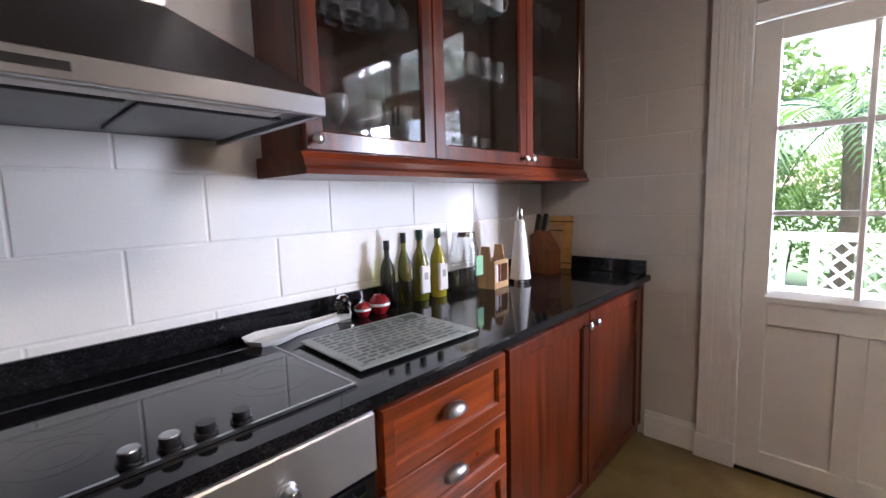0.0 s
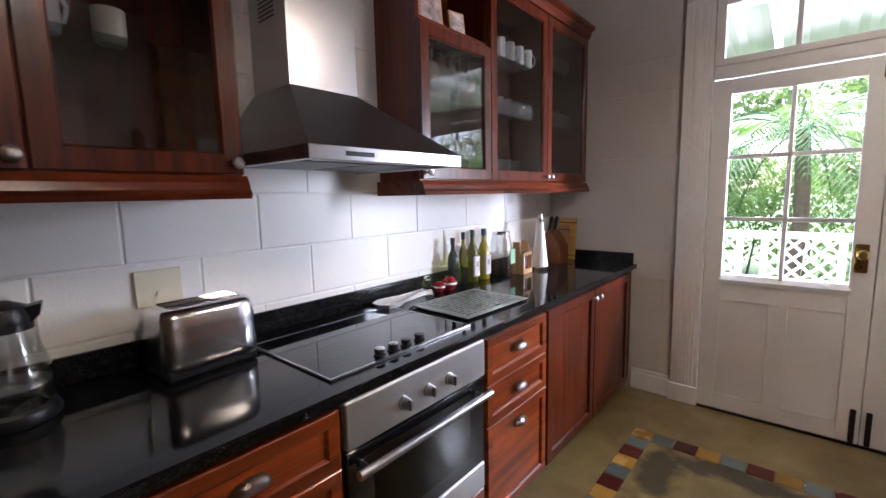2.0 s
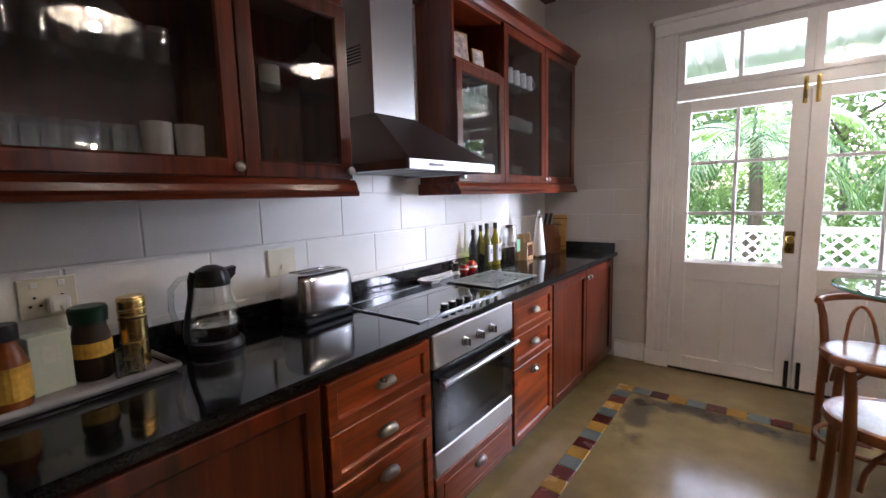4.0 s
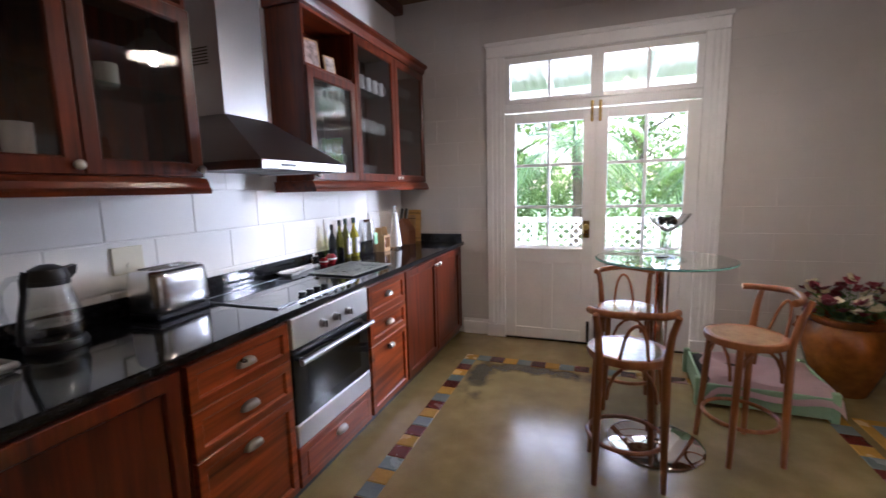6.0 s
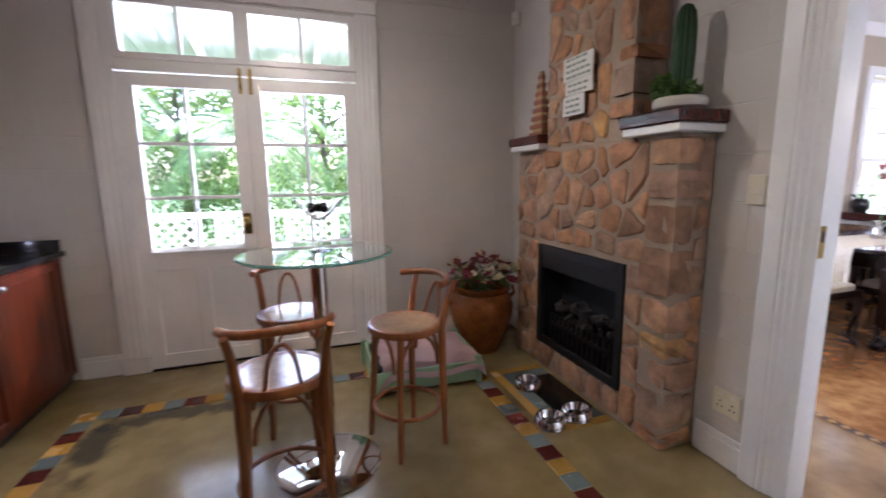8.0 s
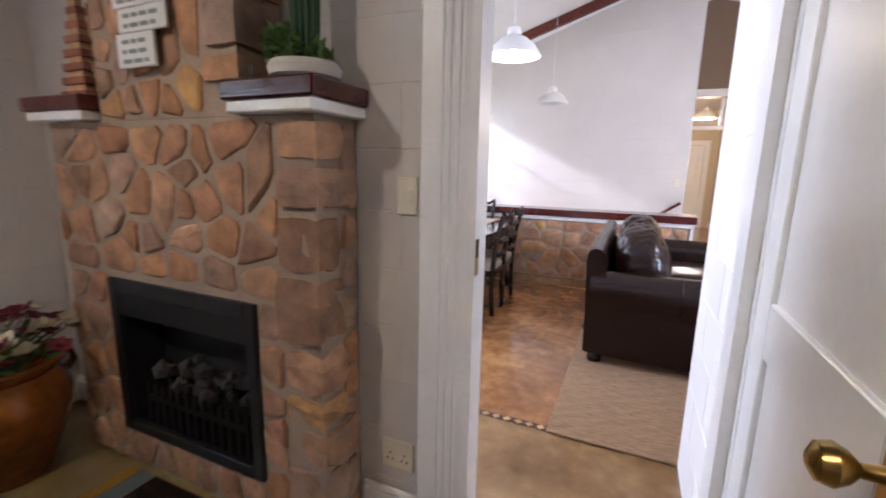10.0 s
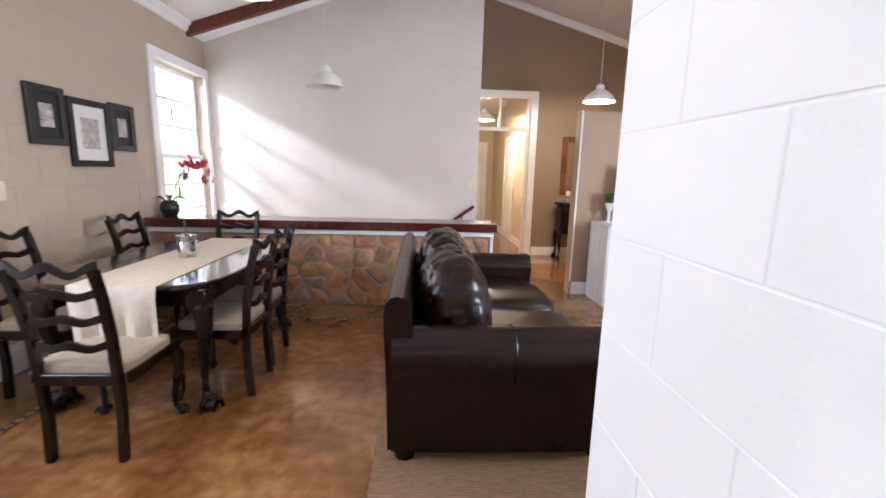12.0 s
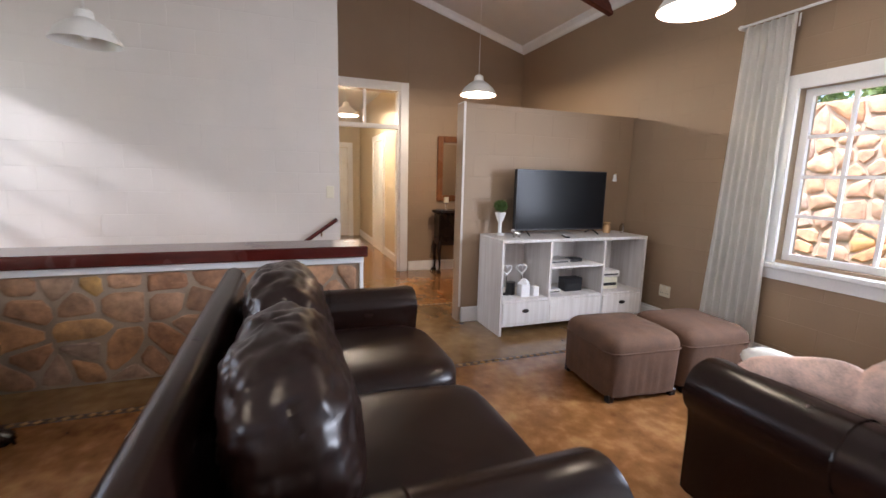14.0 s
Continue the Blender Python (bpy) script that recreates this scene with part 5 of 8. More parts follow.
def toaster():
    t = thing("toaster", "polished chrome two-slot toaster", "toaster", pose(-1.0, -0.05, 0.9015, 0, 0, 3))
    bm = B()
    rows = []
    # rounded shell: rings of a soft rectangle that draw in towards the top
    for z, kx, ky in ((0.028, 0.93, 0.97), (0.036, 0.99, 0.995), (0.06, 1.0, 1.0), (0.14, 0.99, 0.995), (0.172, 0.96, 0.985), (0.190, 0.89, 0.96), (0.199, 0.78, 0.92), (0.202, 0.62, 0.86)):
        row = []
        for i in range(48):
            a = 2 * math.pi * (i + 0.5) / 48
            c, s_ = math.cos(a), math.sin(a)
            q = (abs(c) ** 6 + abs(s_) ** 6) ** (-1 / 6)
            row.append(bm.verts.new((0.088 * kx * q * c, 0.138 * ky * q * s_, z)))
        rows.append(row)
    for p_, q_ in zip(rows, rows[1:]):
        for i in range(48):
            bm.faces.new((p_[i], p_[(i + 1) % 48], q_[(i + 1) % 48], q_[i]))
    bm.faces.new(rows[-1])
    bm.faces.new(rows[0][::-1])
    part("shell", bm, TOASTSTEEL, t, smooth=True)
    part("base", bx(-0.08, 0.08, -0.13, 0.13, 0.0, 0.030, bevel=0.008), BLACK, t)
    for x in (-0.028, 0.028):
        part("slot", bx(x - 0.013, x + 0.013, -0.10, 0.10, 0.2021, 0.2035, bevel=0.0005), BLACKMATT, t)
        for sx in (-0.016, 0.016):
            part("slot_rim", tube(B(), [(x + sx, -0.10, 0.204), (x + sx, 0.10, 0.204)], 0.002, 6), CHROME, t)
    part("lever", bx(-0.02, 0.02, 0.137, 0.158, 0.105, 0.12, bevel=0.004), BLACK, t)
    part("dial", rod(B(), (0, 0.136, 0.055), (0, 0.150, 0.055), 0.016), BLACK, t)


TOASTSTEEL = mat("toaster_chrome", (0.80, 0.80, 0.82), 0.2, 1.0, var=0.02, bump=0, rvar=0.03)
toaster()


def kettle():
    k = thing("glass_kettle", "glass coffee kettle with black lid and handle", "kettle", pose(-1.0, -0.47, 0.9015, 0, 0, 80))
    part("base", lathe(B(), [(0, 0), (0.085, 0), (0.088, 0.012), (0.082, 0.028), (0, 0.028)], 28), BLACK, k, smooth=True)
    w = 0.003
    part("jug", lathe(B(), [(0, 0.03), (0.075, 0.03), (0.084, 0.06), (0.078, 0.12), (0.058, 0.20), (0.052, 0.235), (0.052 - w, 0.235), (0.058 - w, 0.20), (0.078 - w, 0.12), (0.084 - w, 0.06), (0.072, 0.034), (0, 0.034)], 28), JUGGLASS, k, "clear glass jug", smooth=True)
    part("water", lathe(B(), [(0, 0.0345), (0.071, 0.0345), (0.0805, 0.06), (0.079, 0.085), (0, 0.085)], 28), clear("water", (0.98, 0.99, 1.0), ior=1.33), k, smooth=True)
    part("lid", lathe(B(), [(0.056, 0.228), (0.058, 0.24), (0.048, 0.268), (0.02, 0.282), (0, 0.283)], 24), BLACK, k, smooth=True)
    part("spout", prism(B(), [(0.03, 0.262), (0.075, 0.272), (0.07, 0.245), (0.05, 0.225)], 'y', -0.022, 0.022), BLACK, k)
    part("strap", tube(B(), [(-0.050, 0, 0.262), (-0.062, 0, 0.235), (-0.067, 0, 0.19), (-0.082, 0, 0.12), (-0.089, 0, 0.07), (-0.086, 0, 0.03)], [0.016, 0.012, 0.009, 0.009, 0.010, 0.013], 10), BLACK, k, "black plastic strap down the jug", smooth=True)
    part("handle", tube(B(), [(-0.060, 0, 0.250), (-0.095, 0, 0.248), (-0.122, 0, 0.215), (-0.126, 0, 0.15), (-0.110, 0, 0.085), (-0.090, 0, 0.055)], [0.010, 0.010, 0.010, 0.010, 0.009, 0.010], 10), JUGGLASS, k, "clear loop handle", smooth=True)
    part("collar", lathe(B(), [(0.053, 0.215), (0.0575, 0.215), (0.0575, 0.23), (0.053, 0.23)], 24), BLACK, k)


kettle()


TRAYGREY = mat("grey_melamine_tray", (0.40, 0.385, 0.40), 0.35, var=0.06)


def tray():
    t = thing("tray", "pale grey rimmed serving tray", "tray", pose(-1.0, -0.98, 0.9015, 0, 0, 3))
    part("floor", bx(-0.135, 0.135, -0.33, 0.33, 0, 0.006, bevel=0.002), TRAYGREY, t)
    part("rim", tube(B(), [(-0.14, -0.335, 0.018), (0.14, -0.335, 0.018), (0.14, 0.335, 0.018), (-0.14, 0.335, 0.018)], 0.011, 8, True), TRAYGREY, t)


tray()


def jar(name, label, cat, m, prof, body, lidprof, lidmat, band=None, bandmat=None):
    j = thing(name, label, cat, m)
    part("body", lathe(B(), prof, 24), body, j, smooth=True)
    if lidprof:
        part("lid", lathe(B(), lidprof, 24), lidmat, j, smooth=True)
    if band:
        part("label_band", lathe(B(), [(band[0], band[1]), (band[0] + 0.0008, band[1]), (band[0] + 0.0008, band[2]), (band[0], band[2])], 24), bandmat, j)
    return j


YEL = mat("yellow_print", (0.62, 0.36, 0.05), 0.4, var=0.35, scale=45)
HONEYC = mat("honey_syrup", (0.22, 0.06, 0.012), 0.1, var=0.2, coat=0.5)
GOLD = mat("brushed_gold", (0.62, 0.44, 0.16), 0.25, 1.0, stretch=(1, 1, 12))
COFFEE = mat("coffee_granules", (0.03, 0.015, 0.008), 0.5, var=0.4, fine=200)
GREENLID = mat("dark_green_lid", (0.008, 0.04, 0.022), 0.35)
jar("honey_jar", "honey bottle with a yellow printed label", "jar", pose(-0.955, -0.985, 0.9085) @ Matrix.Diagonal((0.95, 0.95, 1.12, 1)), [(0, 0), (0.042, 0), (0.045, 0.01), (0.045, 0.10), (0.036, 0.125), (0.028, 0.14), (0.028, 0.15), (0, 0.15)], HONEYC, [(0, 0.185), (0.03, 0.185), (0.032, 0.18), (0.032, 0.15), (0, 0.15)], BLACK, (0.0455, 0.02, 0.095), YEL)
jar("coffee_jar", "coffee jar with dark green lid and yellow label", "jar", pose(-1.015, -0.805, 0.9085) @ Matrix.Diagonal((1.0, 1.0, 1.2, 1)), [(0, 0), (0.042, 0), (0.046, 0.01), (0.046, 0.10), (0.038, 0.125), (0.038, 0.135), (0, 0.135)], COFFEE, [(0, 0.172), (0.042, 0.172), (0.046, 0.167), (0.044, 0.135), (0, 0.135)], GREENLID, (0.0465, 0.055, 0.09), YEL)
jar("flask", "brushed gold vacuum flask", "flask", pose(-1.02, -0.70, 0.9085) @ Matrix.Diagonal((1.0, 1.0, 1.22, 1)), [(0, 0), (0.036, 0), (0.037, 0.005), (0.037, 0.12), (0, 0.12)], GOLD, [(0, 0.175), (0.034, 0.175), (0.037, 0.170), (0.037, 0.124), (0, 0.124)], GOLD, (0.0355, 0.1205, 0.1235), BLACK)
bxp = thing("tea_packet", "pale green card tea packet standing on the tray", "packet", pose(-1.01, -0.905, 0.9085, 0, 0, 12) @ Matrix.Diagonal((1, 1, 1.15, 1)))
part("carton", bx(-0.035, 0.035, -0.045, 0.045, 0, 0.135, bevel=0.002), mat("pale_green_card", (0.60, 0.66, 0.55), 0.6, var=0.06), bxp)
part("print_block", bx(0.0351, 0.0356, -0.02, 0.02, 0.07, 0.11), mat("print_cream", (0.68, 0.68, 0.6), 0.6), bxp)
cupb = thing("glass_cup", "clear glass cup on the tray beside the flask", "cup", pose(-0.93, -0.745, 0.9085))
cup(cupb, 0, 0, 0, 0.036, 0.08, CLEARGLASS, 0, "cup_body")
wh = jar("paper_sack", "brown sugar jar with black lid on the tray", "jar", pose(-1.07, -1.10, 0.9085), [(0, 0), (0.045, 0), (0.045, 0.13), (0.035, 0.15), (0, 0.15)], CLEARGLASS, [(0, 0.18), (0.035, 0.18), (0.037, 0.15), (0, 0.15)], BLACK)
wh.name = "sugar_jar"


def glass_board():
    b = thing("cutting_board", "frosted glass cutting board with printed lettering bars", "cutting board", pose(-0.775, 1.02, 0.9015, 0, 0, -3))
    part("glass", bx(-0.165, 0.165, -0.222, 0.222, 0.006, 0.012, bevel=0.003), mat("printed_glass", (0.30, 0.33, 0.315), 0.3, var=0.25, scale=12, coat=0.0), b)
    for x in (-0.14, 0.14):
        for y in (-0.2, 0.2):
            part("foot", rod(B(), (x, y, 0), (x, y, 0.006), 0.008), BLACK, b)
    r = random.Random(3)
    dark = mat("grey_print", (0.03, 0.035, 0.035), 0.3)
    bm = B()
    for i in range(12):
        y = -0.19
        while y < 0.16:
            w = r.uniform(0.012, 0.05)
            box(bm, -0.145 + i * 0.0245, -0.145 + i * 0.0245 + 0.012, y, y + w, 0.0121, 0.0126)
            y += w + r.uniform(0.006, 0.014)
    tagged(part("print_bars", bm, dark, b), kind="stuff")
    part("round_print", rod(B(), (-0.12, 0.18, 0.0121), (-0.12, 0.18, 0.0127), 0.022, seg=20), dark, b)


glass_board()


def spoon_rest():
    s = thing("spoon_rest", "white ceramic spoon rest beside the hob", "spoon rest", pose(-1.05, 0.76, 0.9015, 0, 0, 8) @ Matrix.Diagonal((1.2, 1.25, 1.1, 1)))
    bm = B()
    rings = []
    outline = [(0.0, 0.055), (0.045, 0.045), (0.09, 0.028), (0.16, 0.02), (0.26, 0.017)]
    left = [(-w, y) for y, w in outline]
    ring = [(0, -0.06), (0.04, -0.045)] + [(w, y) for y, w in outline] + [(0.0, 0.27)] + left[::-1] + [(-0.04, -0.045)]
    rings = []
    for k, z in ((0.75, 0.0), (1.0, 0.018), (1.03, 0.022), (0.95, 0.02), (0.72, 0.006)):
        rings.append([bm.verts.new((x * k, y * (1 if y > 0.1 else k), z)) for x, y in ring])
    for p, q in zip(rings, rings[1:]):
        for i in range(len(ring)):
            bm.faces.new((p[i], p[(i + 1) % len(ring)], q[(i + 1) % len(ring)], q[i]))
    bm.faces.new(rings[0])
    bm.faces.new(rings[-1])
    part("dish", bm, CERAMIC, s, smooth=True)


spoon_rest()
sh = thing("salt_shaker", "cut glass salt shaker on the worktop", "shaker", pose(-1.07, 1.045, 0.9015))
part("bowl", lathe(B(), [(0, 0), (0.03, 0), (0.022, 0.02), (0.026, 0.04), (0.03, 0.06), (0.02, 0.075), (0, 0.075)], 8), CLEARGLASS, sh)
part("cap", lathe(B(), [(0.02, 0.075), (0.021, 0.085), (0.012, 0.094), (0, 0.095)], 12), CHROME, sh)
for i, (x, y, r) in enumerate(((-1.06, 1.125, 0.030), (-1.05, 1.195, 0.040))):
    o = thing("red_pot", "small round red glazed pot with white pattern", "pot", pose(x, y, 0.9015), group="red pots")
    part("body", lathe(B(), [(0, 0), (r * 0.6, 0), (r, r * 0.7), (r * 0.95, r * 1.3), (r * 0.5, r * 1.8), (0, r * 1.85)], 20), REDGL, o, smooth=True)
    part("band", lathe(B(), [(r * 1.0, r * 0.8), (r * 1.02, r * 0.85), (r * 1.02, r * 1.0), (r * 0.99, r * 1.05)], 20), CERAMIC, o)


def bottle(x, y, h, r, glass, capmat, label_m, name="oil_bottle", label="glass oil bottle with white label and dark cap"):
    b = thing(name, label, "bottle", pose(x, y, 0.9015), group="bottles by the hob")
    part("glass", lathe(B(), [(0, 0), (r * 0.95, 0), (r, 0.006), (r, h * 0.52), (r * 0.85, h * 0.62), (r * 0.38, h * 0.76), (r * 0.34, h * 0.88), (0, h * 0.88)], 20), glass, b, smooth=True)
    part("cap", lathe(B(), [(r * 0.38, h * 0.86), (r * 0.42, h * 0.87), (r * 0.42, h), (0, h)], 14), capmat, b, smooth=True)
    if label_m:
        part("paper_label", bx(r * 0.55, r * 1.02, -r * 0.72, r * 0.72, h * 0.10, h * 0.50, bevel=0.004), label_m, b)
        part("label_print", bx(r * 1.02, r * 1.03, -r * 0.3, r * 0.3, h * 0.3, h * 0.4), mat("label_grey", (0.3, 0.3, 0.26), 0.6), b)


OIL = mat("olive_oil", (0.34, 0.29, 0.018), 0.08, var=0.05, bump=0, coat=0.6)
OILD = mat("dark_olive_oil", (0.11, 0.11, 0.010), 0.08, var=0.05, bump=0, coat=0.6)
bottle(-1.08, 1.265, 0.27, 0.030, DARKGLASS, BLACK, None, label="dark vinegar bottle with black cap")
bottle(-1.07, 1.345, 0.295, 0.028, OLIVEGLASS, BLACK, None, label="slim clear bottle of yellow oil")
bottle(-1.085, 1.45, 0.30, 0.036, OILD, GREENLID, PAPER)
bottle(-1.075, 1.55, 0.30, 0.036, OIL, GREENLID, PAPER)
jr = thing("storage_jar", "tall clear glass storage jar with steel lid and green tag", "jar", pose(-1.05, 1.70, 0.9015))
part("glass", lathe(B(), [(0, 0), (0.062, 0), (0.068, 0.01), (0.068, 0.19), (0.058, 0.23), (0.056, 0.25), (0.053, 0.25), (0.055, 0.23), (0.065, 0.19), (0.065, 0.012), (0, 0.01)], 24), JUGGLASS, jr, smooth=True)
part("lid", lathe(B(), [(0, 0.278), (0.05, 0.276), (0.055, 0.27), (0.055, 0.252), (0, 0.252)], 24), CHROME, jr, smooth=True)
part("tag", bx(0.067, 0.071, 0.0, 0.052, 0.075, 0.165, bevel=0.002), mat("mint_tag", (0.30, 0.60, 0.36), 0.5), jr, "mint green tag")


def caddy():
    c = thing("wooden_caddy", "small pale wooden spice caddy with handle", "caddy", pose(-0.995, 1.845, 0.9015, 0, 0, 4))
    for s in (-1, 1):
        part("end_board", prism(B(), [(-0.05, 0), (0.05, 0), (0.05, 0.13), (0.03, 0.135), (0.022, 0.20), (-0.022, 0.20), (-0.03, 0.135), (-0.05, 0.13)], 'y', s * 0.058 - 0.004, s * 0.058 + 0.004), PALEWOOD, c)
    for z0, z1 in ((0.0, 0.03), (0.115, 0.135)):
        for xs in (0.044, -0.05):
            part("slat", bx(xs, xs + 0.006, -0.054, 0.054, z0, z1), PALEWOOD, c)
    part("floor", bx(-0.044, 0.044, -0.054, 0.054, 0, 0.006), PALEWOOD, c)
    for y, m in ((-0.03, REDGL), (0.0, PAPER), (0.03, T_RED)):
        j = part("spice_bottle", lathe(B(), [(0, 0), (0.014, 0), (0.014, 0.09), (0.01, 0.105), (0, 0.105)], 12), m, c)
        j.matrix_basis = pose(0.015, y, 0.007)
        part("cap", lathe(B(), [(0, 0.105), (0.011, 0.105), (0.011, 0.125), (0, 0.125)], 12), BLACK, j)


caddy()
pr = thing("paper_towel_cone", "white conical grater standing on steel feet", "kitchen tool", pose(-0.955, 2.025, 0.9015))
part("cone", lathe(B(), [(0.046, 0.02), (0.054, 0.02), (0.024, 0.30), (0.022, 0.31), (0, 0.312)], 24), CERAMIC, pr, smooth=True)
part("feet", lathe(B(), [(0.02, 0), (0.05, 0), (0.05, 0.018), (0, 0.018)], 20), CHROME, pr)
part("top_knob", lathe(B(), [(0, 0.312), (0.012, 0.314), (0.017, 0.335), (0.013, 0.365), (0, 0.37)], 14), CHROME, pr, smooth=True)
pr.name = "paper_towel_holder"
pr["label"], pr["category"] = "white conical paper towel roll on a steel stand", "paper towel"


def knife_block():
    k = thing("knife_block", "slanted wooden knife block with steel knives", "knife block", pose(-1.00, 2.34, 0.9015, 0, 0, -12))
    part("block", prism(B(), [(-0.06, 0), (0.075, 0), (0.075, 0.13), (-0.01, 0.24), (-0.06, 0.21)], 'y', -0.05, 0.05), wood("cherry_block", (0.12, 0.035, 0.01), (0.24, 0.085, 0.028), 'z', 0.4, 0.2), k)
    for i in range(4):
        h = part("knife_handle", bx(-0.008, 0.008, -0.011, 0.011, 0, 0.12 - 0.01 * (i % 2), bevel=0.003), STEEL if i % 2 else BLACK, k)
        h.matrix_basis = pose(-0.035 + 0.018 * (i // 2), -0.03 + 0.02 * i, 0.215, 0, 12, 0)


knife_block()
for i, (y, h, w) in enumerate(((2.525, 0.31, 0.20), (2.485, 0.26, 0.16))):
    cb = thing("chopping_board", "bamboo chopping board leaning on the wall", "chopping board", pose(-1.03 - 0.02 * i, y, 0.9015, -5, 0, 0), group="chopping boards")
    part("board", bx(-w / 2, w / 2, -0.009, 0.009, 0, h, bevel=0.005), BAMBOO if i == 0 else PALEWOOD, cb)
    for za in (0.03, h - 0.036):
        part("edge_strip", bx(-w / 2, w / 2, -0.0095, 0.0095, za, za + 0.006), DARKWOOD, cb)
cfm = thing("coffee_pot", "dark coffee machine at the end of the tray", "coffee machine", pose(-1.0, -1.32, 0.9015))
part("body", bx(-0.12, 0.12, -0.11, 0.11, 0, 0.30, bevel=0.02, seg=2), BLACK, cfm)
part("drip_tray", bx(0.10, 0.17, -0.08, 0.08, 0, 0.03, bevel=0.006), STEEL, cfm)
part("spout", bx(0.10, 0.15, -0.03, 0.03, 0.18, 0.24, bevel=0.01), STEEL, cfm)
cfm.name = "coffee_machine"


# table and stools
def bistro_table():
    t = thing("bistro_table", "tall round glass table on a chrome pedestal", "table", pose(1.03, 1.09, 0))
    part("tabletop", lathe(B(), [(0, 1.012), (0.322, 1.012), (0.326, 1.016), (0.326, 1.020), (0.322, 1.024), (0, 1.024)], 64), TABLEGLASS, t, "clear glass top with green edge", smooth=True)
    part("glass_rim", lathe(B(), [(0.3262, 1.0135), (0.3285, 1.0155), (0.3285, 1.0205), (0.3262, 1.0225)], 64), RIMGLASS, t, "bright green polished glass edge", smooth=True)
    part("top_plate", lathe(B(), [(0, 0.99), (0.05, 0.99), (0.11, 1.003), (0.11, 1.011), (0, 1.011)], 28), CHROME, t, smooth=True)
    part("pole", rod(B(), (0, 0, 0.03), (0, 0, 0.995), 0.034, seg=24), CHROME, t, smooth=True)
    part("collar", lathe(B(), [(0.034, 0.05), (0.05, 0.045), (0.055, 0.03), (0.034, 0.03)], 24), CHROME, t, smooth=True)
    part("base_disc", lathe(B(), [(0, 0), (0.235, 0), (0.24, 0.006), (0.225, 0.014), (0.06, 0.034), (0, 0.036)], 48), CHROME, t, smooth=True)


bistro_table()
gb = thing("glass_vase", "tall stemmed glass bowl with dark fruit", "vase", pose(1.05, 1.12, 1.0245))
part("stem", lathe(B(), [(0, 0), (0.05, 0), (0.048, 0.005), (0.008, 0.012), (0.007, 0.13), (0, 0.13)], 24), CLEARGLASS, gb, smooth=True)
part("bowl", lathe(B(), [(0, 0.132), (0.02, 0.135), (0.075, 0.18), (0.105, 0.225), (0.102, 0.226), (0.072, 0.184), (0.018, 0.14), (0, 0.138)], 28), CLEARGLASS, gb, smooth=True)
for i in range(7):
    a = i * 0.9
    part("fruit", lathe(B(), [(0, -0.018), (0.013, -0.012), (0.018, 0), (0.013, 0.012), (0, 0.018)], 10), DARKIRON, gb, smooth=True).matrix_basis = pose(0.035 * math.cos(a) * (i > 0), 0.035 * math.sin(a) * (i > 0), 0.185 + 0.008 * (i % 2))


def bar_stool():
    s = thing("bar_stool", "honey bentwood bar stool with round seat and low back", "stool", pose(0.86, 0.79, 0, 0, 0, 6), "stools round the glass table")
    H = 0.63
    part("seat", lathe(B(), [(0, H - 0.004), (0.150, H - 0.004), (0.150, H + 0.004), (0.08, H + 0.001), (0, H)], 40), SEATPLY, s, "glossy pressed ply seat panel", smooth=True)
    part("seat_ring", lathe(B(), [(0.148, H - 0.03), (0.178, H - 0.03), (0.184, H - 0.015), (0.180, H + 0.004), (0.165, H + 0.009), (0.149, H + 0.004)], 40), HONEY, s, smooth=True)
    for sx in (-1, 1):
        part("leg", tube(B(), [(sx * 0.125, 0.10, H - 0.02), (sx * 0.135, 0.115, H * 0.5), (sx * 0.15, 0.135, 0)], [0.017, 0.017, 0.013], 10), HONEY, s, smooth=True)
        part("back_leg", tube(B(), [(sx * 0.15, -0.13, 0), (sx * 0.145, -0.125, H * 0.45), (sx * 0.14, -0.125, H - 0.02), (sx * 0.15, -0.15, H + 0.12), (sx * 0.165, -0.185, H + 0.215)], [0.013, 0.018, 0.019, 0.016, 0.014], 10), HONEY, s, smooth=True)
    part("foot_ring", tube(B(), [(0.172 * math.cos(a), 0.165 * math.sin(a), 0.20) for a in [2 * math.pi * i / 32 for i in range(32)]], 0.011, 8, True), HONEY, s, smooth=True)
    rail = [(0.19 * math.cos(a), -0.05 - 0.16 * math.sin(a), H + 0.225 - 0.015 * abs(math.cos(a))) for a in [math.pi * (0.08 + 0.84 * i / 14) for i in range(15)]]
    part("back_rail", tube(B(), rail, 0.017, 10), HONEY, s, smooth=True)
    part("back_hoop", tube(B(), [(0.055 * math.cos(a) * (1.0 if math.sin(a) > 0.05 else 1.1), -0.155 - 0.045 * max(0.0, math.sin(a)), H + 0.0 + 0.175 * math.sin(a)) for a in [math.pi * i / 12 for i in range(13)]], 0.008, 8), HONEY, s, smooth=True)
    for a0 in (0, 90, 180, 270):
        pts = []
        for i in range(9):
            a = math.pi * i / 8
            pts.append((0.105 * math.cos(a), 0.128, H - 0.20 + 0.165 * math.sin(a)))
        b = part("arch_brace", tube(B(), pts, 0.008, 8), HONEY, s, smooth=True)
        b.matrix_basis = pose(0, 0, 0, 0, 0, a0)
    part("hub", lathe(B(), [(0, H - 0.06), (0.03, H - 0.06), (0.03, H - 0.005), (0, H - 0.005)], 14), HONEY, s)
    return s


st = bar_stool()
copy_thing(st, pose(1.43, 1.16, 0, 0, 0, 108))
copy_thing(st, pose(0.90, 1.54, 0, 0, 0, 186))


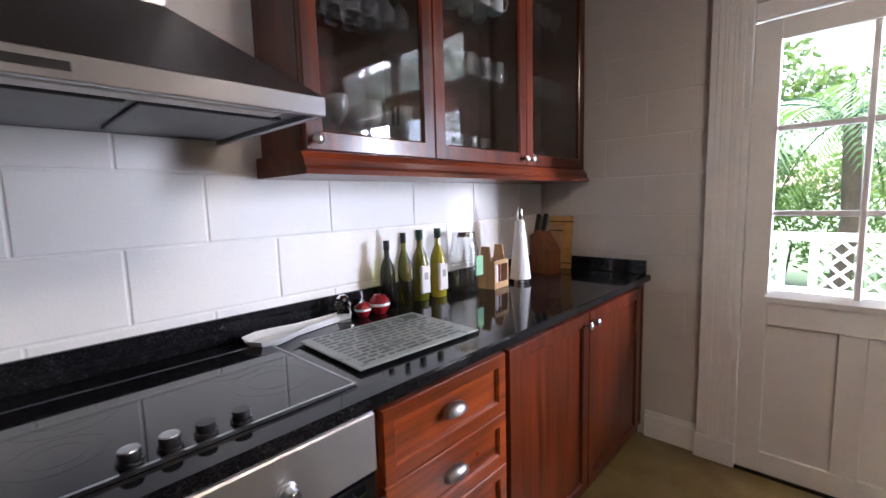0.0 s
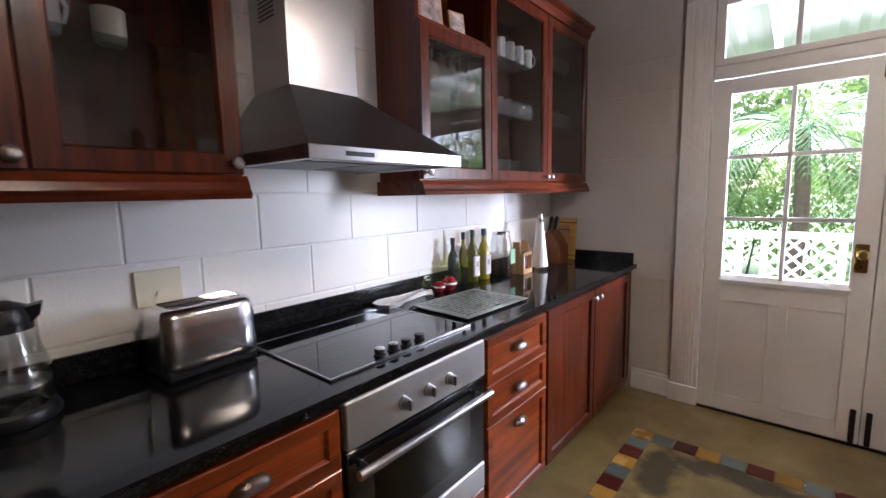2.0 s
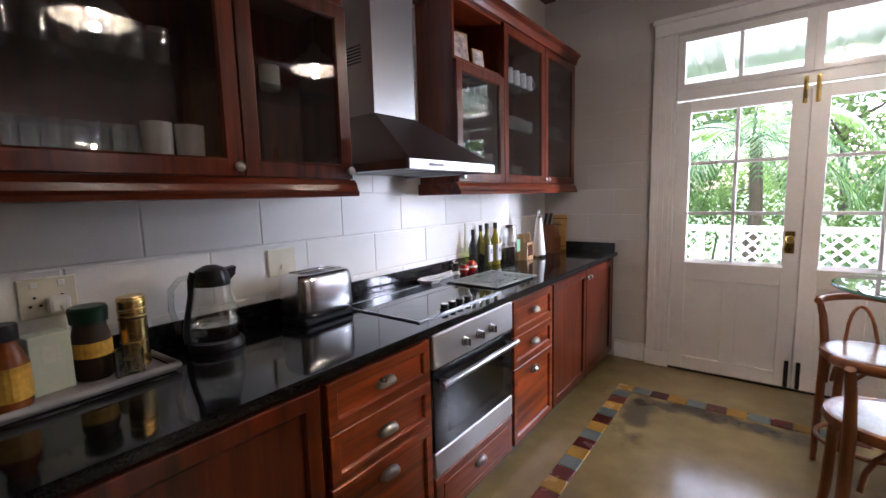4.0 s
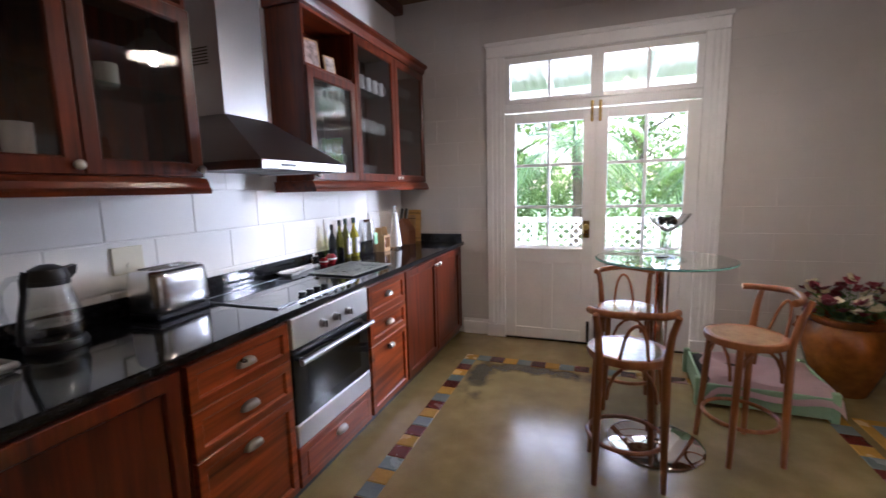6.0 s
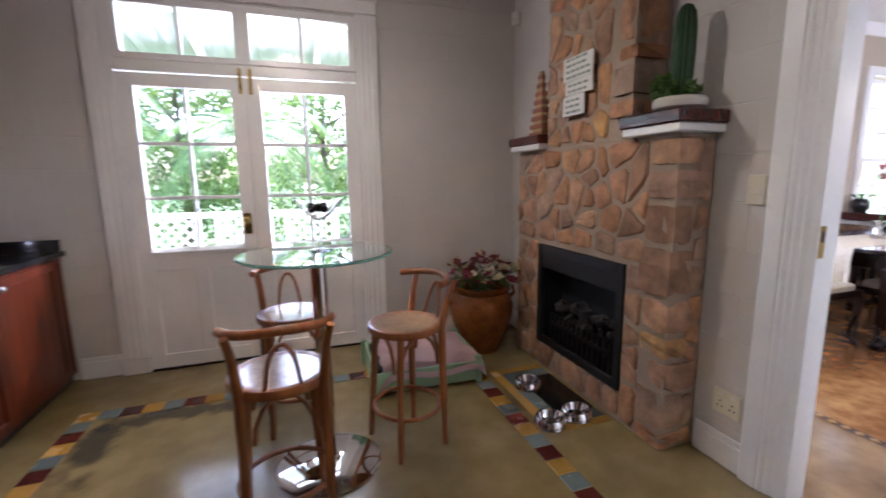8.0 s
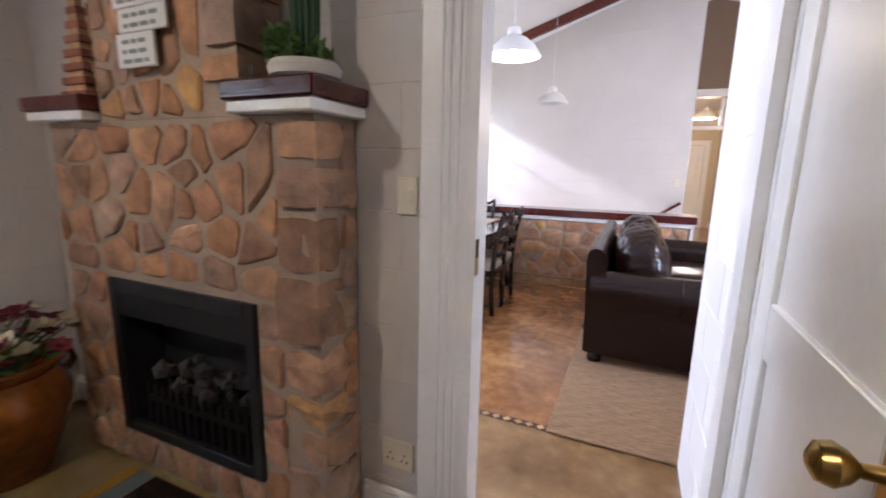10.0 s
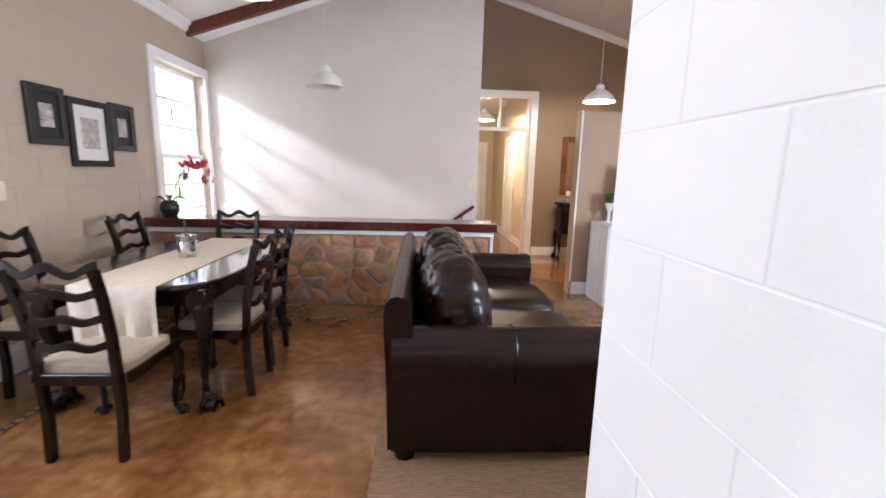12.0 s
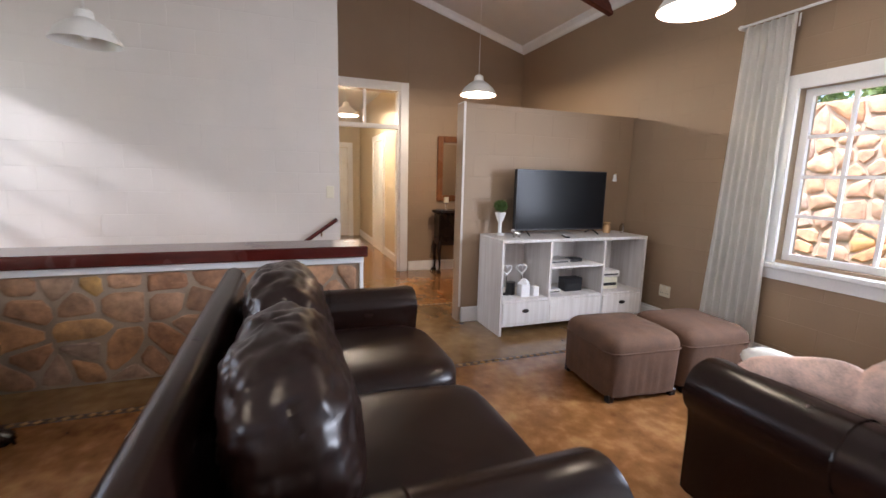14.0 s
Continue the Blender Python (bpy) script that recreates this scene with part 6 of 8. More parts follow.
# pot of flowers, crate, bowls
def flower_pot():
    p = thing("clay_pot", "large amber glazed clay urn with handles", "pot", pose(2.27, 2.14, 0))
    part("urn", lathe(B(), [(0, 0), (0.135, 0), (0.145, 0.02), (0.20, 0.16), (0.245, 0.30), (0.25, 0.37), (0.225, 0.44), (0.205, 0.47), (0.235, 0.50), (0.24, 0.52), (0.215, 0.525), (0.19, 0.49), (0.19, 0.45), (0, 0.44)], 40), AMBER, p, smooth=True)
    for s in (-1, 1):
        part("handle", tube(B(), [(s * 0.215, 0, 0.485), (s * 0.275, 0, 0.48), (s * 0.285, 0, 0.43), (s * 0.245, 0, 0.39)], 0.016, 8), AMBER, p, smooth=True)
    f = thing("flower_bouquet", "burgundy and cream artificial flowers in the urn", "flowers", pose(2.27, 2.14, 0.44))
    r = random.Random(8)
    for i in range(52):
        a, d = r.random() * 6.28, 0.30 * math.sqrt(r.random())
        z = 0.30 - 0.5 * d + r.uniform(-0.04, 0.06)
        e = (d * math.cos(a), d * math.sin(a), z)
        part("stem", tube(B(), [(e[0] * 0.2, e[1] * 0.2, 0.0), (e[0] * 0.5, e[1] * 0.5, z * 0.6), e], 0.003, 5), STEM, f)
        bm = B()
        k = r.randint(5, 8)
        rad = r.uniform(0.030, 0.052)
        for j in range(k):
            b = 2 * math.pi * j / k
            c0 = Vector((0, 0, 0))
            tip = Vector((rad * math.cos(b), rad * math.sin(b), rad * r.uniform(0.2, 0.7)))
            side = Vector((-math.sin(b), math.cos(b), 0)) * rad * 0.5
            v = [bm.verts.new(q) for q in (c0, tip * 0.6 + side, tip, tip * 0.6 - side)]
            bm.faces.new(v)
        lathe(bm, [(0, -0.005), (rad * 0.35, 0.0), (rad * 0.3, rad * 0.4), (0, rad * 0.5)], 8)
        part("blossom", bm, r.choice((PETAL_D, PETAL_D, PETAL_D, PETAL_C, PETAL_C)), f).matrix_basis = pose(*e, r.uniform(-40, 40), r.uniform(-40, 40), 0)
    leaf_cloud("leaves", [(0, 0, 0.12, 0.24, 0.24, 0.12)], 150, 0.03, LEAF_A, 9, f)


flower_pot()


def crate():
    c = thing("pet_crate", "mint green wooden crate used as a pet bed", "crate", pose(1.70, 1.90, 0, 0, 0, -2))
    w, d = 0.345, 0.27
    for s in (-1, 1):
        part("long_side", bx(-w, w, s * d - 0.009, s * d + 0.009, 0.02, 0.15, bevel=0.003), MINT, c)
        part("short_side", bx(s * w - 0.009, s * w + 0.009, -d, d, 0.02, 0.17, bevel=0.003), MINT, c)
        for q in (-1, 1):
            part("corner_post", bx(s * w - 0.03, s * w + 0.012, q * d - 0.03 if q > 0 else q * d - 0.012, q * d + 0.012 if q > 0 else q * d + 0.03, 0, 0.18, bevel=0.004), MINT, c)
    part("floor_board", bx(-w, w, -d, d, 0.025, 0.045), MINT, c)
    m = thing("pet_mattress", "dark cushion inside the crate", "cushion", pose(1.70, 1.90, 0.046, 0, 0, -2))
    part("pad", bx(-0.33, 0.33, -0.25, 0.25, 0, 0.12, bevel=0.04, seg=3), BLACKMATT, m, smooth=True)
    bm = B()
    n = 22
    grid = [[None] * n for _ in range(n)]
    for i in range(n):
        for j in range(n):
            u, v = i / (n - 1) - 0.5, j / (n - 1) - 0.5
            e = max(0, abs(v) - 0.40) + max(0, abs(u) - 0.43)
            z = 0.185 + 0.02 * noise.noise((u * 5, v * 5, 1)) + 0.012 * math.sin(9 * u + 5 * v) - e * 0.9
            grid[i][j] = bm.verts.new((u * 0.70 + 0.03, v * 0.60, z))
    for i in range(n - 1):
        for j in range(n - 1):
            bm.faces.new((grid[i][j], grid[i + 1][j], grid[i + 1][j + 1], grid[i][j + 1]))
    bmesh.ops.solidify(bm, geom=bm.faces[:], thickness=0.008)
    single("blanket", bm, PINK, "soft pink blanket draped over the crate", "blanket", pose(1.70, 1.90, 0, 0, 0, -2), smooth=True)


crate()


def bowl(x, y):
    b = thing("pet_bowl", "shiny steel pet bowl on the hearth tiles", "bowl", pose(x, y, 0.006), "pet bowls")
    part("dish", lathe(B(), [(0, 0.012), (0.05, 0.014), (0.068, 0.05), (0.075, 0.053), (0.082, 0.045), (0.088, 0.004), (0.085, 0), (0.08, 0.004), (0, 0.004)], 28), CHROME, b, smooth=True)


for x, y in ((2.285, 1.43), (2.185, 1.01), (2.365, 1.03)):
    bowl(x, y)


# fireplace
def voronoi_cells(rects, step, seed):
    """Irregular cells filling rectangles (u0, u1, w0, w1): lists of (u, w) corners."""
    r = random.Random(seed)
    out = []
    for u0, u1, w0, w1 in rects:
        nu, nw = max(1, round((u1 - u0) / step)), max(1, round((w1 - w0) / (step * 0.85)))
        seeds = [(u0 + (i + 0.5 + (0.25 if j % 2 else -0.25) * (nu > 1) + r.uniform(-0.42, 0.42)) * (u1 - u0) / nu, w0 + (j + 0.5 + r.uniform(-0.40, 0.40)) * (w1 - w0) / nw) for i in range(nu) for j in range(nw) if nu * nw < 6 or r.random() > 0.24]
        for p in seeds:
            poly = [(u0, w0), (u1, w0), (u1, w1), (u0, w1)]
            for q in seeds:
                if q is p or abs(q[0] - p[0]) > step * 3.5 or abs(q[1] - p[1]) > step * 3.5:
                    continue
                mx, my, dx, dy = (p[0] + q[0]) / 2, (p[1] + q[1]) / 2, q[0] - p[0], q[1] - p[1]
                new_poly = []
                for a, b in zip(poly, poly[1:] + poly[:1]):
                    da, db = (a[0] - mx) * dx + (a[1] - my) * dy, (b[0] - mx) * dx + (b[1] - my) * dy
                    if da <= 0:
                        new_poly.append(a)
                    if da * db < 0:
                        t = da / (da - db)
                        new_poly.append((a[0] + (b[0] - a[0]) * t, a[1] + (b[1] - a[1]) * t))
                poly = new_poly
                if not poly:
                    break
            if len(poly) > 2:
                out.append((p, poly))
    return out


def stones(parent, rects, step, seed, to_world, gap=0.015, proud=0.012, wear=0.009):
    """One stone a cell; to_world(u, w, out) gives the place."""
    r = random.Random(seed + 1)
    for c, poly in voronoi_cells(rects, step, seed):
        cu, cw = sum(p[0] for p in poly) / len(poly), sum(p[1] for p in poly) / len(poly)
        size = max(0.03, math.sqrt(sum((p[0] - cu) ** 2 + (p[1] - cw) ** 2 for p in poly) / len(poly)))
        k = max(0.3, 1 - gap / size)
        # corners cut once, then worn uneven
        ring = []
        for a, b in zip(poly, poly[1:] + poly[:1]):
            ring += [(a[0] * 0.82 + b[0] * 0.18, a[1] * 0.82 + b[1] * 0.18), (a[0] * 0.18 + b[0] * 0.82, a[1] * 0.18 + b[1] * 0.82)]
        n = len(ring)
        ring = [(p[0] + r.uniform(-wear, wear), p[1] + r.uniform(-wear, wear)) for p in ring]
        out = proud * r.uniform(0.7, 1.3)
        bm = B()
        rows = []
        for kk, d in ((k, -0.01), (k * 0.96, out * 0.5), (k * 0.80, out)):
            rows.append([bm.verts.new(to_world(cu + (p[0] - cu) * kk, cw + (p[1] - cw) * kk, d + (r.uniform(-0.003, 0.003) if d > 0 else 0))) for p in ring])
        for a, b in zip(rows, rows[1:]):
            for i in range(n):
                bm.faces.new((a[i], a[(i + 1) % n], b[(i + 1) % n], b[i]))
        mid = bm.verts.new(to_world(cu, cw, out * r.uniform(1.0, 1.35)))
        for i in range(n):
            bm.faces.new((rows[-1][i], rows[-1][(i + 1) % n], mid))
        part("stone", bm, STONE, parent, smooth=r.random() < 0.6)


def quoins(parent, x, y, z0, z1, seed, deep):
    """Rough corner stones laid one over another, proud of both faces at the corner (x, y)."""
    r = random.Random(seed)
    z, i = z0, 0
    while z < z1 - 0.05:
        h = min(r.uniform(0.09, 0.25), z1 - z)
        w, d = (r.uniform(0.13, 0.20), r.uniform(0.09, 0.14)) if r.random() < 0.5 else (r.uniform(0.10, 0.16), deep)
        bm = B()
        bmesh.ops.create_cube(bm, size=1.0)
        bmesh.ops.subdivide_edges(bm, edges=bm.edges[:], cuts=2, use_grid_fill=True)
        ox, oy = r.uniform(0.010, 0.030), r.uniform(0.010, 0.028)
        for v in bm.verts:
            c = v.co * 2
            k = 1 - 0.16 * max(0.0, c.length - 1.0)
            q = noise.noise(c * 1.3 + Vector((seed + i * 3.7, z * 9, 1))) * 0.022
            c = c * k
            v.co = Vector((x - ox + (c.x + 1) / 2 * (d + ox) + q, y - oy + (c.y + 1) / 2 * (w + oy) + q, z + 0.012 + (c.z + 1) / 2 * (h - 0.024) + q * 0.5))
        part("stone", bm, STONE, parent, smooth=r.random() < 0.5)
        z += h
        i += 1


FPX, FY0, FY1, FZ = 2.56, 0.645, 2.075, 1.515
CY0, CY1 = 0.945, 1.70
FB = (0.925, 1.765, 0.175, 0.878)


def fireplace():
    f = tagged(new("fireplace"), "corner fireplace of rust sandstone with tall chimney breast", "fireplace", kind="structure")
    part("core", boxes((FPX, KX1 - 0.002, FY0, FB[0], 0, FZ), (FPX, KX1 - 0.002, FB[1], FY1, 0, FZ), (FPX, KX1 - 0.002, FB[0], FB[1], 0, FB[2]), (FPX, KX1 - 0.002, FB[0], FB[1], FB[3], FZ), (FPX, KX1 - 0.002, CY0, CY1, FZ + 0.001, CEIL_K)), MORTAR, f)
    face = lambda u, w, d: (FPX - d, u, w)
    stones(f, [(FY0 + 0.155, FB[0], 0.0, FB[3] + 0.02)], 0.115, 21, face)
    quoins(f, FPX, FY0, 0.0, FZ - 0.005, 31, 0.19)
    quoins(f, FPX, CY0, FZ + 0.10, CEIL_K, 32, 0.19)
    stones(f, [(FB[1], FY1, 0.0, FB[3] + 0.02), (FB[0], FB[1], 0.0, FB[2]), (FY0 + 0.155, FY1, FB[3] + 0.02, FZ - 0.005)], 0.138, 22, face)
    stones(f, [(CY0 + 0.155, CY1, FZ, CEIL_K)], 0.13, 23, face)
    side = lambda u, w, d: (u, FY0 - d, w)
    stones(f, [(FPX + 0.11, KX1 - 0.01, 0.0, FZ - 0.005)], 0.13, 24, side)
    stones(f, [(FPX + 0.11, KX1 - 0.01, FZ + 0.10, CEIL_K)], 0.14, 25, lambda u, w, d: (u, CY0 - d, w))
    stones(f, [(FPX - 0.015, KX1 - 0.01, FZ + 0.10, CEIL_K)], 0.2, 26, lambda u, w, d: (u, CY1 + d, w))
    for a, b in ((0.585, 0.95), (1.70, 2.12)):
        m = part("mantel_shelf", bx(2.485, KX1 - 0.002, a, b, 1.555, 1.612, bevel=0.006), REDCAP, f, "dark red lacquered mantel shelf")
        part("mantel_mould", bx(2.497, KX1 - 0.002, a + 0.012, b - 0.012, 1.517, 1.5545, bevel=0.005), WHITE, m, "white moulding under the shelf")
    g = thing("gas_fire", "black built-in gas fire with ceramic coals", "fire", pose(FPX, (FB[0] + FB[1]) / 2, FB[2]))
    w, h = (FB[1] - FB[0]) / 2, FB[3] - FB[2]
    for a, b, za, zb in ((-w, -w + 0.05, 0, h), (w - 0.05, w, 0, h), (-w + 0.05, w - 0.05, h - 0.06, h), (-w + 0.05, w - 0.05, 0, 0.05)):
        part("surround_bar", bx(-0.018, 0.01, a, b, za, zb, bevel=0.003), BLACK, g)
    part("firebox", boxes((0.18, 0.20, -w, w, 0, h), (0.01, 0.18, -w + 0.002, -w + 0.02, 0, h), (0.01, 0.18, w - 0.02, w - 0.002, 0, h), (0.01, 0.18, -w + 0.02, w - 0.02, 0, 0.02), (0.01, 0.18, -w + 0.02, w - 0.02, h - 0.02, h)), BLACKMATT, g)
    part("canopy", prism(B(), [(-0.014, h - 0.06), (0.10, h - 0.06), (-0.012, h - 0.16)], 'y', -w + 0.05, w - 0.05), BLACK, g)
    r = random.Random(4)
    for i in range(34):
        s = r.uniform(0.025, 0.05)
        bm = B()
        bmesh.ops.create_icosphere(bm, subdivisions=1, radius=s)
        for v in bm.verts:
            v.co *= r.uniform(0.75, 1.2)
        part("coal", bm, COAL, g).matrix_basis = pose(r.uniform(0.06, 0.15), r.uniform(-0.26, 0.26), 0.19 + r.uniform(0, 0.11))
    part("grate", boxes((0.03, 0.17, -0.3, 0.3, 0.14, 0.165), *[(0.03, 0.045, -0.3 + 0.05 * i, -0.285 + 0.05 * i, 0.02, 0.22) for i in range(13)]), DARKIRON, g)


fireplace()


def plaque():
    p = thing("wall_plaque", "white lettered plaque hung on the chimney stones", "plaque", pose(FPX - 0.036, 1.34, 1.86, 0, 0, -90))
    for i, (dx, z0, z1, w) in enumerate(((0.0, 0.02, 0.15, 0.27), (0.015, -0.06, 0.018, 0.25), (-0.03, -0.175, -0.062, 0.20))):
        b = part("board", bx(dx - w / 2, dx + w / 2, -0.012, 0.0, z0, z1, bevel=0.002), PAPER, p)
        bm = B()
        r = random.Random(i)
        for k in range(int((z1 - z0) / 0.032)):
            x = dx - w / 2 + 0.03
            while x < dx + w / 2 - 0.05:
                ww = r.uniform(0.02, 0.05)
                box(bm, x, x + ww, -0.0126, -0.0121, z0 + 0.014 + 0.032 * k, z0 + 0.028 + 0.032 * k)
                x += ww + 0.01
        tagged(part("lettering", bm, mat("faded_print", (0.22, 0.25, 0.22), 0.7), b), kind="stuff")


plaque()


def mantel_things():
    c = thing("cactus_planter", "white bowl planter with tall cactus and succulents", "planter", pose(2.635, 0.735, 1.613))
    part("bowl", lathe(B(), [(0, 0), (0.075, 0), (0.11, 0.02), (0.115, 0.045), (0.105, 0.062), (0.095, 0.055), (0, 0.05)], 32), PORCELAIN, c, smooth=True)
    part("soil", lathe(B(), [(0, 0.054), (0.094, 0.054), (0, 0.06)], 20), COAL, c)
    bm = B()
    n = 15
    rings = []
    for z, r0 in [(0.05, 0.030), (0.09, 0.038), (0.16, 0.045), (0.26, 0.048), (0.36, 0.047), (0.42, 0.040), (0.45, 0.024), (0.46, 0.006)]:
        rings.append([bm.verts.new((r0 * (1 if k % 2 else 0.80) * math.cos(math.pi * k / n), r0 * (1 if k % 2 else 0.80) * math.sin(math.pi * k / n), z)) for k in range(2 * n)])
    for a, b in zip(rings, rings[1:]):
        for k in range(2 * n):
            bm.faces.new((a[k], a[(k + 1) % (2 * n)], b[(k + 1) % (2 * n)], b[k]))
    bm.faces.new(rings[-1])
    part("cactus", bm, CACTUS, c).matrix_basis = pose(0.0, -0.005, 0)
    leaf_cloud("succulent", [(-0.02, 0.075, 0.115, 0.06, 0.055, 0.07), (-0.03, 0.03, 0.095, 0.06, 0.06, 0.05), (0.0, -0.06, 0.09, 0.05, 0.04, 0.035)], 520, 0.022, LEAF_B, 12, c)
    sg = thing("shot_glass", "small clear glass on the mantel shelf", "glass", pose(2.56, 0.90, 1.613))
    tumbler(sg, "tumbler", 0, 0, 0, 0.018, 0.06, CLEARGLASS)
    t = thing("wooden_ornament", "stepped terracotta and wood tower ornament", "ornament", pose(2.62, 1.90, 1.613))
    for i in range(8):
        w = 0.10 - 0.010 * i
        part("tier", bx(-w * 0.5, w * 0.5, -w, w * 0.8, 0.055 * i, 0.055 * i + 0.03, bevel=0.003), TERRACOTTA, t)
        part("riser", bx(-w * 0.35, w * 0.35, -w * 0.7, w * 0.5, 0.055 * i + 0.03, 0.055 * i + 0.055), PALEWOOD, t)


mantel_things()
al = thing("alarm_sensor", "small white alarm sensor in the corner", "sensor", pose(2.74, 2.50, 2.60, 0, 0, -45))
part("case", bx(-0.03, 0.03, -0.03, 0.015, -0.05, 0.05, bevel=0.006), WHITEPL, al)
part("lens", bx(-0.018, 0.018, -0.034, -0.0301, -0.03, 0.0, bevel=0.002), CREAM, al)


def pendant(name_label, x, y, z, ceil, lit, r=0.20, watts=0):
    p = thing("pendant_lamp", name_label, "lamp", pose(x, y, z), "pendant lamps")
    prof = [(r, 0), (r * 0.97, 0.02), (r * 0.80, 0.075), (r * 0.5, 0.125), (r * 0.27, 0.15), (r * 0.24, 0.20), (r * 0.12, 0.215), (0.012, 0.218)]
    bm = lathe(B(), prof + [(0.012, 0.212), (r * 0.10, 0.21), (r * 0.22, 0.195), (r * 0.25, 0.147), (r * 0.47, 0.121), (r * 0.77, 0.071), (r * 0.95, 0.018), (r * 0.985, 0)], 40)
    part("shade", bm, LAMPWHITE, p, "white enamel bell shade", smooth=True)
    part("cord", rod(B(), (0, 0, 0.218), (0, 0, ceil - z), 0.003, seg=6), WHITEPL, p)
    part("rose", lathe(B(), [(0, ceil - z - 0.035), (0.03, ceil - z - 0.03), (0.045, ceil - z), (0, ceil - z)], 16), WHITEPL, p)
    part("bulb", lathe(B(), [(0, 0.02), (0.02, 0.03), (0.03, 0.055), (0.026, 0.085), (0.014, 0.115), (0, 0.117)], 16), BULB if lit else CERAMIC, p, "glowing bulb" if lit else "unlit bulb", smooth=True)
    if watts:
        bulb_light("bulb_glow", (x, y, z - 0.035), watts)


pendant("white bell pendant lamp lit over the glass table", 0.95, 1.28, 2.50, CEIL_K, True, watts=1.9)
pendant("white bell pendant lamp lit over the kitchen floor", 0.95, -0.25, 2.46, CEIL_K, True, watts=0.55)


# ---- living and dining room ----
pendant("white bell pendant lamp lit over the dining floor", 4.87, 0.68, 2.20, roof(0.68), True, watts=1.5)
pendant("white bell pendant lamp hanging unlit by the stairwell", 7.45, 0.84, 2.22, roof(0.84), False)
pendant("white bell pendant lamp lit behind the partition", 8.40, -2.43, 2.33, roof(-2.43), True, watts=9)
pendant("white bell pendant lamp lit over the sitting area", 5.82, -2.61, 2.39, roof(-2.61), True, watts=2)
pendant("white bell pendant lamp lit in the hall", 11.2, -1.34, 2.38, 2.9, True, watts=10)


def half_wall():
    w = tagged(new("wall_half"), "low stone-faced wall with a red board cap before the stairwell", "wall", kind="structure")
    part("core", bx(7.075, 7.30, -0.875, LY1 - 0.003, 0, 0.795), MORTAR, w)
    part("cap_mould", bx(7.035, 7.335, -0.905, LY1 - 0.003, 0.745, 0.797, bevel=0.004), WHITE, w, "white moulding under the cap")
    part("cap", bx(6.985, 7.37, -0.93, LY1 - 0.003, 0.798, 0.882, bevel=0.008), REDCAP, w, "dark red lacquered board cap")
    part("end_post", bx(7.055, 7.32, -0.905, -0.876, 0, 0.744, bevel=0.004), WHITE, w)
    stones(w, [(-0.865, LY1 - 0.03, 0.0, 0.742)], 0.185, 41, lambda u, z, d: (7.075 - d, u, z), gap=0.017, proud=0.013)


half_wall()
hr = thing("handrail", "dark red stair handrail fixed to the wall", "handrail", pose(0, 0, 0))
part("rail", tube(B(), [(WX - 0.06, 0.9, -0.30), (WX - 0.06, -0.86, 0.95)], 0.022, 10), REDCAP, hr, smooth=True)
for y, z in ((0.3, 0.126), (-0.7, 0.836)):
    part("bracket", tube(B(), [(WX - 0.003, y, z - 0.06), (WX - 0.05, y, z - 0.06), (WX - 0.06, y, z - 0.02)], 0.008, 6), BRASS, hr)


def blob(bm, c, s, e=0.55, n=18, m=24, wob=0.0, freq=3.0, seed=0.0, m3=None):
    """Superellipsoid with wrinkles: a stuffed cushion."""
    def sp(v, p):
        return math.copysign(abs(v) ** p, v)
    rings = []
    for i in range(1, n):
        a = -math.pi / 2 + math.pi * i / n
        row = []
        for k in range(m):
            b = 2 * math.pi * k / m
            p = Vector((sp(math.cos(a), e) * sp(math.cos(b), e) * s[0], sp(math.cos(a), e) * sp(math.sin(b), e) * s[1], sp(math.sin(a), e * 1.3) * s[2]))
            if wob:
                q = p * freq + Vector((seed, seed * 0.7, 0))
                f = noise.noise(q) + 0.5 * noise.noise(q * 2.3)
                g = abs(noise.noise(Vector((q.x * 0.6, q.y * 0.6, q.z * 2.6))))
                p += p.normalized() * wob * (f - 1.2 * (0.4 - min(0.4, g)))
            if m3 is not None:
                p = m3 @ p
            row.append(bm.verts.new(p + Vector(c)))
        rings.append(row)
    for p, q in zip(rings, rings[1:]):
        for k in range(m):
            bm.faces.new((p[k], p[(k + 1) % m], q[(k + 1) % m], q[k]))
    for ring, turn in ((rings[0], -1), (rings[-1], 1)):
        mid = bm.verts.new(sum((v.co for v in ring), Vector()) / m)
        for k in range(m):
            bm.faces.new((ring[k], ring[(k + 1) % m], mid)[::turn])
    return bm


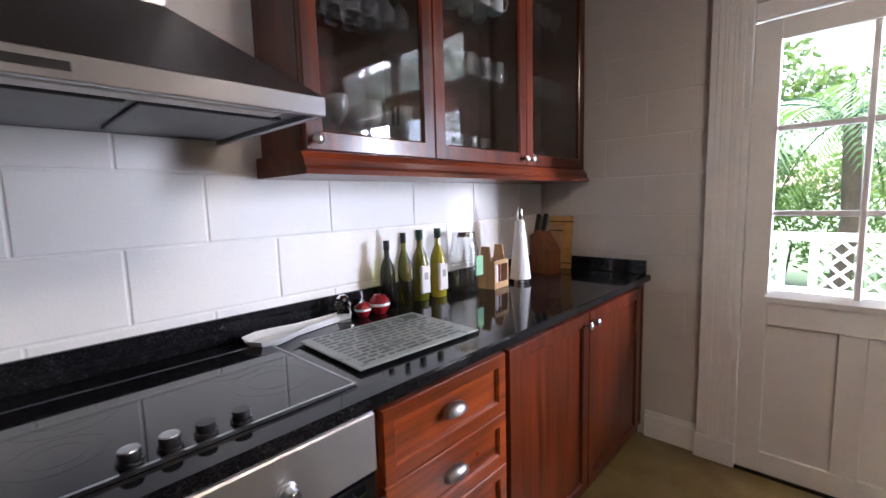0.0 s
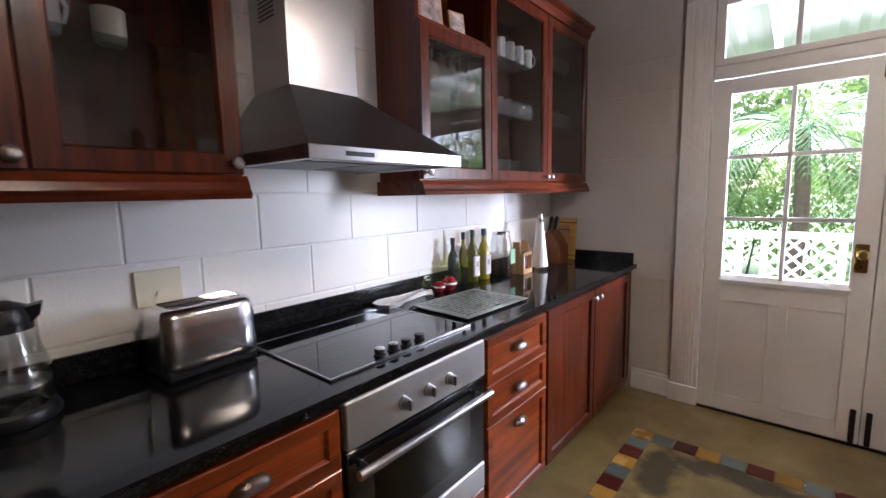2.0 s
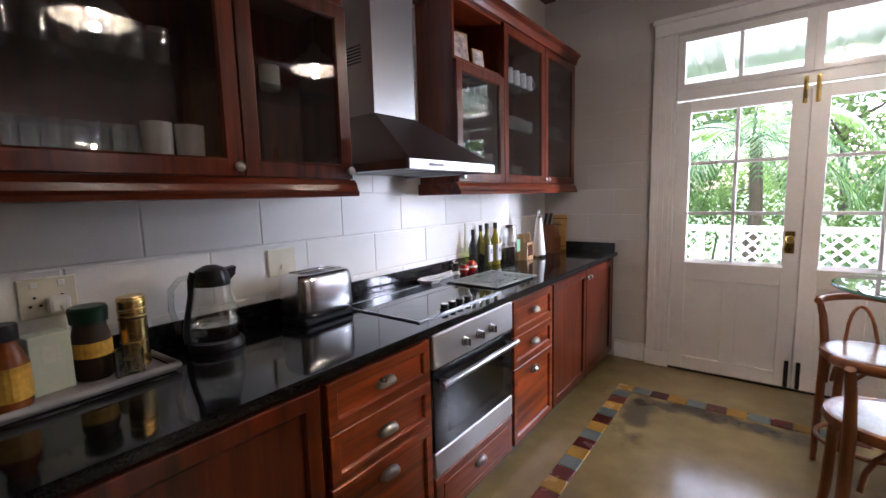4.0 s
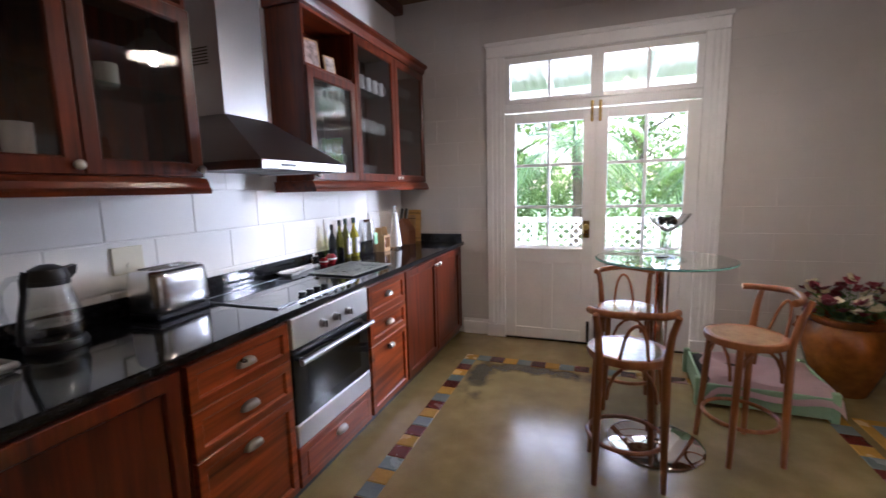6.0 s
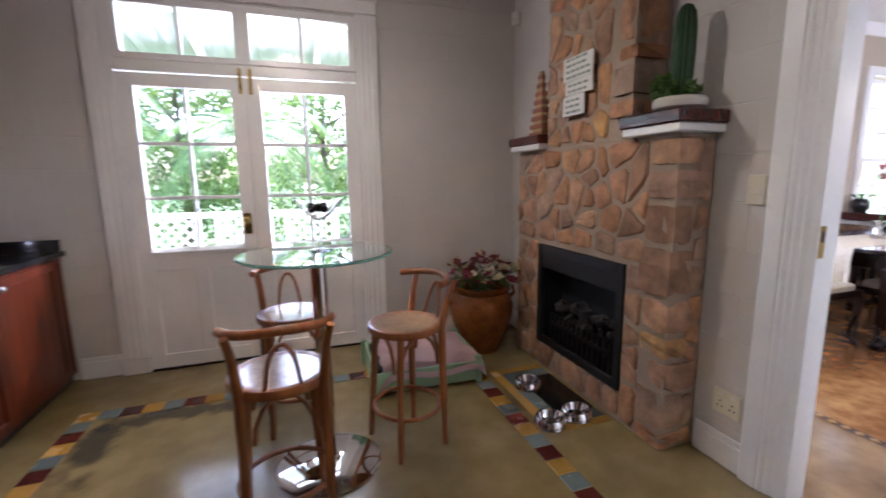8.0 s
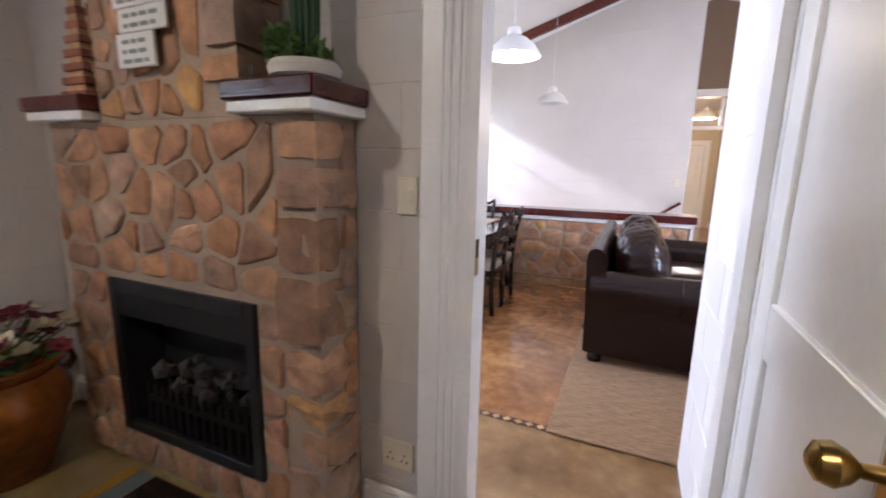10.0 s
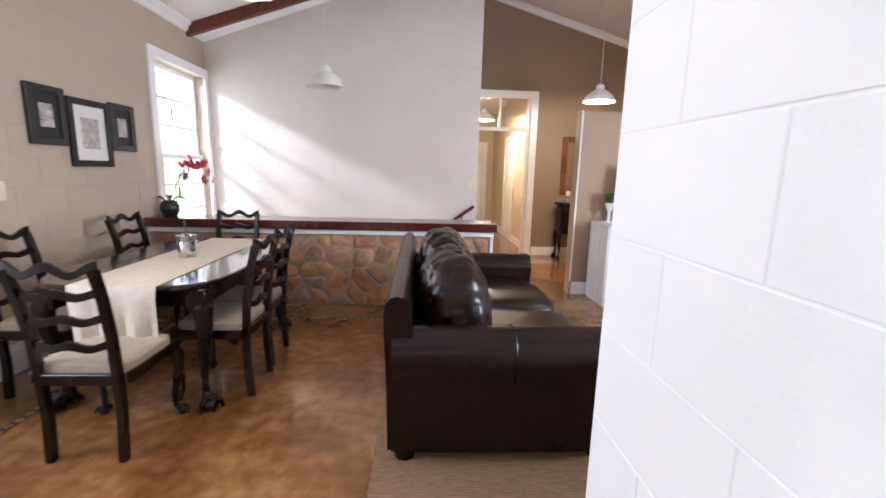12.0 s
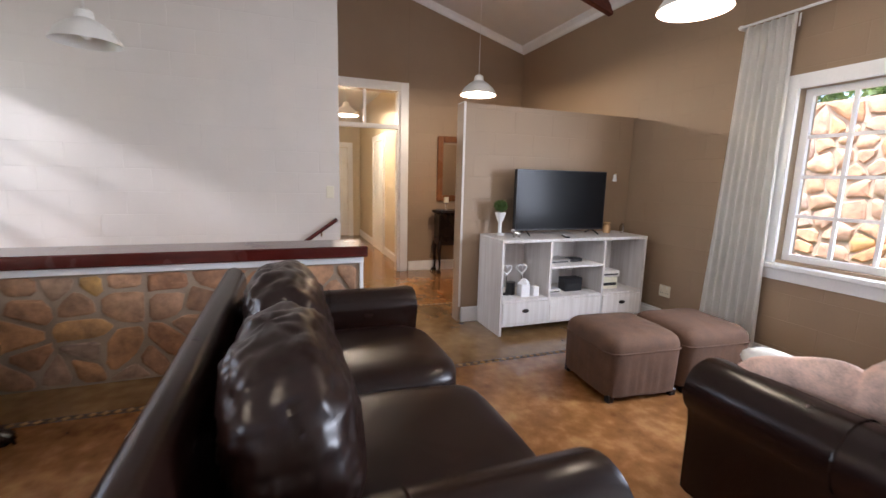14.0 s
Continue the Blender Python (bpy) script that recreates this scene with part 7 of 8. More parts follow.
def sofa(m, L, D, label, loose=True, seats=2):
    """Leather sofa with rolled arms: length along x, back at +y."""
    s = thing("leather_sofa", label, "sofa", m, "leather sofas")
    h = L / 2
    part("base", bx(-h + 0.10, h - 0.10, -D / 2 + 0.07, D / 2 - 0.03, 0.09, 0.30, bevel=0.03, seg=2), LEATHER, s, smooth=True)
    b = B()
    prof = [(D / 2 - 0.11, 0.25), (D / 2 - 0.13, 0.72), (D / 2 - 0.127, 0.77), (D / 2 - 0.115, 0.81), (D / 2 - 0.092, 0.837), (D / 2 - 0.062, 0.847), (D / 2 - 0.033, 0.838), (D / 2 - 0.01, 0.81), (D / 2, 0.75), (D / 2 - 0.015, 0.40), (D / 2 - 0.02, 0.10), (D / 2 - 0.11, 0.10)]
    prism(b, prof, 'x', -h + 0.06, h - 0.06)
    part("back", b, LEATHER, s, smooth=True)
    for sg in (-1, 1):
        xo = sg * h
        # rolled arm: scroll profile drawn out along y
        pts = []
        rr, cz, cx = 0.13, 0.555, xo - sg * 0.13
        for i in range(19):
            a = radians(-130 + 300 * i / 18)
            pts.append((cx + sg * rr * math.cos(a) * 1.05, cz + rr * math.sin(a)))
        prof = [(xo - sg * 0.045, 0.09), (xo - sg * 0.045, 0.40)] + pts[5:] + [(xo - sg * 0.22, 0.40), (xo - sg * 0.22, 0.09)]
        arm = B()
        n = 6
        rows = []
        for k in range(n):
            t = k / (n - 1)
            y = -D / 2 + D * 0.965 * t
            sc = 1.0 if 0 < k < n - 1 else 0.97
            yy = y + (0.02 if k == 0 else 0)
            mx = sum(p[0] for p in prof) / len(prof)
            rows.append([arm.verts.new((mx + (p[0] - mx) * sc, yy, 0.4 + (p[1] - 0.4) * sc)) for p in prof])
            if k == 0:
                rows.append([arm.verts.new((p[0], y + 0.05, p[1])) for p in prof])
        for p, q in zip(rows, rows[1:]):
            for i in range(len(prof)):
                arm.faces.new((p[i], p[(i + 1) % len(prof)], q[(i + 1) % len(prof)], q[i]))
        arm.faces.new(rows[0])
        arm.faces.new(rows[-1][::-1])
        a = part("arm", arm, LEATHER, s, smooth=True)
        part("seam", tube(B(), [(cx + sg * (rr + 0.002) * math.cos(t) * 1.05, -0.02, cz + (rr + 0.002) * math.sin(t)) for t in [radians(-60 + 200 * i / 14) for i in range(15)]], 0.004, 5), LEATHER, a)
        for yy in (-D / 2 + 0.10, D / 2 - 0.10):
            part("foot", lathe(B(), [(0, 0), (0.035, 0), (0.05, 0.02), (0.05, 0.05), (0.035, 0.085), (0, 0.09)], 16), DARKWOOD, s, "turned dark bun foot", smooth=True).matrix_basis = pose(xo - sg * 0.14, yy, 0)
    w = (L - 0.50) / seats
    for i in range(seats):
        cx = -h + 0.25 + w * (i + 0.5)
        part("seat_cushion", blob(B(), (cx, -0.10, 0.385), (w / 2 - 0.002, D / 2 - 0.09, 0.125), 0.42, 18, 40, 0.014, 5.0, i * 3.1), LEATHER_SOFT, s, smooth=True)
        if loose:
            c3 = Matrix.Rotation(radians(-14), 3, 'X')
            part("back_cushion", blob(B(), (cx, D / 2 - 0.365, 0.69), (w / 2 + 0.05, 0.19, 0.275), 0.72, 56, 120, 0.017, 11.0, 5 + i * 4.7, c3), LEATHER_SOFT, s, "slouching wrinkled leather cushion", smooth=True)
    return s


sofa(pose(5.555, -0.575, 0), 2.13, 1.16, "dark brown leather sofa with slouching back cushions")
sofa(pose(4.48, -2.91, 0, 0, 0, 90), 2.05, 1.12, "dark brown leather sofa with blush scatter cushions")


def scatter(x, y, z, rx, ry, rz, cloth, label):
    single("scatter_cushion", blob(B(), (0, 0, 0), (0.23, 0.23, 0.085), 0.7, 14, 28, 0.02, 5.0, x), cloth, label, "cushion", pose(x, y, z, rx, ry, rz), "scatter cushions", smooth=True)


scatter(4.74, -2.22, 0.60, 50, 20, 10, CUSHIONCLOTH, "blush and white patterned cushion on the sofa")
scatter(4.50, -2.33, 0.66, 62, -10, 60, CUSHIONCLOTH, "blush and white patterned cushion on the sofa")
scatter(4.86, -2.42, 0.56, 30, 5, -20, CURTAINCLOTH, "white lace-edged cushion on the sofa")


def ottoman(x, y, m=None):
    o = thing("ottoman", "brown suede cube ottoman with rounded soft edges", "ottoman", pose(x, y, 0, 0, 0, -5), "suede ottomans")
    bm = B()
    n = 96
    rows = []
    for z, k, rip in ((0.045, 0.985, 0.004), (0.20, 1.0, 0.003), (0.33, 1.005, 0.001), (0.37, 0.995, 0.0), (0.40, 0.96, 0.0), (0.425, 0.87, 0.0), (0.44, 0.6, 0.0), (0.445, 0.3, 0.0)):
        row = []
        for i in range(n):
            a = 2 * math.pi * i / n
            c, s_ = math.cos(a), math.sin(a)
            q = (abs(c) ** 7 + abs(s_) ** 7) ** (-1 / 7)
            r = 1 + rip * 3 * math.sin(i * math.pi * 0.66 + math.sin(i))
            row.append(bm.verts.new((0.285 * q * c * k * r, 0.285 * q * s_ * k * r, z + 0.004 * noise.noise((c * 3, s_ * 3, z * 9)))))
        rows.append(row)
    for p, q in zip(rows, rows[1:]):
        for i in range(n):
            bm.faces.new((p[i], p[(i + 1) % n], q[(i + 1) % n], q[i]))
    bm.faces.new(rows[-1])
    bm.faces.new(rows[0][::-1])
    part("cover", bm, SUEDE, o, smooth=True)
    part("piping", tube(B(), [(0.287 * math.copysign(min(1, abs(math.cos(a)) * 1.3), math.cos(a)), 0.287 * math.copysign(min(1, abs(math.sin(a)) * 1.3), math.sin(a)), 0.335) for a in [2 * math.pi * i / 40 for i in range(40)]], 0.005, 6, True), SUEDE, o)
    for sx in (-0.24, 0.24):
        for sy in (-0.24, 0.24):
            part("foot", bx(sx - 0.022, sx + 0.022, sy - 0.022, sy + 0.022, 0, 0.05, bevel=0.004), DARKWOOD, o)
    return o


ottoman(6.06, -2.53)
ottoman(6.01, -3.11)


def cabriole(bm, x, y, h, sx, sy, k=1.0):
    """A cabriole leg with a claw foot, knee towards (sx, sy)."""
    d = 0.7071
    pts, rad = [], []
    for t, o, r in ((1.0, 0.0, 0.036), (0.88, 0.018, 0.040), (0.72, 0.020, 0.034), (0.5, 0.004, 0.024), (0.3, -0.012, 0.018), (0.14, -0.006, 0.017), (0.06, 0.014, 0.026), (0.0, 0.022, 0.030)):
        pts.append((x + sx * d * o * k * 1.3, y + sy * d * o * k * 1.3, h * t))
        rad.append(r * k)
    tube(bm, pts, rad, 10)
    blob(bm, (x + sx * 0.022 * k, y + sy * 0.022 * k, 0.028 * k), (0.036 * k, 0.036 * k, 0.028 * k), 0.9, 8, 12)
    for a in (-45, 0, 45):
        v = Matrix.Rotation(radians(a), 3, 'Z') @ Vector((sx * d, sy * d, 0))
        tube(bm, [(x + v.x * 0.01 * k, y + v.y * 0.01 * k, 0.06 * k), (x + v.x * 0.055 * k, y + v.y * 0.055 * k, 0.035 * k), (x + v.x * 0.066 * k, y + v.y * 0.066 * k, 0.004)], [0.010 * k, 0.011 * k, 0.006 * k], 6)
    return bm


def dining_table():
    t = thing("dining_table", "glossy dark wooden dining table with claw feet", "table", pose(5.76, 1.47, 0))
    L, W = 0.78, 0.51
    poly = []
    for i in range(64):
        a = 2 * math.pi * i / 64
        c, s_ = math.cos(a), math.sin(a)
        q = (abs(c) ** 5 + abs(s_) ** 5) ** (-1 / 5)
        poly.append((L * q * c, W * q * s_))
    bm = B()
    rows = [[bm.verts.new((u * k, w * k, z)) for u, w in poly] for k, z in ((0.97, 0.728), (1.0, 0.735), (1.0, 0.752), (0.985, 0.760))]
    for p, q in zip(rows, rows[1:]):
        for i in range(64):
            bm.faces.new((p[i], p[(i + 1) % 64], q[(i + 1) % 64], q[i]))
    bm.faces.new(rows[0][::-1])
    bm.faces.new(rows[-1])
    part("tabletop", bm, DARKGLOSS, t)
    part("apron", boxes((-0.62, 0.62, -0.41, -0.385, 0.61, 0.727), (-0.62, 0.62, 0.385, 0.41, 0.61, 0.727), (-0.66, -0.635, -0.38, 0.38, 0.61, 0.727), (0.635, 0.66, -0.38, 0.38, 0.61, 0.727), bevel=0.004), DARKWOOD, t)
    for sx in (-1, 1):
        for sy in (-1, 1):
            leg = cabriole(B(), sx * 0.66, sy * 0.40, 0.70, sx, sy, 1.35)
            box(leg, sx * 0.66 - 0.05, sx * 0.66 + 0.05, sy * 0.40 - 0.05, sy * 0.40 + 0.05, 0.60, 0.727, bevel=0.006)
            part("leg", leg, DARKWOOD, t, "carved cabriole leg with claw foot", smooth=True)
    r = B()
    n, m = 60, 14
    grid = []
    for i in range(n):
        s_ = i / (n - 1)
        u = -0.79 + 1.60 * s_
        row = []
        for j in range(m):
            v = (j / (m - 1) - 0.5) * 0.45
            row.append(r.verts.new((u, v + 0.003 * noise.noise((u * 6, v * 6, 0)), 0.7635 + 0.0015 * noise.noise((u * 9, v * 9, 2)))))
        grid.append(row)
    for k in range(1, 12):
        row = []
        for j in range(m):
            v = (j / (m - 1) - 0.5) * 0.45
            z = 0.763 - 0.036 * k
            bulge = 0.018 * math.sin(j * 1.5 + 0.4) * min(1, k / 6)
            row.append(r.verts.new((-0.795 - 0.012 * min(1, k / 2) + bulge, v * (1 - 0.004 * k), z)))
        grid.insert(0, row)
    for p, q in zip(grid, grid[1:]):
        for j in range(m - 1):
            r.faces.new((p[j], p[j + 1], q[j + 1], q[j]))
    bmesh.ops.recalc_face_normals(r, faces=r.faces)
    bmesh.ops.solidify(r, geom=r.faces[:], thickness=0.003)
    single("table_runner", r, CREAMCLOTH, "cream woven table runner hanging over the table end", "table runner", pose(5.76, 1.45, 0.001), smooth=True)


DARKGLOSS = wood("dark_polished_top", (0.010, 0.005, 0.004), (0.035, 0.016, 0.011), 'x', 0.10, 0.8)
dining_table()


def dining_chair():
    c = thing("dining_chair", "dark ladder-back dining chair with cream upholstered seat", "chair", pose(4.84, 1.40, 0, 0, 0, -90), "chairs round the dining table")
    part("seat", blob(B(), (0, 0, 0.455), (0.215, 0.20, 0.035), 0.3, 12, 32, 0.004, 9.0), SEATCLOTH, c, "cream damask drop-in seat", smooth=True)
    part("seat_rail", boxes((-0.225, 0.225, 0.19, 0.22, 0.385, 0.44), (-0.19, 0.19, -0.22, -0.195, 0.385, 0.44), (-0.225, -0.20, -0.195, 0.19, 0.385, 0.44), (0.20, 0.225, -0.195, 0.19, 0.385, 0.44), bevel=0.004), DARKWOOD, c)
    for sx in (-1, 1):
        leg = B()
        cabriole(leg, sx * 0.20, 0.19, 0.40, sx, 1, 0.85)
        part("front_leg", leg, DARKWOOD, c, "cabriole front leg", smooth=True)
        prof = [(-0.17, 0.0), (-0.185, 0.22), (-0.20, 0.42), (-0.215, 0.62), (-0.245, 0.80), (-0.285, 0.95)]
        bm = B()
        rows = [[bm.verts.new((sx * (0.165 + 0.015 * z) + dx, y + dy, z)) for dx, dy in ((-0.016, -0.02), (0.016, -0.02), (0.016, 0.02), (-0.016, 0.02))] for y, z in [(q[0] - 0.04 * max(0, 1 - q[1] / 0.42) ** 2, q[1]) for q in prof]]
        for p, q in zip(rows, rows[1:]):
            for i in range(4):
                bm.faces.new((p[i], p[(i + 1) % 4], q[(i + 1) % 4], q[i]))
        bm.faces.new(rows[0])
        bm.faces.new(rows[-1])
        part("back_post", bm, DARKWOOD, c)
    for k, (z, y) in enumerate(((0.57, -0.212), (0.70, -0.23), (0.82, -0.25), (0.935, -0.28))):
        bm = B()
        up, lo = [], []
        n = 16
        for i in range(n + 1):
            u = -1 + 2 * i / n
            bow = -0.025 * (1 - u * u)
            crest = 0.022 * math.cos(u * math.pi * 1.0) ** 2 + (0.012 if k == 3 else 0) * math.cos(u * math.pi * 2)
            x = u * (0.175 if k < 3 else 0.19)
            up.append([bm.verts.new((x, y + bow + d, z + 0.016 + crest)) for d in (-0.009, 0.009)])
            lo.append([bm.verts.new((x, y + bow + d, z - 0.018 + crest * 0.8)) for d in (-0.009, 0.009)])
        for i in range(n):
            bm.faces.new((up[i][0], up[i + 1][0], up[i + 1][1], up[i][1]))
            bm.faces.new((lo[i][0], lo[i][1], lo[i + 1][1], lo[i + 1][0]))
            bm.faces.new((up[i][0], lo[i][0], lo[i + 1][0], up[i + 1][0]))
            bm.faces.new((up[i][1], up[i + 1][1], lo[i + 1][1], lo[i][1]))
        for e in (0, n):
            bm.faces.new((up[e][0], up[e][1], lo[e][1], lo[e][0]))
        part("back_slat" if k < 3 else "crest_rail", bm, DARKWOOD, c, smooth=True)
    return c


ch = dining_chair()
for x, y, a in ((5.40, 1.08, 0), (5.83, 1.10, 0), (5.37, 2.06, 180), (6.40, 2.02, 180), (6.62, 1.58, 90)):
    copy_thing(ch, pose(x, y, 0, 0, 0, a))

vs_ = thing("metal_vase", "silver metal vase with dark neck on the runner", "vase", pose(5.74, 1.46, 0.766))
part("body", lathe(B(), [(0, 0), (0.05, 0), (0.052, 0.01), (0.052, 0.03), (0.055, 0.12), (0.062, 0.15), (0.058, 0.15), (0.05, 0.12), (0, 0.10)], 28), PEWTER, vs_, smooth=True)
part("band", lathe(B(), [(0.0545, 0.03), (0.056, 0.03), (0.058, 0.11), (0.0555, 0.11)], 28), CHROME, vs_)
part("twig_bundle", tube(B(), [(0, 0, 0.10), (0.03, 0.02, 0.20), (0.08, 0.05, 0.24)], 0.006, 5), STEM, vs_)


def orchid():
    o = thing("orchid", "red orchid in a black pot on the half wall", "plant", pose(7.17, 2.36, 0.883))
    part("pot", lathe(B(), [(0, 0), (0.06, 0), (0.085, 0.06), (0.085, 0.11), (0.06, 0.15), (0.05, 0.155), (0.05, 0.14), (0, 0.13)], 24), BLACK, o, smooth=True)
    part("flower_stem", tube(B(), [(0, 0, 0.13), (0.02, -0.06, 0.30), (0.02, -0.16, 0.46), (0.0, -0.28, 0.52), (0, -0.38, 0.50)], 0.004, 6), STEM, o)
    for a, l in ((30, 0.22), (150, 0.2), (250, 0.24)):
        c, s_ = math.cos(radians(a)), math.sin(radians(a))
        bm = B()
        v = [bm.verts.new(q) for q in ((0, 0, 0.13), (c * l * 0.5 - s_ * 0.03, s_ * l * 0.5 + c * 0.03, 0.21), (c * l, s_ * l, 0.17), (c * l * 0.5 + s_ * 0.03, s_ * l * 0.5 - c * 0.03, 0.20))]
        bm.faces.new(v)
        bmesh.ops.solidify(bm, geom=bm.faces[:], thickness=0.004)
        part("leaf", bm, STEM, o)
    r = random.Random(2)
    for i in range(17):
        bm = B()
        for k in range(5):
            b = 2 * math.pi * k / 5
            d, e = Vector((math.cos(b), math.sin(b), 0.25)), Vector((-math.sin(b), math.cos(b), 0))
            v = [bm.verts.new(q) for q in ((0, 0, 0), d * 0.028 + e * 0.02, d * 0.05, d * 0.028 - e * 0.02)]
            bm.faces.new(v)
        lathe(bm, [(0, -0.004), (0.01, 0), (0.008, 0.012), (0, 0.014)], 8)
        t = r.random()
        part("blossom", bm, PETAL, o).matrix_basis = pose(r.uniform(-0.05, 0.04), -0.10 - 0.30 * t + r.uniform(-0.03, 0.03), 0.44 + 0.10 * math.sin(t * 3.1) + r.uniform(-0.10, 0.07), r.uniform(50, 120), r.uniform(-60, 20), r.uniform(-40, 80))


orchid()
for x, z in ((7.72, 1.86), (7.75, 1.02)):
    tg = thing("window_ornament", "thin red hanging ornament against the window", "ornament", pose(x, LY1 + 0.045, z), group="window ornaments")
    part("ribbon", bx(-0.018, 0.018, -0.004, 0.004, 0, 0.13, bevel=0.003), REDGL, tg)
    part("thread", rod(B(), (0, 0, 0.13), (0, 0, 0.30), 0.0015, seg=5), INK, tg)


def picture(x0, x1, z0, z1, frame_m, mount, art):
    p = thing("framed_picture", "dark framed picture with white mount on the dining wall", "picture", pose((x0 + x1) / 2, LY1 - 0.004, (z0 + z1) / 2), "three framed pictures")
    w, h, f = (x1 - x0) / 2, (z1 - z0) / 2, 0.05
    part("frame", boxes((-w, -w + f, -0.03, 0, -h, h), (w - f, w, -0.03, 0, -h, h), (-w + f, w - f, -0.03, 0, h - f, h), (-w + f, w - f, -0.03, 0, -h, -h + f), bevel=0.004), frame_m, p)
    part("mount", bx(-w + f, w - f, -0.012, 0, -h + f, h - f), mount, p)
    part("print", bx(-w * art, w * art, -0.0135, -0.0121, -h * art * 1.1, h * art * 1.1), mat("ink_drawing", (0.42, 0.38, 0.35), 0.7, var=0.75, scale=16), p)


BLACKMOUNT = mat("black_mount", (0.02, 0.018, 0.017), 0.7)
picture(5.86, 6.18, 1.51, 1.92, BLACK, BLACKMOUNT, 0.36)
picture(6.20, 6.64, 1.36, 1.88, DARKWOOD, PAPER, 0.42)
picture(6.65, 6.96, 1.50, 1.90, BLACK, BLACKMOUNT, 0.36)
socket(pose(5.60, LY1 - 0.004, 1.20), "switch")
socket(pose(WX - 0.004, -0.80, 1.23, 0, 0, -90), "switch")
socket(pose(6.95, LY0 + 0.004, 0.34, 0, 0, 180), "double")


def tv_stand():
    c = thing("tv_console", "whitewashed wooden television console with open bays and drawers", "console", pose(7.32, -2.93, 0))
    w, d, h = 0.81, 0.24, 0.88
    part("top", bx(-d, d, -w, w, h - 0.03, h, bevel=0.004), WASHED, c)
    for y in (-w + 0.012, -0.302, 0.302, w - 0.012):
        full = abs(y) > 0.5
        part("upright", bx(-d + 0.004, d, y - 0.012, y + 0.012, 0.0 if full else 0.10, h - 0.0305, bevel=0.002), WASHED, c)
    part("back_board", bx(d - 0.012, d - 0.004, -w + 0.025, w - 0.025, 0.10, h - 0.03), WASHED, c)
    part("floor_board", bx(-d + 0.006, d - 0.013, -w + 0.025, w - 0.025, 0.31, 0.33), WASHED, c)
    part("base_board", bx(-d + 0.006, d - 0.013, -w + 0.025, w - 0.025, 0.085, 0.10), WASHED, c)
    part("middle_shelf", bx(-d + 0.006, d - 0.013, -0.289, 0.289, 0.60, 0.62), WASHED, c)
    for i, (a, b) in enumerate(((-w + 0.026, -0.316), (-0.288, 0.288), (0.316, w - 0.026))):
        dr = part("drawer", bx(-d - 0.002, -d + 0.018, a, b, 0.105, 0.306, bevel=0.003), WASHED, c)
        if i != 1:
            part("cup_pull", lathe(B(), [(0, 0), (0.035, 0), (0.032, 0.012), (0.02, 0.02), (0, 0.022)], 16), DARKIRON, dr, "dark iron cup pull").matrix_basis = pose(-d - 0.002, (a + b) / 2, 0.225, 0, -90, 0) @ Matrix.Diagonal((0.5, 1, 1, 1))
    t = thing("television", "flat black television on two feet", "television", pose(7.36, -2.885, 0.881))
    part("bezel", boxes((-0.02, 0.03, -0.51, 0.51, 0.045, 0.62), bevel=0.004), BLACK, t)
    part("screen", bx(-0.0225, -0.0203, -0.50, 0.50, 0.06, 0.612), SCREEN, t)
    for y in (-0.38, 0.38):
        part("foot", tube(B(), [(-0.10, y * 1.03, 0.006), (0.0, y, 0.05), (0.10, y * 1.03, 0.006)], 0.007, 6), BLACK, t)
    # things on and in it
    p = thing("topiary", "small round topiary in a white pedestal urn", "plant", pose(7.42, -2.26, 0.881))
    part("urn", lathe(B(), [(0, 0), (0.045, 0), (0.045, 0.012), (0.018, 0.02), (0.016, 0.12), (0.03, 0.14), (0.05, 0.20), (0.052, 0.215), (0.04, 0.21), (0, 0.19)], 24), CERAMIC, p, smooth=True)
    part("stem", rod(B(), (0, 0, 0.19), (0, 0, 0.25), 0.006, seg=6), BARK, p)
    leaf_cloud("foliage", [(0, 0, 0.275, 0.065, 0.065, 0.055)], 700, 0.012, LEAF_A, 15, p)
    an = thing("figurine", "small white ceramic animal figurine", "figurine", pose(7.22, -2.33, 0.881))
    bm = blob(B(), (0, 0, 0.035), (0.022, 0.045, 0.025), 0.9, 10, 14)
    blob(bm, (0, 0.04, 0.065), (0.016, 0.02, 0.016), 0.9, 8, 12)
    for sx in (-0.012, 0.012):
        for sy in (-0.025, 0.025):
            rod(bm, (sx, sy, 0), (sx, sy, 0.03), 0.006, seg=8)
    part("body", bm, PEWTER, an, smooth=True)
    rm = thing("remote_control", "black remote control lying on the console", "remote", pose(7.16, -2.82, 0.881, 0, 0, 70))
    part("case", bx(-0.02, 0.02, -0.08, 0.08, 0, 0.016, bevel=0.004), BLACK, rm)
    for k in range(5):
        part("button_row", bx(-0.012, 0.012, -0.06 + 0.025 * k, -0.052 + 0.025 * k, 0.016, 0.018), WHITEPL, rm)
    jr2 = thing("candle_jar", "small cream candle jar beside the television", "candle", pose(7.38, -3.48, 0.881))
    part("jar", lathe(B(), [(0, 0), (0.032, 0), (0.04, 0.02), (0.035, 0.07), (0.025, 0.085), (0.04, 0.11), (0, 0.10)], 20), PALEWOOD, jr2, smooth=True)
    bt = thing("glass_bottle", "small grey glass bottle on the console", "bottle", pose(7.36, -3.66, 0.881))
    part("bottle_body", lathe(B(), [(0, 0), (0.022, 0), (0.022, 0.07), (0.01, 0.085), (0.01, 0.11), (0, 0.11)], 16), CLEARGLASS, bt, smooth=True)
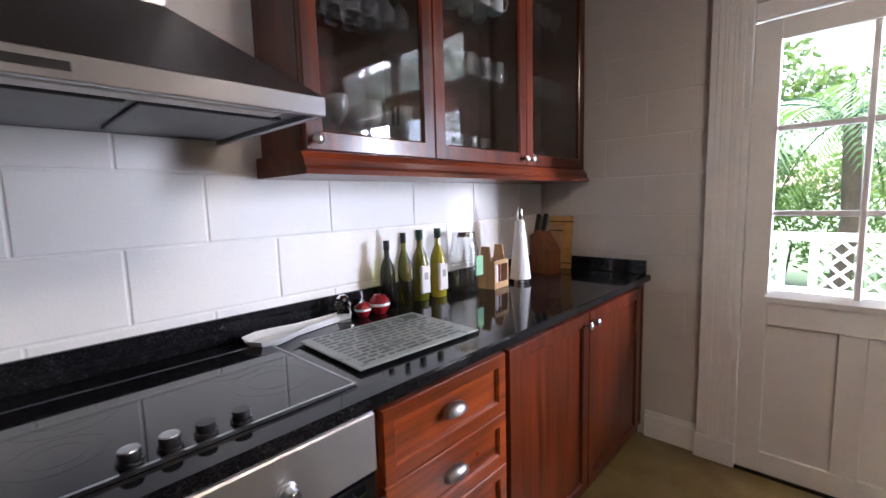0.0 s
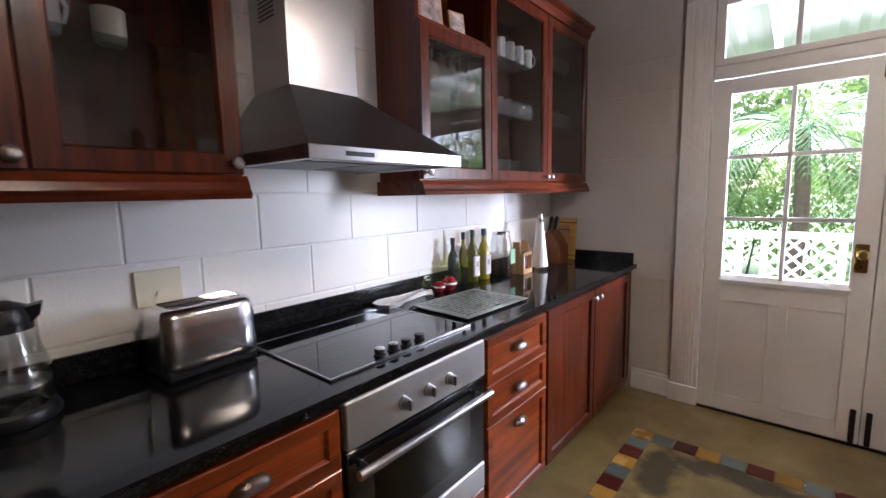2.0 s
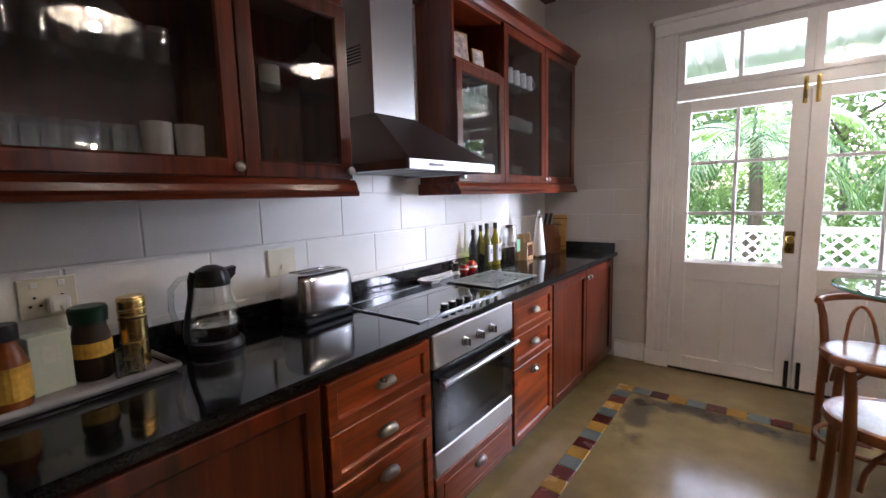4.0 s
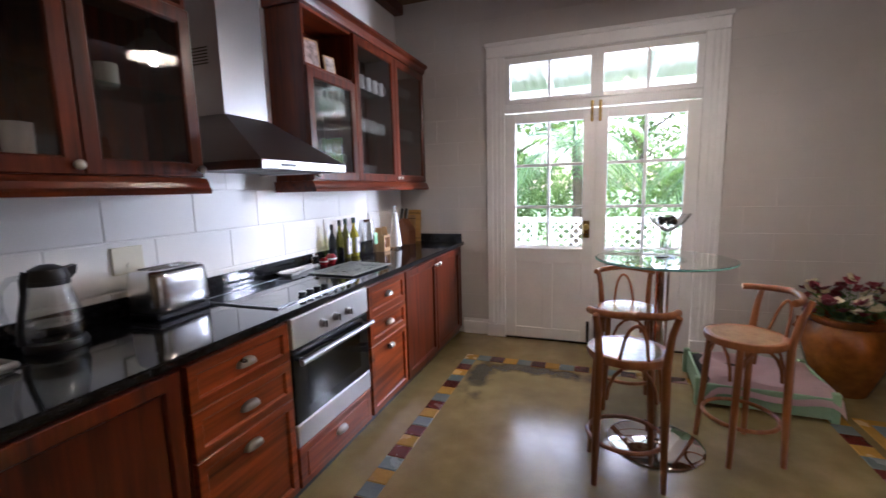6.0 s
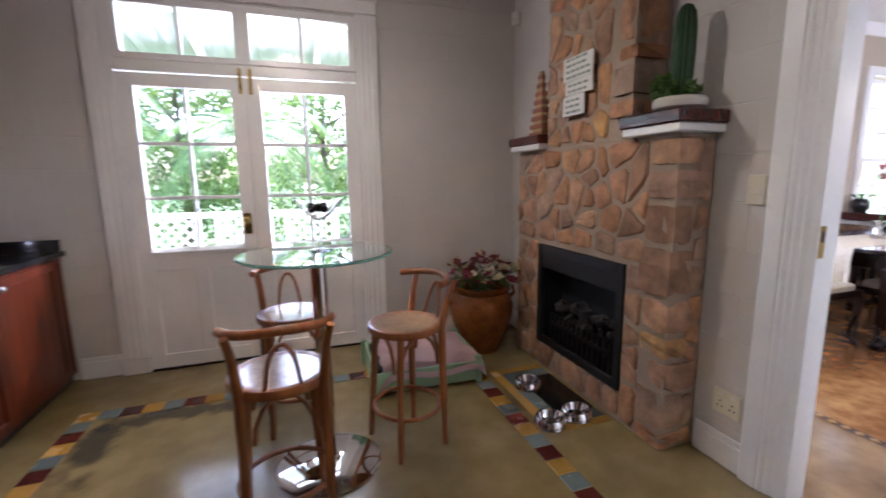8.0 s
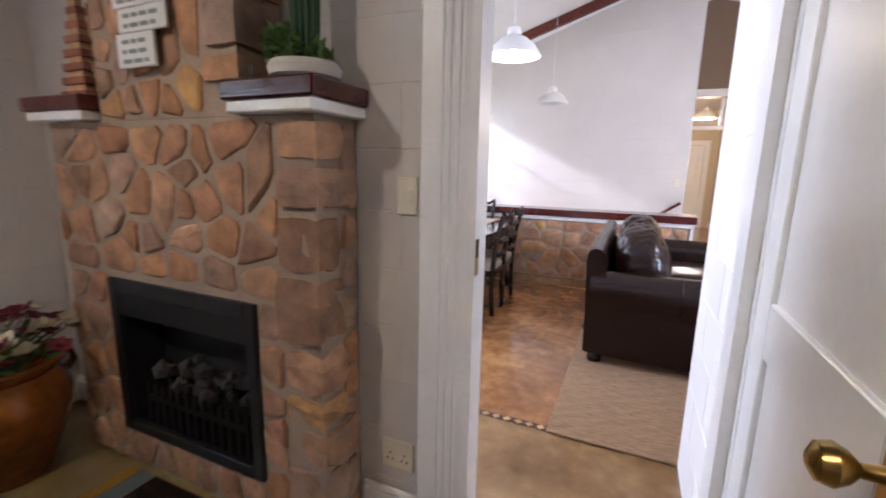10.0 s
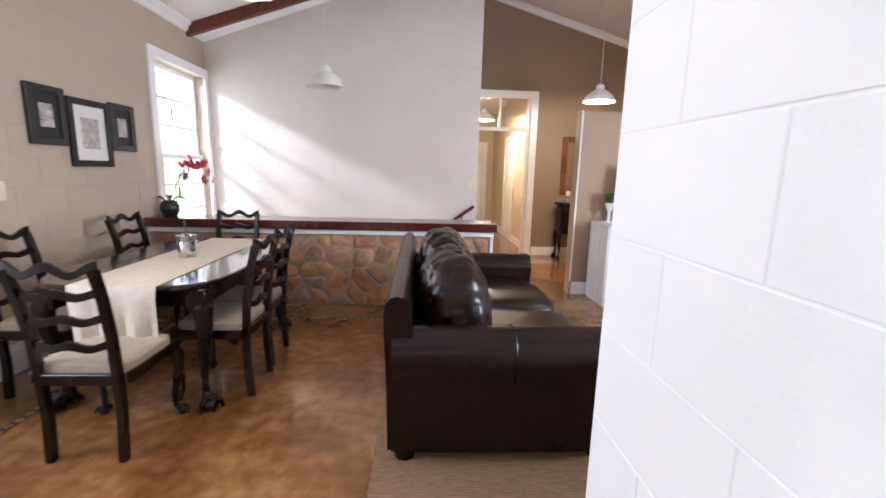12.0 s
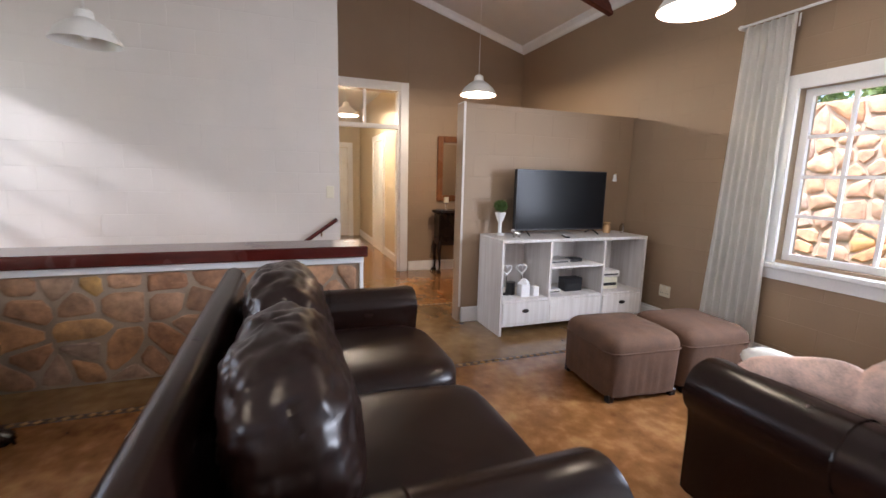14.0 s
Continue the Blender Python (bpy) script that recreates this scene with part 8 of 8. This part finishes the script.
    for i, y in enumerate((-2.28, -2.44)):
        hrt = thing("heart_ornament", "white wooden heart on a stand", "ornament", pose(7.28, y, 0.331, 0, 0, 0), group="heart ornaments")
        pts = []
        for k in range(24):
            a = 2 * math.pi * k / 24
            pts.append((0, 0.0042 * 16 * math.sin(a) ** 3 * 0.75, 0.24 + 0.0032 * (13 * math.cos(a) - 5 * math.cos(2 * a) - 2 * math.cos(3 * a) - math.cos(4 * a))))
        part("heart", tube(B(), pts, 0.008, 6, True), CERAMIC, hrt)
        part("stand_rod", rod(B(), (0, 0, 0.01), (0, 0, 0.19), 0.004, seg=6), DARKIRON, hrt)
        part("foot", rod(B(), (0, 0, 0), (0, 0, 0.012), 0.035, seg=16), DARKIRON, hrt)
    lt = thing("lantern", "white tin candle lantern in the open bay", "lantern", pose(7.20, -2.42, 0.331))
    part("body", bx(-0.045, 0.045, -0.045, 0.045, 0, 0.12, bevel=0.004), WHITE, lt)
    part("roof", lathe(B(), [(0.065, 0.12), (0.03, 0.16), (0.01, 0.165), (0, 0.165)], 4), WHITE, lt)
    l2 = thing("lantern", "small white tin candle lantern", "lantern", pose(7.18, -2.53, 0.331))
    part("body", bx(-0.03, 0.03, -0.03, 0.03, 0, 0.09, bevel=0.003), WHITE, l2)
    dk = thing("storage_tin", "dark round tin in the open bay", "tin", pose(7.28, -2.33, 0.331))
    part("tin", lathe(B(), [(0, 0), (0.04, 0), (0.04, 0.12), (0, 0.12)], 16), BLACK, dk)
    for nm, lab, y, z, dx, dy, dz, m in (("set_top_box", "silver set-top box on the shelf", -2.78, 0.621, 0.10, 0.13, 0.045, PEWTER), ("game_controller", "black controller beside the box", -3.02, 0.621, 0.05, 0.07, 0.035, BLACK), ("media_player", "white media player under the shelf", -2.75, 0.331, 0.09, 0.08, 0.04, WHITEPL), ("router", "black router under the shelf", -3.0, 0.331, 0.06, 0.10, 0.13, BLACK), ("wicker_box", "pale storage box in the open bay", -3.42, 0.331, 0.08, 0.10, 0.12, CREAM), ("book_stack", "stacked books on the bay floor", -3.44, 0.452, 0.07, 0.11, 0.06, WASHED)):
        o = thing(nm, lab, nm.replace("_", " "), pose(7.28, y, z))
        part("case", bx(-dx, dx, -dy, dy, 0, dz, bevel=0.005), m, o)
        part("front_trim", bx(-dx - 0.002, -dx + 0.001, -dy * 0.8, dy * 0.8, dz * 0.3, dz * 0.55), INK, o)


tv_stand()
wl2 = thing("wall_lamp", "small brass wall bracket lamp above the television", "wall lamp", pose(7.579, -3.62, 1.42))
part("arm", tube(B(), [(0, -0.1, 0.06), (-0.05, -0.06, 0.07), (-0.12, 0.02, 0.07)], 0.006, 6), BRASS, wl2)
part("shade", lathe(B(), [(0.022, -0.04), (0.014, 0.03), (0, 0.035)], 14), CERAMIC, wl2).matrix_basis = pose(-0.12, 0.02, 0.03)


def hall_table():
    t = thing("hall_table", "dark carved half-round hall table", "table", pose(9.80, -2.78, 0))
    part("top", lathe(B(), [(0, 0.90), (0.36, 0.90), (0.38, 0.915), (0.37, 0.94), (0, 0.94)], 32), DARKWOOD, t).matrix_basis = Matrix.Diagonal((0.45, 1.05, 1, 1))
    part("apron", bx(-0.12, 0.13, -0.32, 0.32, 0.42, 0.90, bevel=0.02), DARKWOOD, t)
    for sx, sy in ((-0.10, -0.30), (-0.10, 0.30), (0.12, -0.30), (0.12, 0.30)):
        part("leg", cabriole(B(), sx, sy, 0.46, -1, 1 if sy > 0 else -1, 0.9), DARKWOOD, t, smooth=True)
    m = thing("wall_mirror", "wooden framed mirror above the hall table", "mirror", pose(FX - 0.004, -2.80, 1.54, 0, 0, -90))
    part("frame", boxes((-0.29, -0.20, -0.04, 0, -0.48, 0.48), (0.20, 0.29, -0.04, 0, -0.48, 0.48), (-0.20, 0.20, -0.04, 0, 0.39, 0.48), (-0.20, 0.20, -0.04, 0, -0.48, -0.39), bevel=0.01), wood("oak_frame", (0.10, 0.035, 0.012), (0.22, 0.085, 0.03), 'z'), m)
    part("mirror_glass", bx(-0.20, 0.20, -0.02, -0.012, -0.39, 0.39), MIRROR, m)
    cs = thing("candle_stand", "glass candle stand with a cream candle", "candle", pose(9.74, -2.58, 0.941))
    part("stand", lathe(B(), [(0, 0), (0.045, 0), (0.012, 0.02), (0.01, 0.09), (0.035, 0.11), (0, 0.11)], 16), CHROME, cs, smooth=True)
    part("candle", rod(B(), (0, 0, 0.11), (0, 0, 0.19), 0.035, seg=16), CREAM, cs)


hall_table()


def curtain():
    c = thing("curtain", "white pleated cotton curtain drawn to the side", "curtain", pose(0, 0, 0))
    bm = B()
    n, m = 120, 16
    rows = []
    for j in range(m):
        t = j / (m - 1)
        z = 2.62 - 2.58 * t
        x0, x1 = 6.02 - 0.03 * t, 6.40 + 0.10 * t
        amp = 0.012 + 0.013 * min(1, t * 3)
        row = []
        for i in range(n):
            s_ = i / (n - 1)
            row.append(bm.verts.new((x0 + (x1 - x0) * s_, LY0 + 0.085 + amp * math.sin(s_ * 2 * math.pi * 7 + 0.5 * math.sin(t * 3 + s_ * 4)) + 0.006 * noise.noise((s_ * 8, t * 4, 0)), z)))
        rows.append(row)
    for p, q in zip(rows, rows[1:]):
        for i in range(n - 1):
            bm.faces.new((p[i], p[i + 1], q[i + 1], q[i]))
    bmesh.ops.solidify(bm, geom=bm.faces[:], thickness=0.003)
    part("cloth", bm, CURTAINCLOTH, c, smooth=True)
    hd = B()
    for i in range(14):
        x = 6.02 + 0.38 * i / 13
        box(hd, x - 0.006, x + 0.006, LY0 + 0.055, LY0 + 0.062, 2.53, 2.62, bevel=0.002)
    part("pleat_tape", hd, CURTAINCLOTH, c)
    r = thing("curtain_rod", "slim white curtain rod above the window", "curtain rod", pose(0, 0, 0))
    part("rod", rod(B(), (4.1, LY0 + 0.09, 2.635), (6.45, LY0 + 0.09, 2.635), 0.010, seg=10), WHITE, r)
    for x in (4.2, 6.43):
        part("bracket", bx(x - 0.01, x + 0.01, LY0, LY0 + 0.10, 2.615, 2.65, bevel=0.002), WHITE, r)


curtain()
rug = thing("jute_rug", "natural woven jute rug reaching under the sofa", "rug", pose(0, 0, 0))
part("backing", bx(3.60, 5.25, -1.05, 0.055, 0.0045, 0.009), JUTE, rug)
bm = B()
for i in range(104):
    x = 3.605 + i * 0.0158
    pts = [(x + 0.002 * math.sin(k * 2.1 + i), -1.05 + 1.105 * k / 20 + 0.003 * math.sin(i * 1.7) * (k in (0, 20)), 0.0105) for k in range(21)]
    tube(bm, pts, 0.0068, 5)
tagged(part("braid", bm, JUTE, rug), kind="stuff")

# outside the living room window
rw = tagged(new("garden_wall"), "rust sandstone retaining wall outside the window", "wall", kind="structure")
part("core", bx(1.0, 9.5, -7.4, -7.0, -0.3, 2.5), MORTAR, rw)
stones(rw, [(3.2, 8.2, -0.3, 2.5)], 0.24, 51, lambda u, z, d: (u, -7.0 + d, z), gap=0.02, proud=0.03, wear=0.018)
tagged(single("garden_post", boxes((4.98, 5.14, -5.15, -5.0, -0.3, 2.9), (4.92, 5.20, -5.21, -4.94, -0.3, 0.1), bevel=0.008), WHITE, "square white veranda post outside the window", "post"))
tagged(single("garden_post", boxes((6.9, 7.06, -5.15, -5.0, -0.3, 2.9), (6.84, 7.12, -5.21, -4.94, -0.3, 0.1), bevel=0.008), WHITE, "square white veranda post outside the window", "post"))
tagged(single("planter_wall", boxes((4.6, 5.5, -6.3, -5.9, -0.3, 0.95), (4.55, 5.55, -6.35, -5.85, 0.95, 1.02), bevel=0.008), PAINT_GREIGE, "low cream garden pillar with a white capping", "pillar"))
hg = thing("bank_shrubs", "green shrubs above the retaining wall", "shrub")
leaf_cloud("leaves", [(2.0 + 0.8 * i, -7.6, 2.7, 0.7, 0.5, 0.5) for i in range(10)], 9000, 0.06, LEAF_A, 61, hg)
tagged(hg, kind="stuff")


# ---- pieces of walls and floors ----
PIECE = {}


def block_mesh(w, h, material, kind, c=0.004, d=0.0035):
    """A shallow block face with softened arrises: u to the right, w upwards, out along z."""
    if material == PAINT_NIB:
        d = 0.0018
    key = (round(w, 3), round(h, 3), material.name, c)
    if key not in PIECE:
        bm = B()
        rows = []
        for k, z in ((0.0, 0.0), (0.0015, d * 0.6), (c, d)):
            rows.append([bm.verts.new((x, y, z)) for x, y in ((-w / 2 + k, -h / 2 + k), (w / 2 - k, -h / 2 + k), (w / 2 - k, h / 2 - k), (-w / 2 + k, h / 2 - k))])
        for p, q in zip(rows, rows[1:]):
            for i in range(4):
                bm.faces.new((p[i], p[(i + 1) % 4], q[(i + 1) % 4], q[i]))
        bm.faces.new(rows[-1])
        PIECE[key] = mesh_of(bm, kind, material)
    return PIECE[key]


def cut(rect, holes):
    """A rectangle less the holes, as rectangles."""
    out = [rect]
    for h in holes:
        nxt = []
        for u0, u1, w0, w1 in out:
            if h[0] >= u1 or h[1] <= u0 or h[2] >= w1 or h[3] <= w0:
                nxt.append((u0, u1, w0, w1))
                continue
            if h[0] > u0:
                nxt.append((u0, h[0], w0, w1))
            if h[1] < u1:
                nxt.append((h[1], u1, w0, w1))
            a, b = max(u0, h[0]), min(u1, h[1])
            if h[3] < w1:
                nxt.append((a, b, h[3], w1))
            if h[2] > w0:
                nxt.append((a, b, w0, h[2]))
        out = nxt
    return [r for r in out if r[1] - r[0] > 0.02 and r[3] - r[2] > 0.02]


def block_wall(parent, material, u0, u1, top, place, holes=(), phase=0.0, z_from=0.0, faint=True, lift=0.0):
    """Courses of 0.42 x 0.206 blocks; top: a height or a function of u; place(u, w): pose of a face there."""
    H, L, G = 0.2065, 0.42, 0.0025 if faint else 0.005
    j = 0
    while True:
        w0 = -0.024 + lift + (j - 1) * H
        w1 = w0 + H
        if w0 > 5:
            break
        s = u0 - L + ((phase + (0.5 if j % 2 else 0)) * L - u0) % L
        while s < u1:
            a, b = max(s, u0), min(s + L, u1)
            if b - a > 0.02:
                t = min(top(a), top(b)) if callable(top) else top
                if w0 < t - 0.02 and w1 > z_from:
                    for r in cut((a, b, max(w0, z_from), min(w1, t)), holes):
                        w, h = r[1] - r[0] - G, r[3] - r[2] - G
                        if w < 0.012 or h < 0.012:
                            continue
                        ob = new("block", block_mesh(w, h, material, "block", *((0.002, 0.0016) if faint else (0.004, 0.0035))))
                        ob.parent = parent
                        ob.matrix_basis = place((r[0] + r[1]) / 2, (r[2] + r[3]) / 2)
            s += L
        j += 1


def face_px(x):
    return lambda u, w: Matrix.Translation((x, u, w)) @ Matrix(((0, 0, 1, 0), (1, 0, 0, 0), (0, 1, 0, 0), (0, 0, 0, 1)))


def face_nx(x):
    return lambda u, w: Matrix.Translation((x, u, w)) @ Matrix(((0, 0, -1, 0), (-1, 0, 0, 0), (0, 1, 0, 0), (0, 0, 0, 1)))


def face_ny(y):
    return lambda u, w: Matrix.Translation((u, y, w)) @ Matrix(((1, 0, 0, 0), (0, 0, -1, 0), (0, 1, 0, 0), (0, 0, 0, 1)))


def face_py(y):
    return lambda u, w: Matrix.Translation((u, y, w)) @ Matrix(((-1, 0, 0, 0), (0, 0, 1, 0), (0, 1, 0, 0), (0, 0, 0, 1)))


PH = ((0.23 - 0.42 * 0.5) / 0.42) % 1
block_wall(wl, PAINT_SPLASH, -1.75, KY1, 2.52, face_px(KX0), phase=PH, z_from=0.80, faint=False)
block_wall(wn_, PAINT_GREY, KX0, KX1, CEIL_K, face_ny(KY1), [(-0.262, 1.602, 0, 2.655)], phase=0.2)
block_wall(we, PAINT_GREY, OY1 + 0.157, KY1, CEIL_K, face_nx(KX1), [(FY0, FY1, 0, FZ), (CY0, CY1, FZ, 4)], phase=0.1)
block_wall(wnib, PAINT_NIB, KX1 + 0.11, 3.61, 2.8, face_py(-0.56), phase=(3.19 - 0.21) / 0.42 % 1, lift=0.055, z_from=0.0)
block_wall(ww, PAINT_GREIGE, -0.90, LY1, roof, face_nx(WX), phase=0.35, z_from=0.6)
block_wall(wd, PAINT_BACKLIT, 4.3, WX, 2.94, face_ny(LY1), [(NWX0 - 0.10, NWX1 + 0.075, NWZ0 - 0.15, NWZ1 + 0.10), (3.2, 4.65, 0.6, 2.5)], phase=0.6, z_from=0.15)
block_wall(wp, PAINT_TAN, LY0, -1.945, 2.09, face_nx(7.58), phase=0.15)
block_wall(wv, PAINT_TAN, 4.3, 7.58, 3.38, face_py(LY0), [(SX0 - 0.10, SX1 + 0.075, SZ0 - 0.15, SZ1 + 0.10)], phase=0.4, z_from=0.12)
block_wall(wf, PAINT_TAN, LY0, HY0 - 0.12, lambda u: roof(u), face_nx(FX), phase=0.3, z_from=0.15)


def tile_row(parent, rects, mats):
    for i, (x0, x1, y0, y1) in enumerate(rects):
        ob = new("tile", block_mesh(x1 - x0 - 0.004, y1 - y0 - 0.004, mats[i % len(mats)], "tile"))
        ob.parent = parent
        ob.matrix_basis = Matrix.Translation(((x0 + x1) / 2, (y0 + y1) / 2, 0.0004))


bd = tagged(new("floor_border"), "inlaid border of mustard, slate and oxblood floor tiles", "floor border", kind="structure")
S, SB, BX0, BX1, BY = 0.1065, 0.1102, -0.265, 2.05, 1.98
left = [(BX0 - S / 2, BX0 + S / 2, BY - S * (i + 0.5), BY - S * (i - 0.5)) for i in range(36)]
back = [(BX0 + SB * (i - 0.5), BX0 + SB * (i + 0.5), BY - S / 2, BY + S / 2) for i in range(1, 21)]
right = [(BX1 - S / 2, BX1 + S / 2, BY - S * (i + 0.5), BY - S * (i - 0.5)) for i in range(30)]
TM = (T_YEL, T_BLU, T_RED)
# one pair was laid the wrong way round
tile_row(bd, left, TM * 4 + (T_YEL, T_RED, T_BLU) + TM * 7)
tile_row(bd, back, TM[1:] + TM[:1])
tile_row(bd, right, TM)
hearth = tagged(new("hearth_inlay"), "inlaid hearth of mustard, slate and black tiles", "hearth", kind="structure")
tile_row(hearth, [(2.145, 2.21, 0.93, 1.72), (2.21, 2.53, 0.93, 0.995), (2.21, 2.53, 1.655, 1.72)], (T_YEL,))
tile_row(hearth, [(2.21, 2.29, 0.995, 1.655), (2.29, 2.53, 0.995, 1.09), (2.29, 2.53, 1.56, 1.655)], (T_BLU,))
tile_row(hearth, [(2.29, 2.53, 1.09, 1.56)], (T_BLK,))


def inlay(p, q):
    """Dark strip with ochre diamonds let into the floor from p to q."""
    p, q = Vector(p), Vector(q)
    d = (q - p).normalized()
    n = int((q - p).length / 0.062)
    st_ = tagged(new("floor_strip"), "dark inlaid floor strip with ochre diamonds", "floor strip", kind="structure")
    a = Vector((-d.y, d.x, 0)) * 0.027
    bm = B()
    lo = [bm.verts.new(v) for v in (p - a + Vector((0, 0, -0.1)), q - a + Vector((0, 0, -0.1)), q + a + Vector((0, 0, -0.1)), p + a + Vector((0, 0, -0.1)))]
    hi = [bm.verts.new(v) for v in (p - a, q - a, q + a, p + a)]
    for i in range(4):
        bm.faces.new((lo[i], lo[(i + 1) % 4], hi[(i + 1) % 4], hi[i]))
    bm.faces.new(hi)
    bm.faces.new(lo[::-1])
    part("bed", bm, STRIP_D, st_)
    for i in range(n):
        c = p + d * 0.062 * (i + 0.5)
        ob = new("diamond", block_mesh(0.034, 0.034, STRIP_L, "diamond"))
        ob.parent = st_
        ob.matrix_basis = Matrix.Translation((c.x, c.y, 0.0006)) @ Matrix.Rotation(math.atan2(d.y, d.x) + math.pi / 4, 4, 'Z')


inlay((3.64, 0.06, 0.0005), (3.64, 2.01, 0.0005))
inlay((3.64, 2.012, 0.0005), (6.635, 2.012, 0.0005))
inlay((6.635, 2.0, 0.0005), (6.635, -3.85, 0.0005))
inlay((8.21, -0.9, 0.0005), (8.21, -3.85, 0.0005))
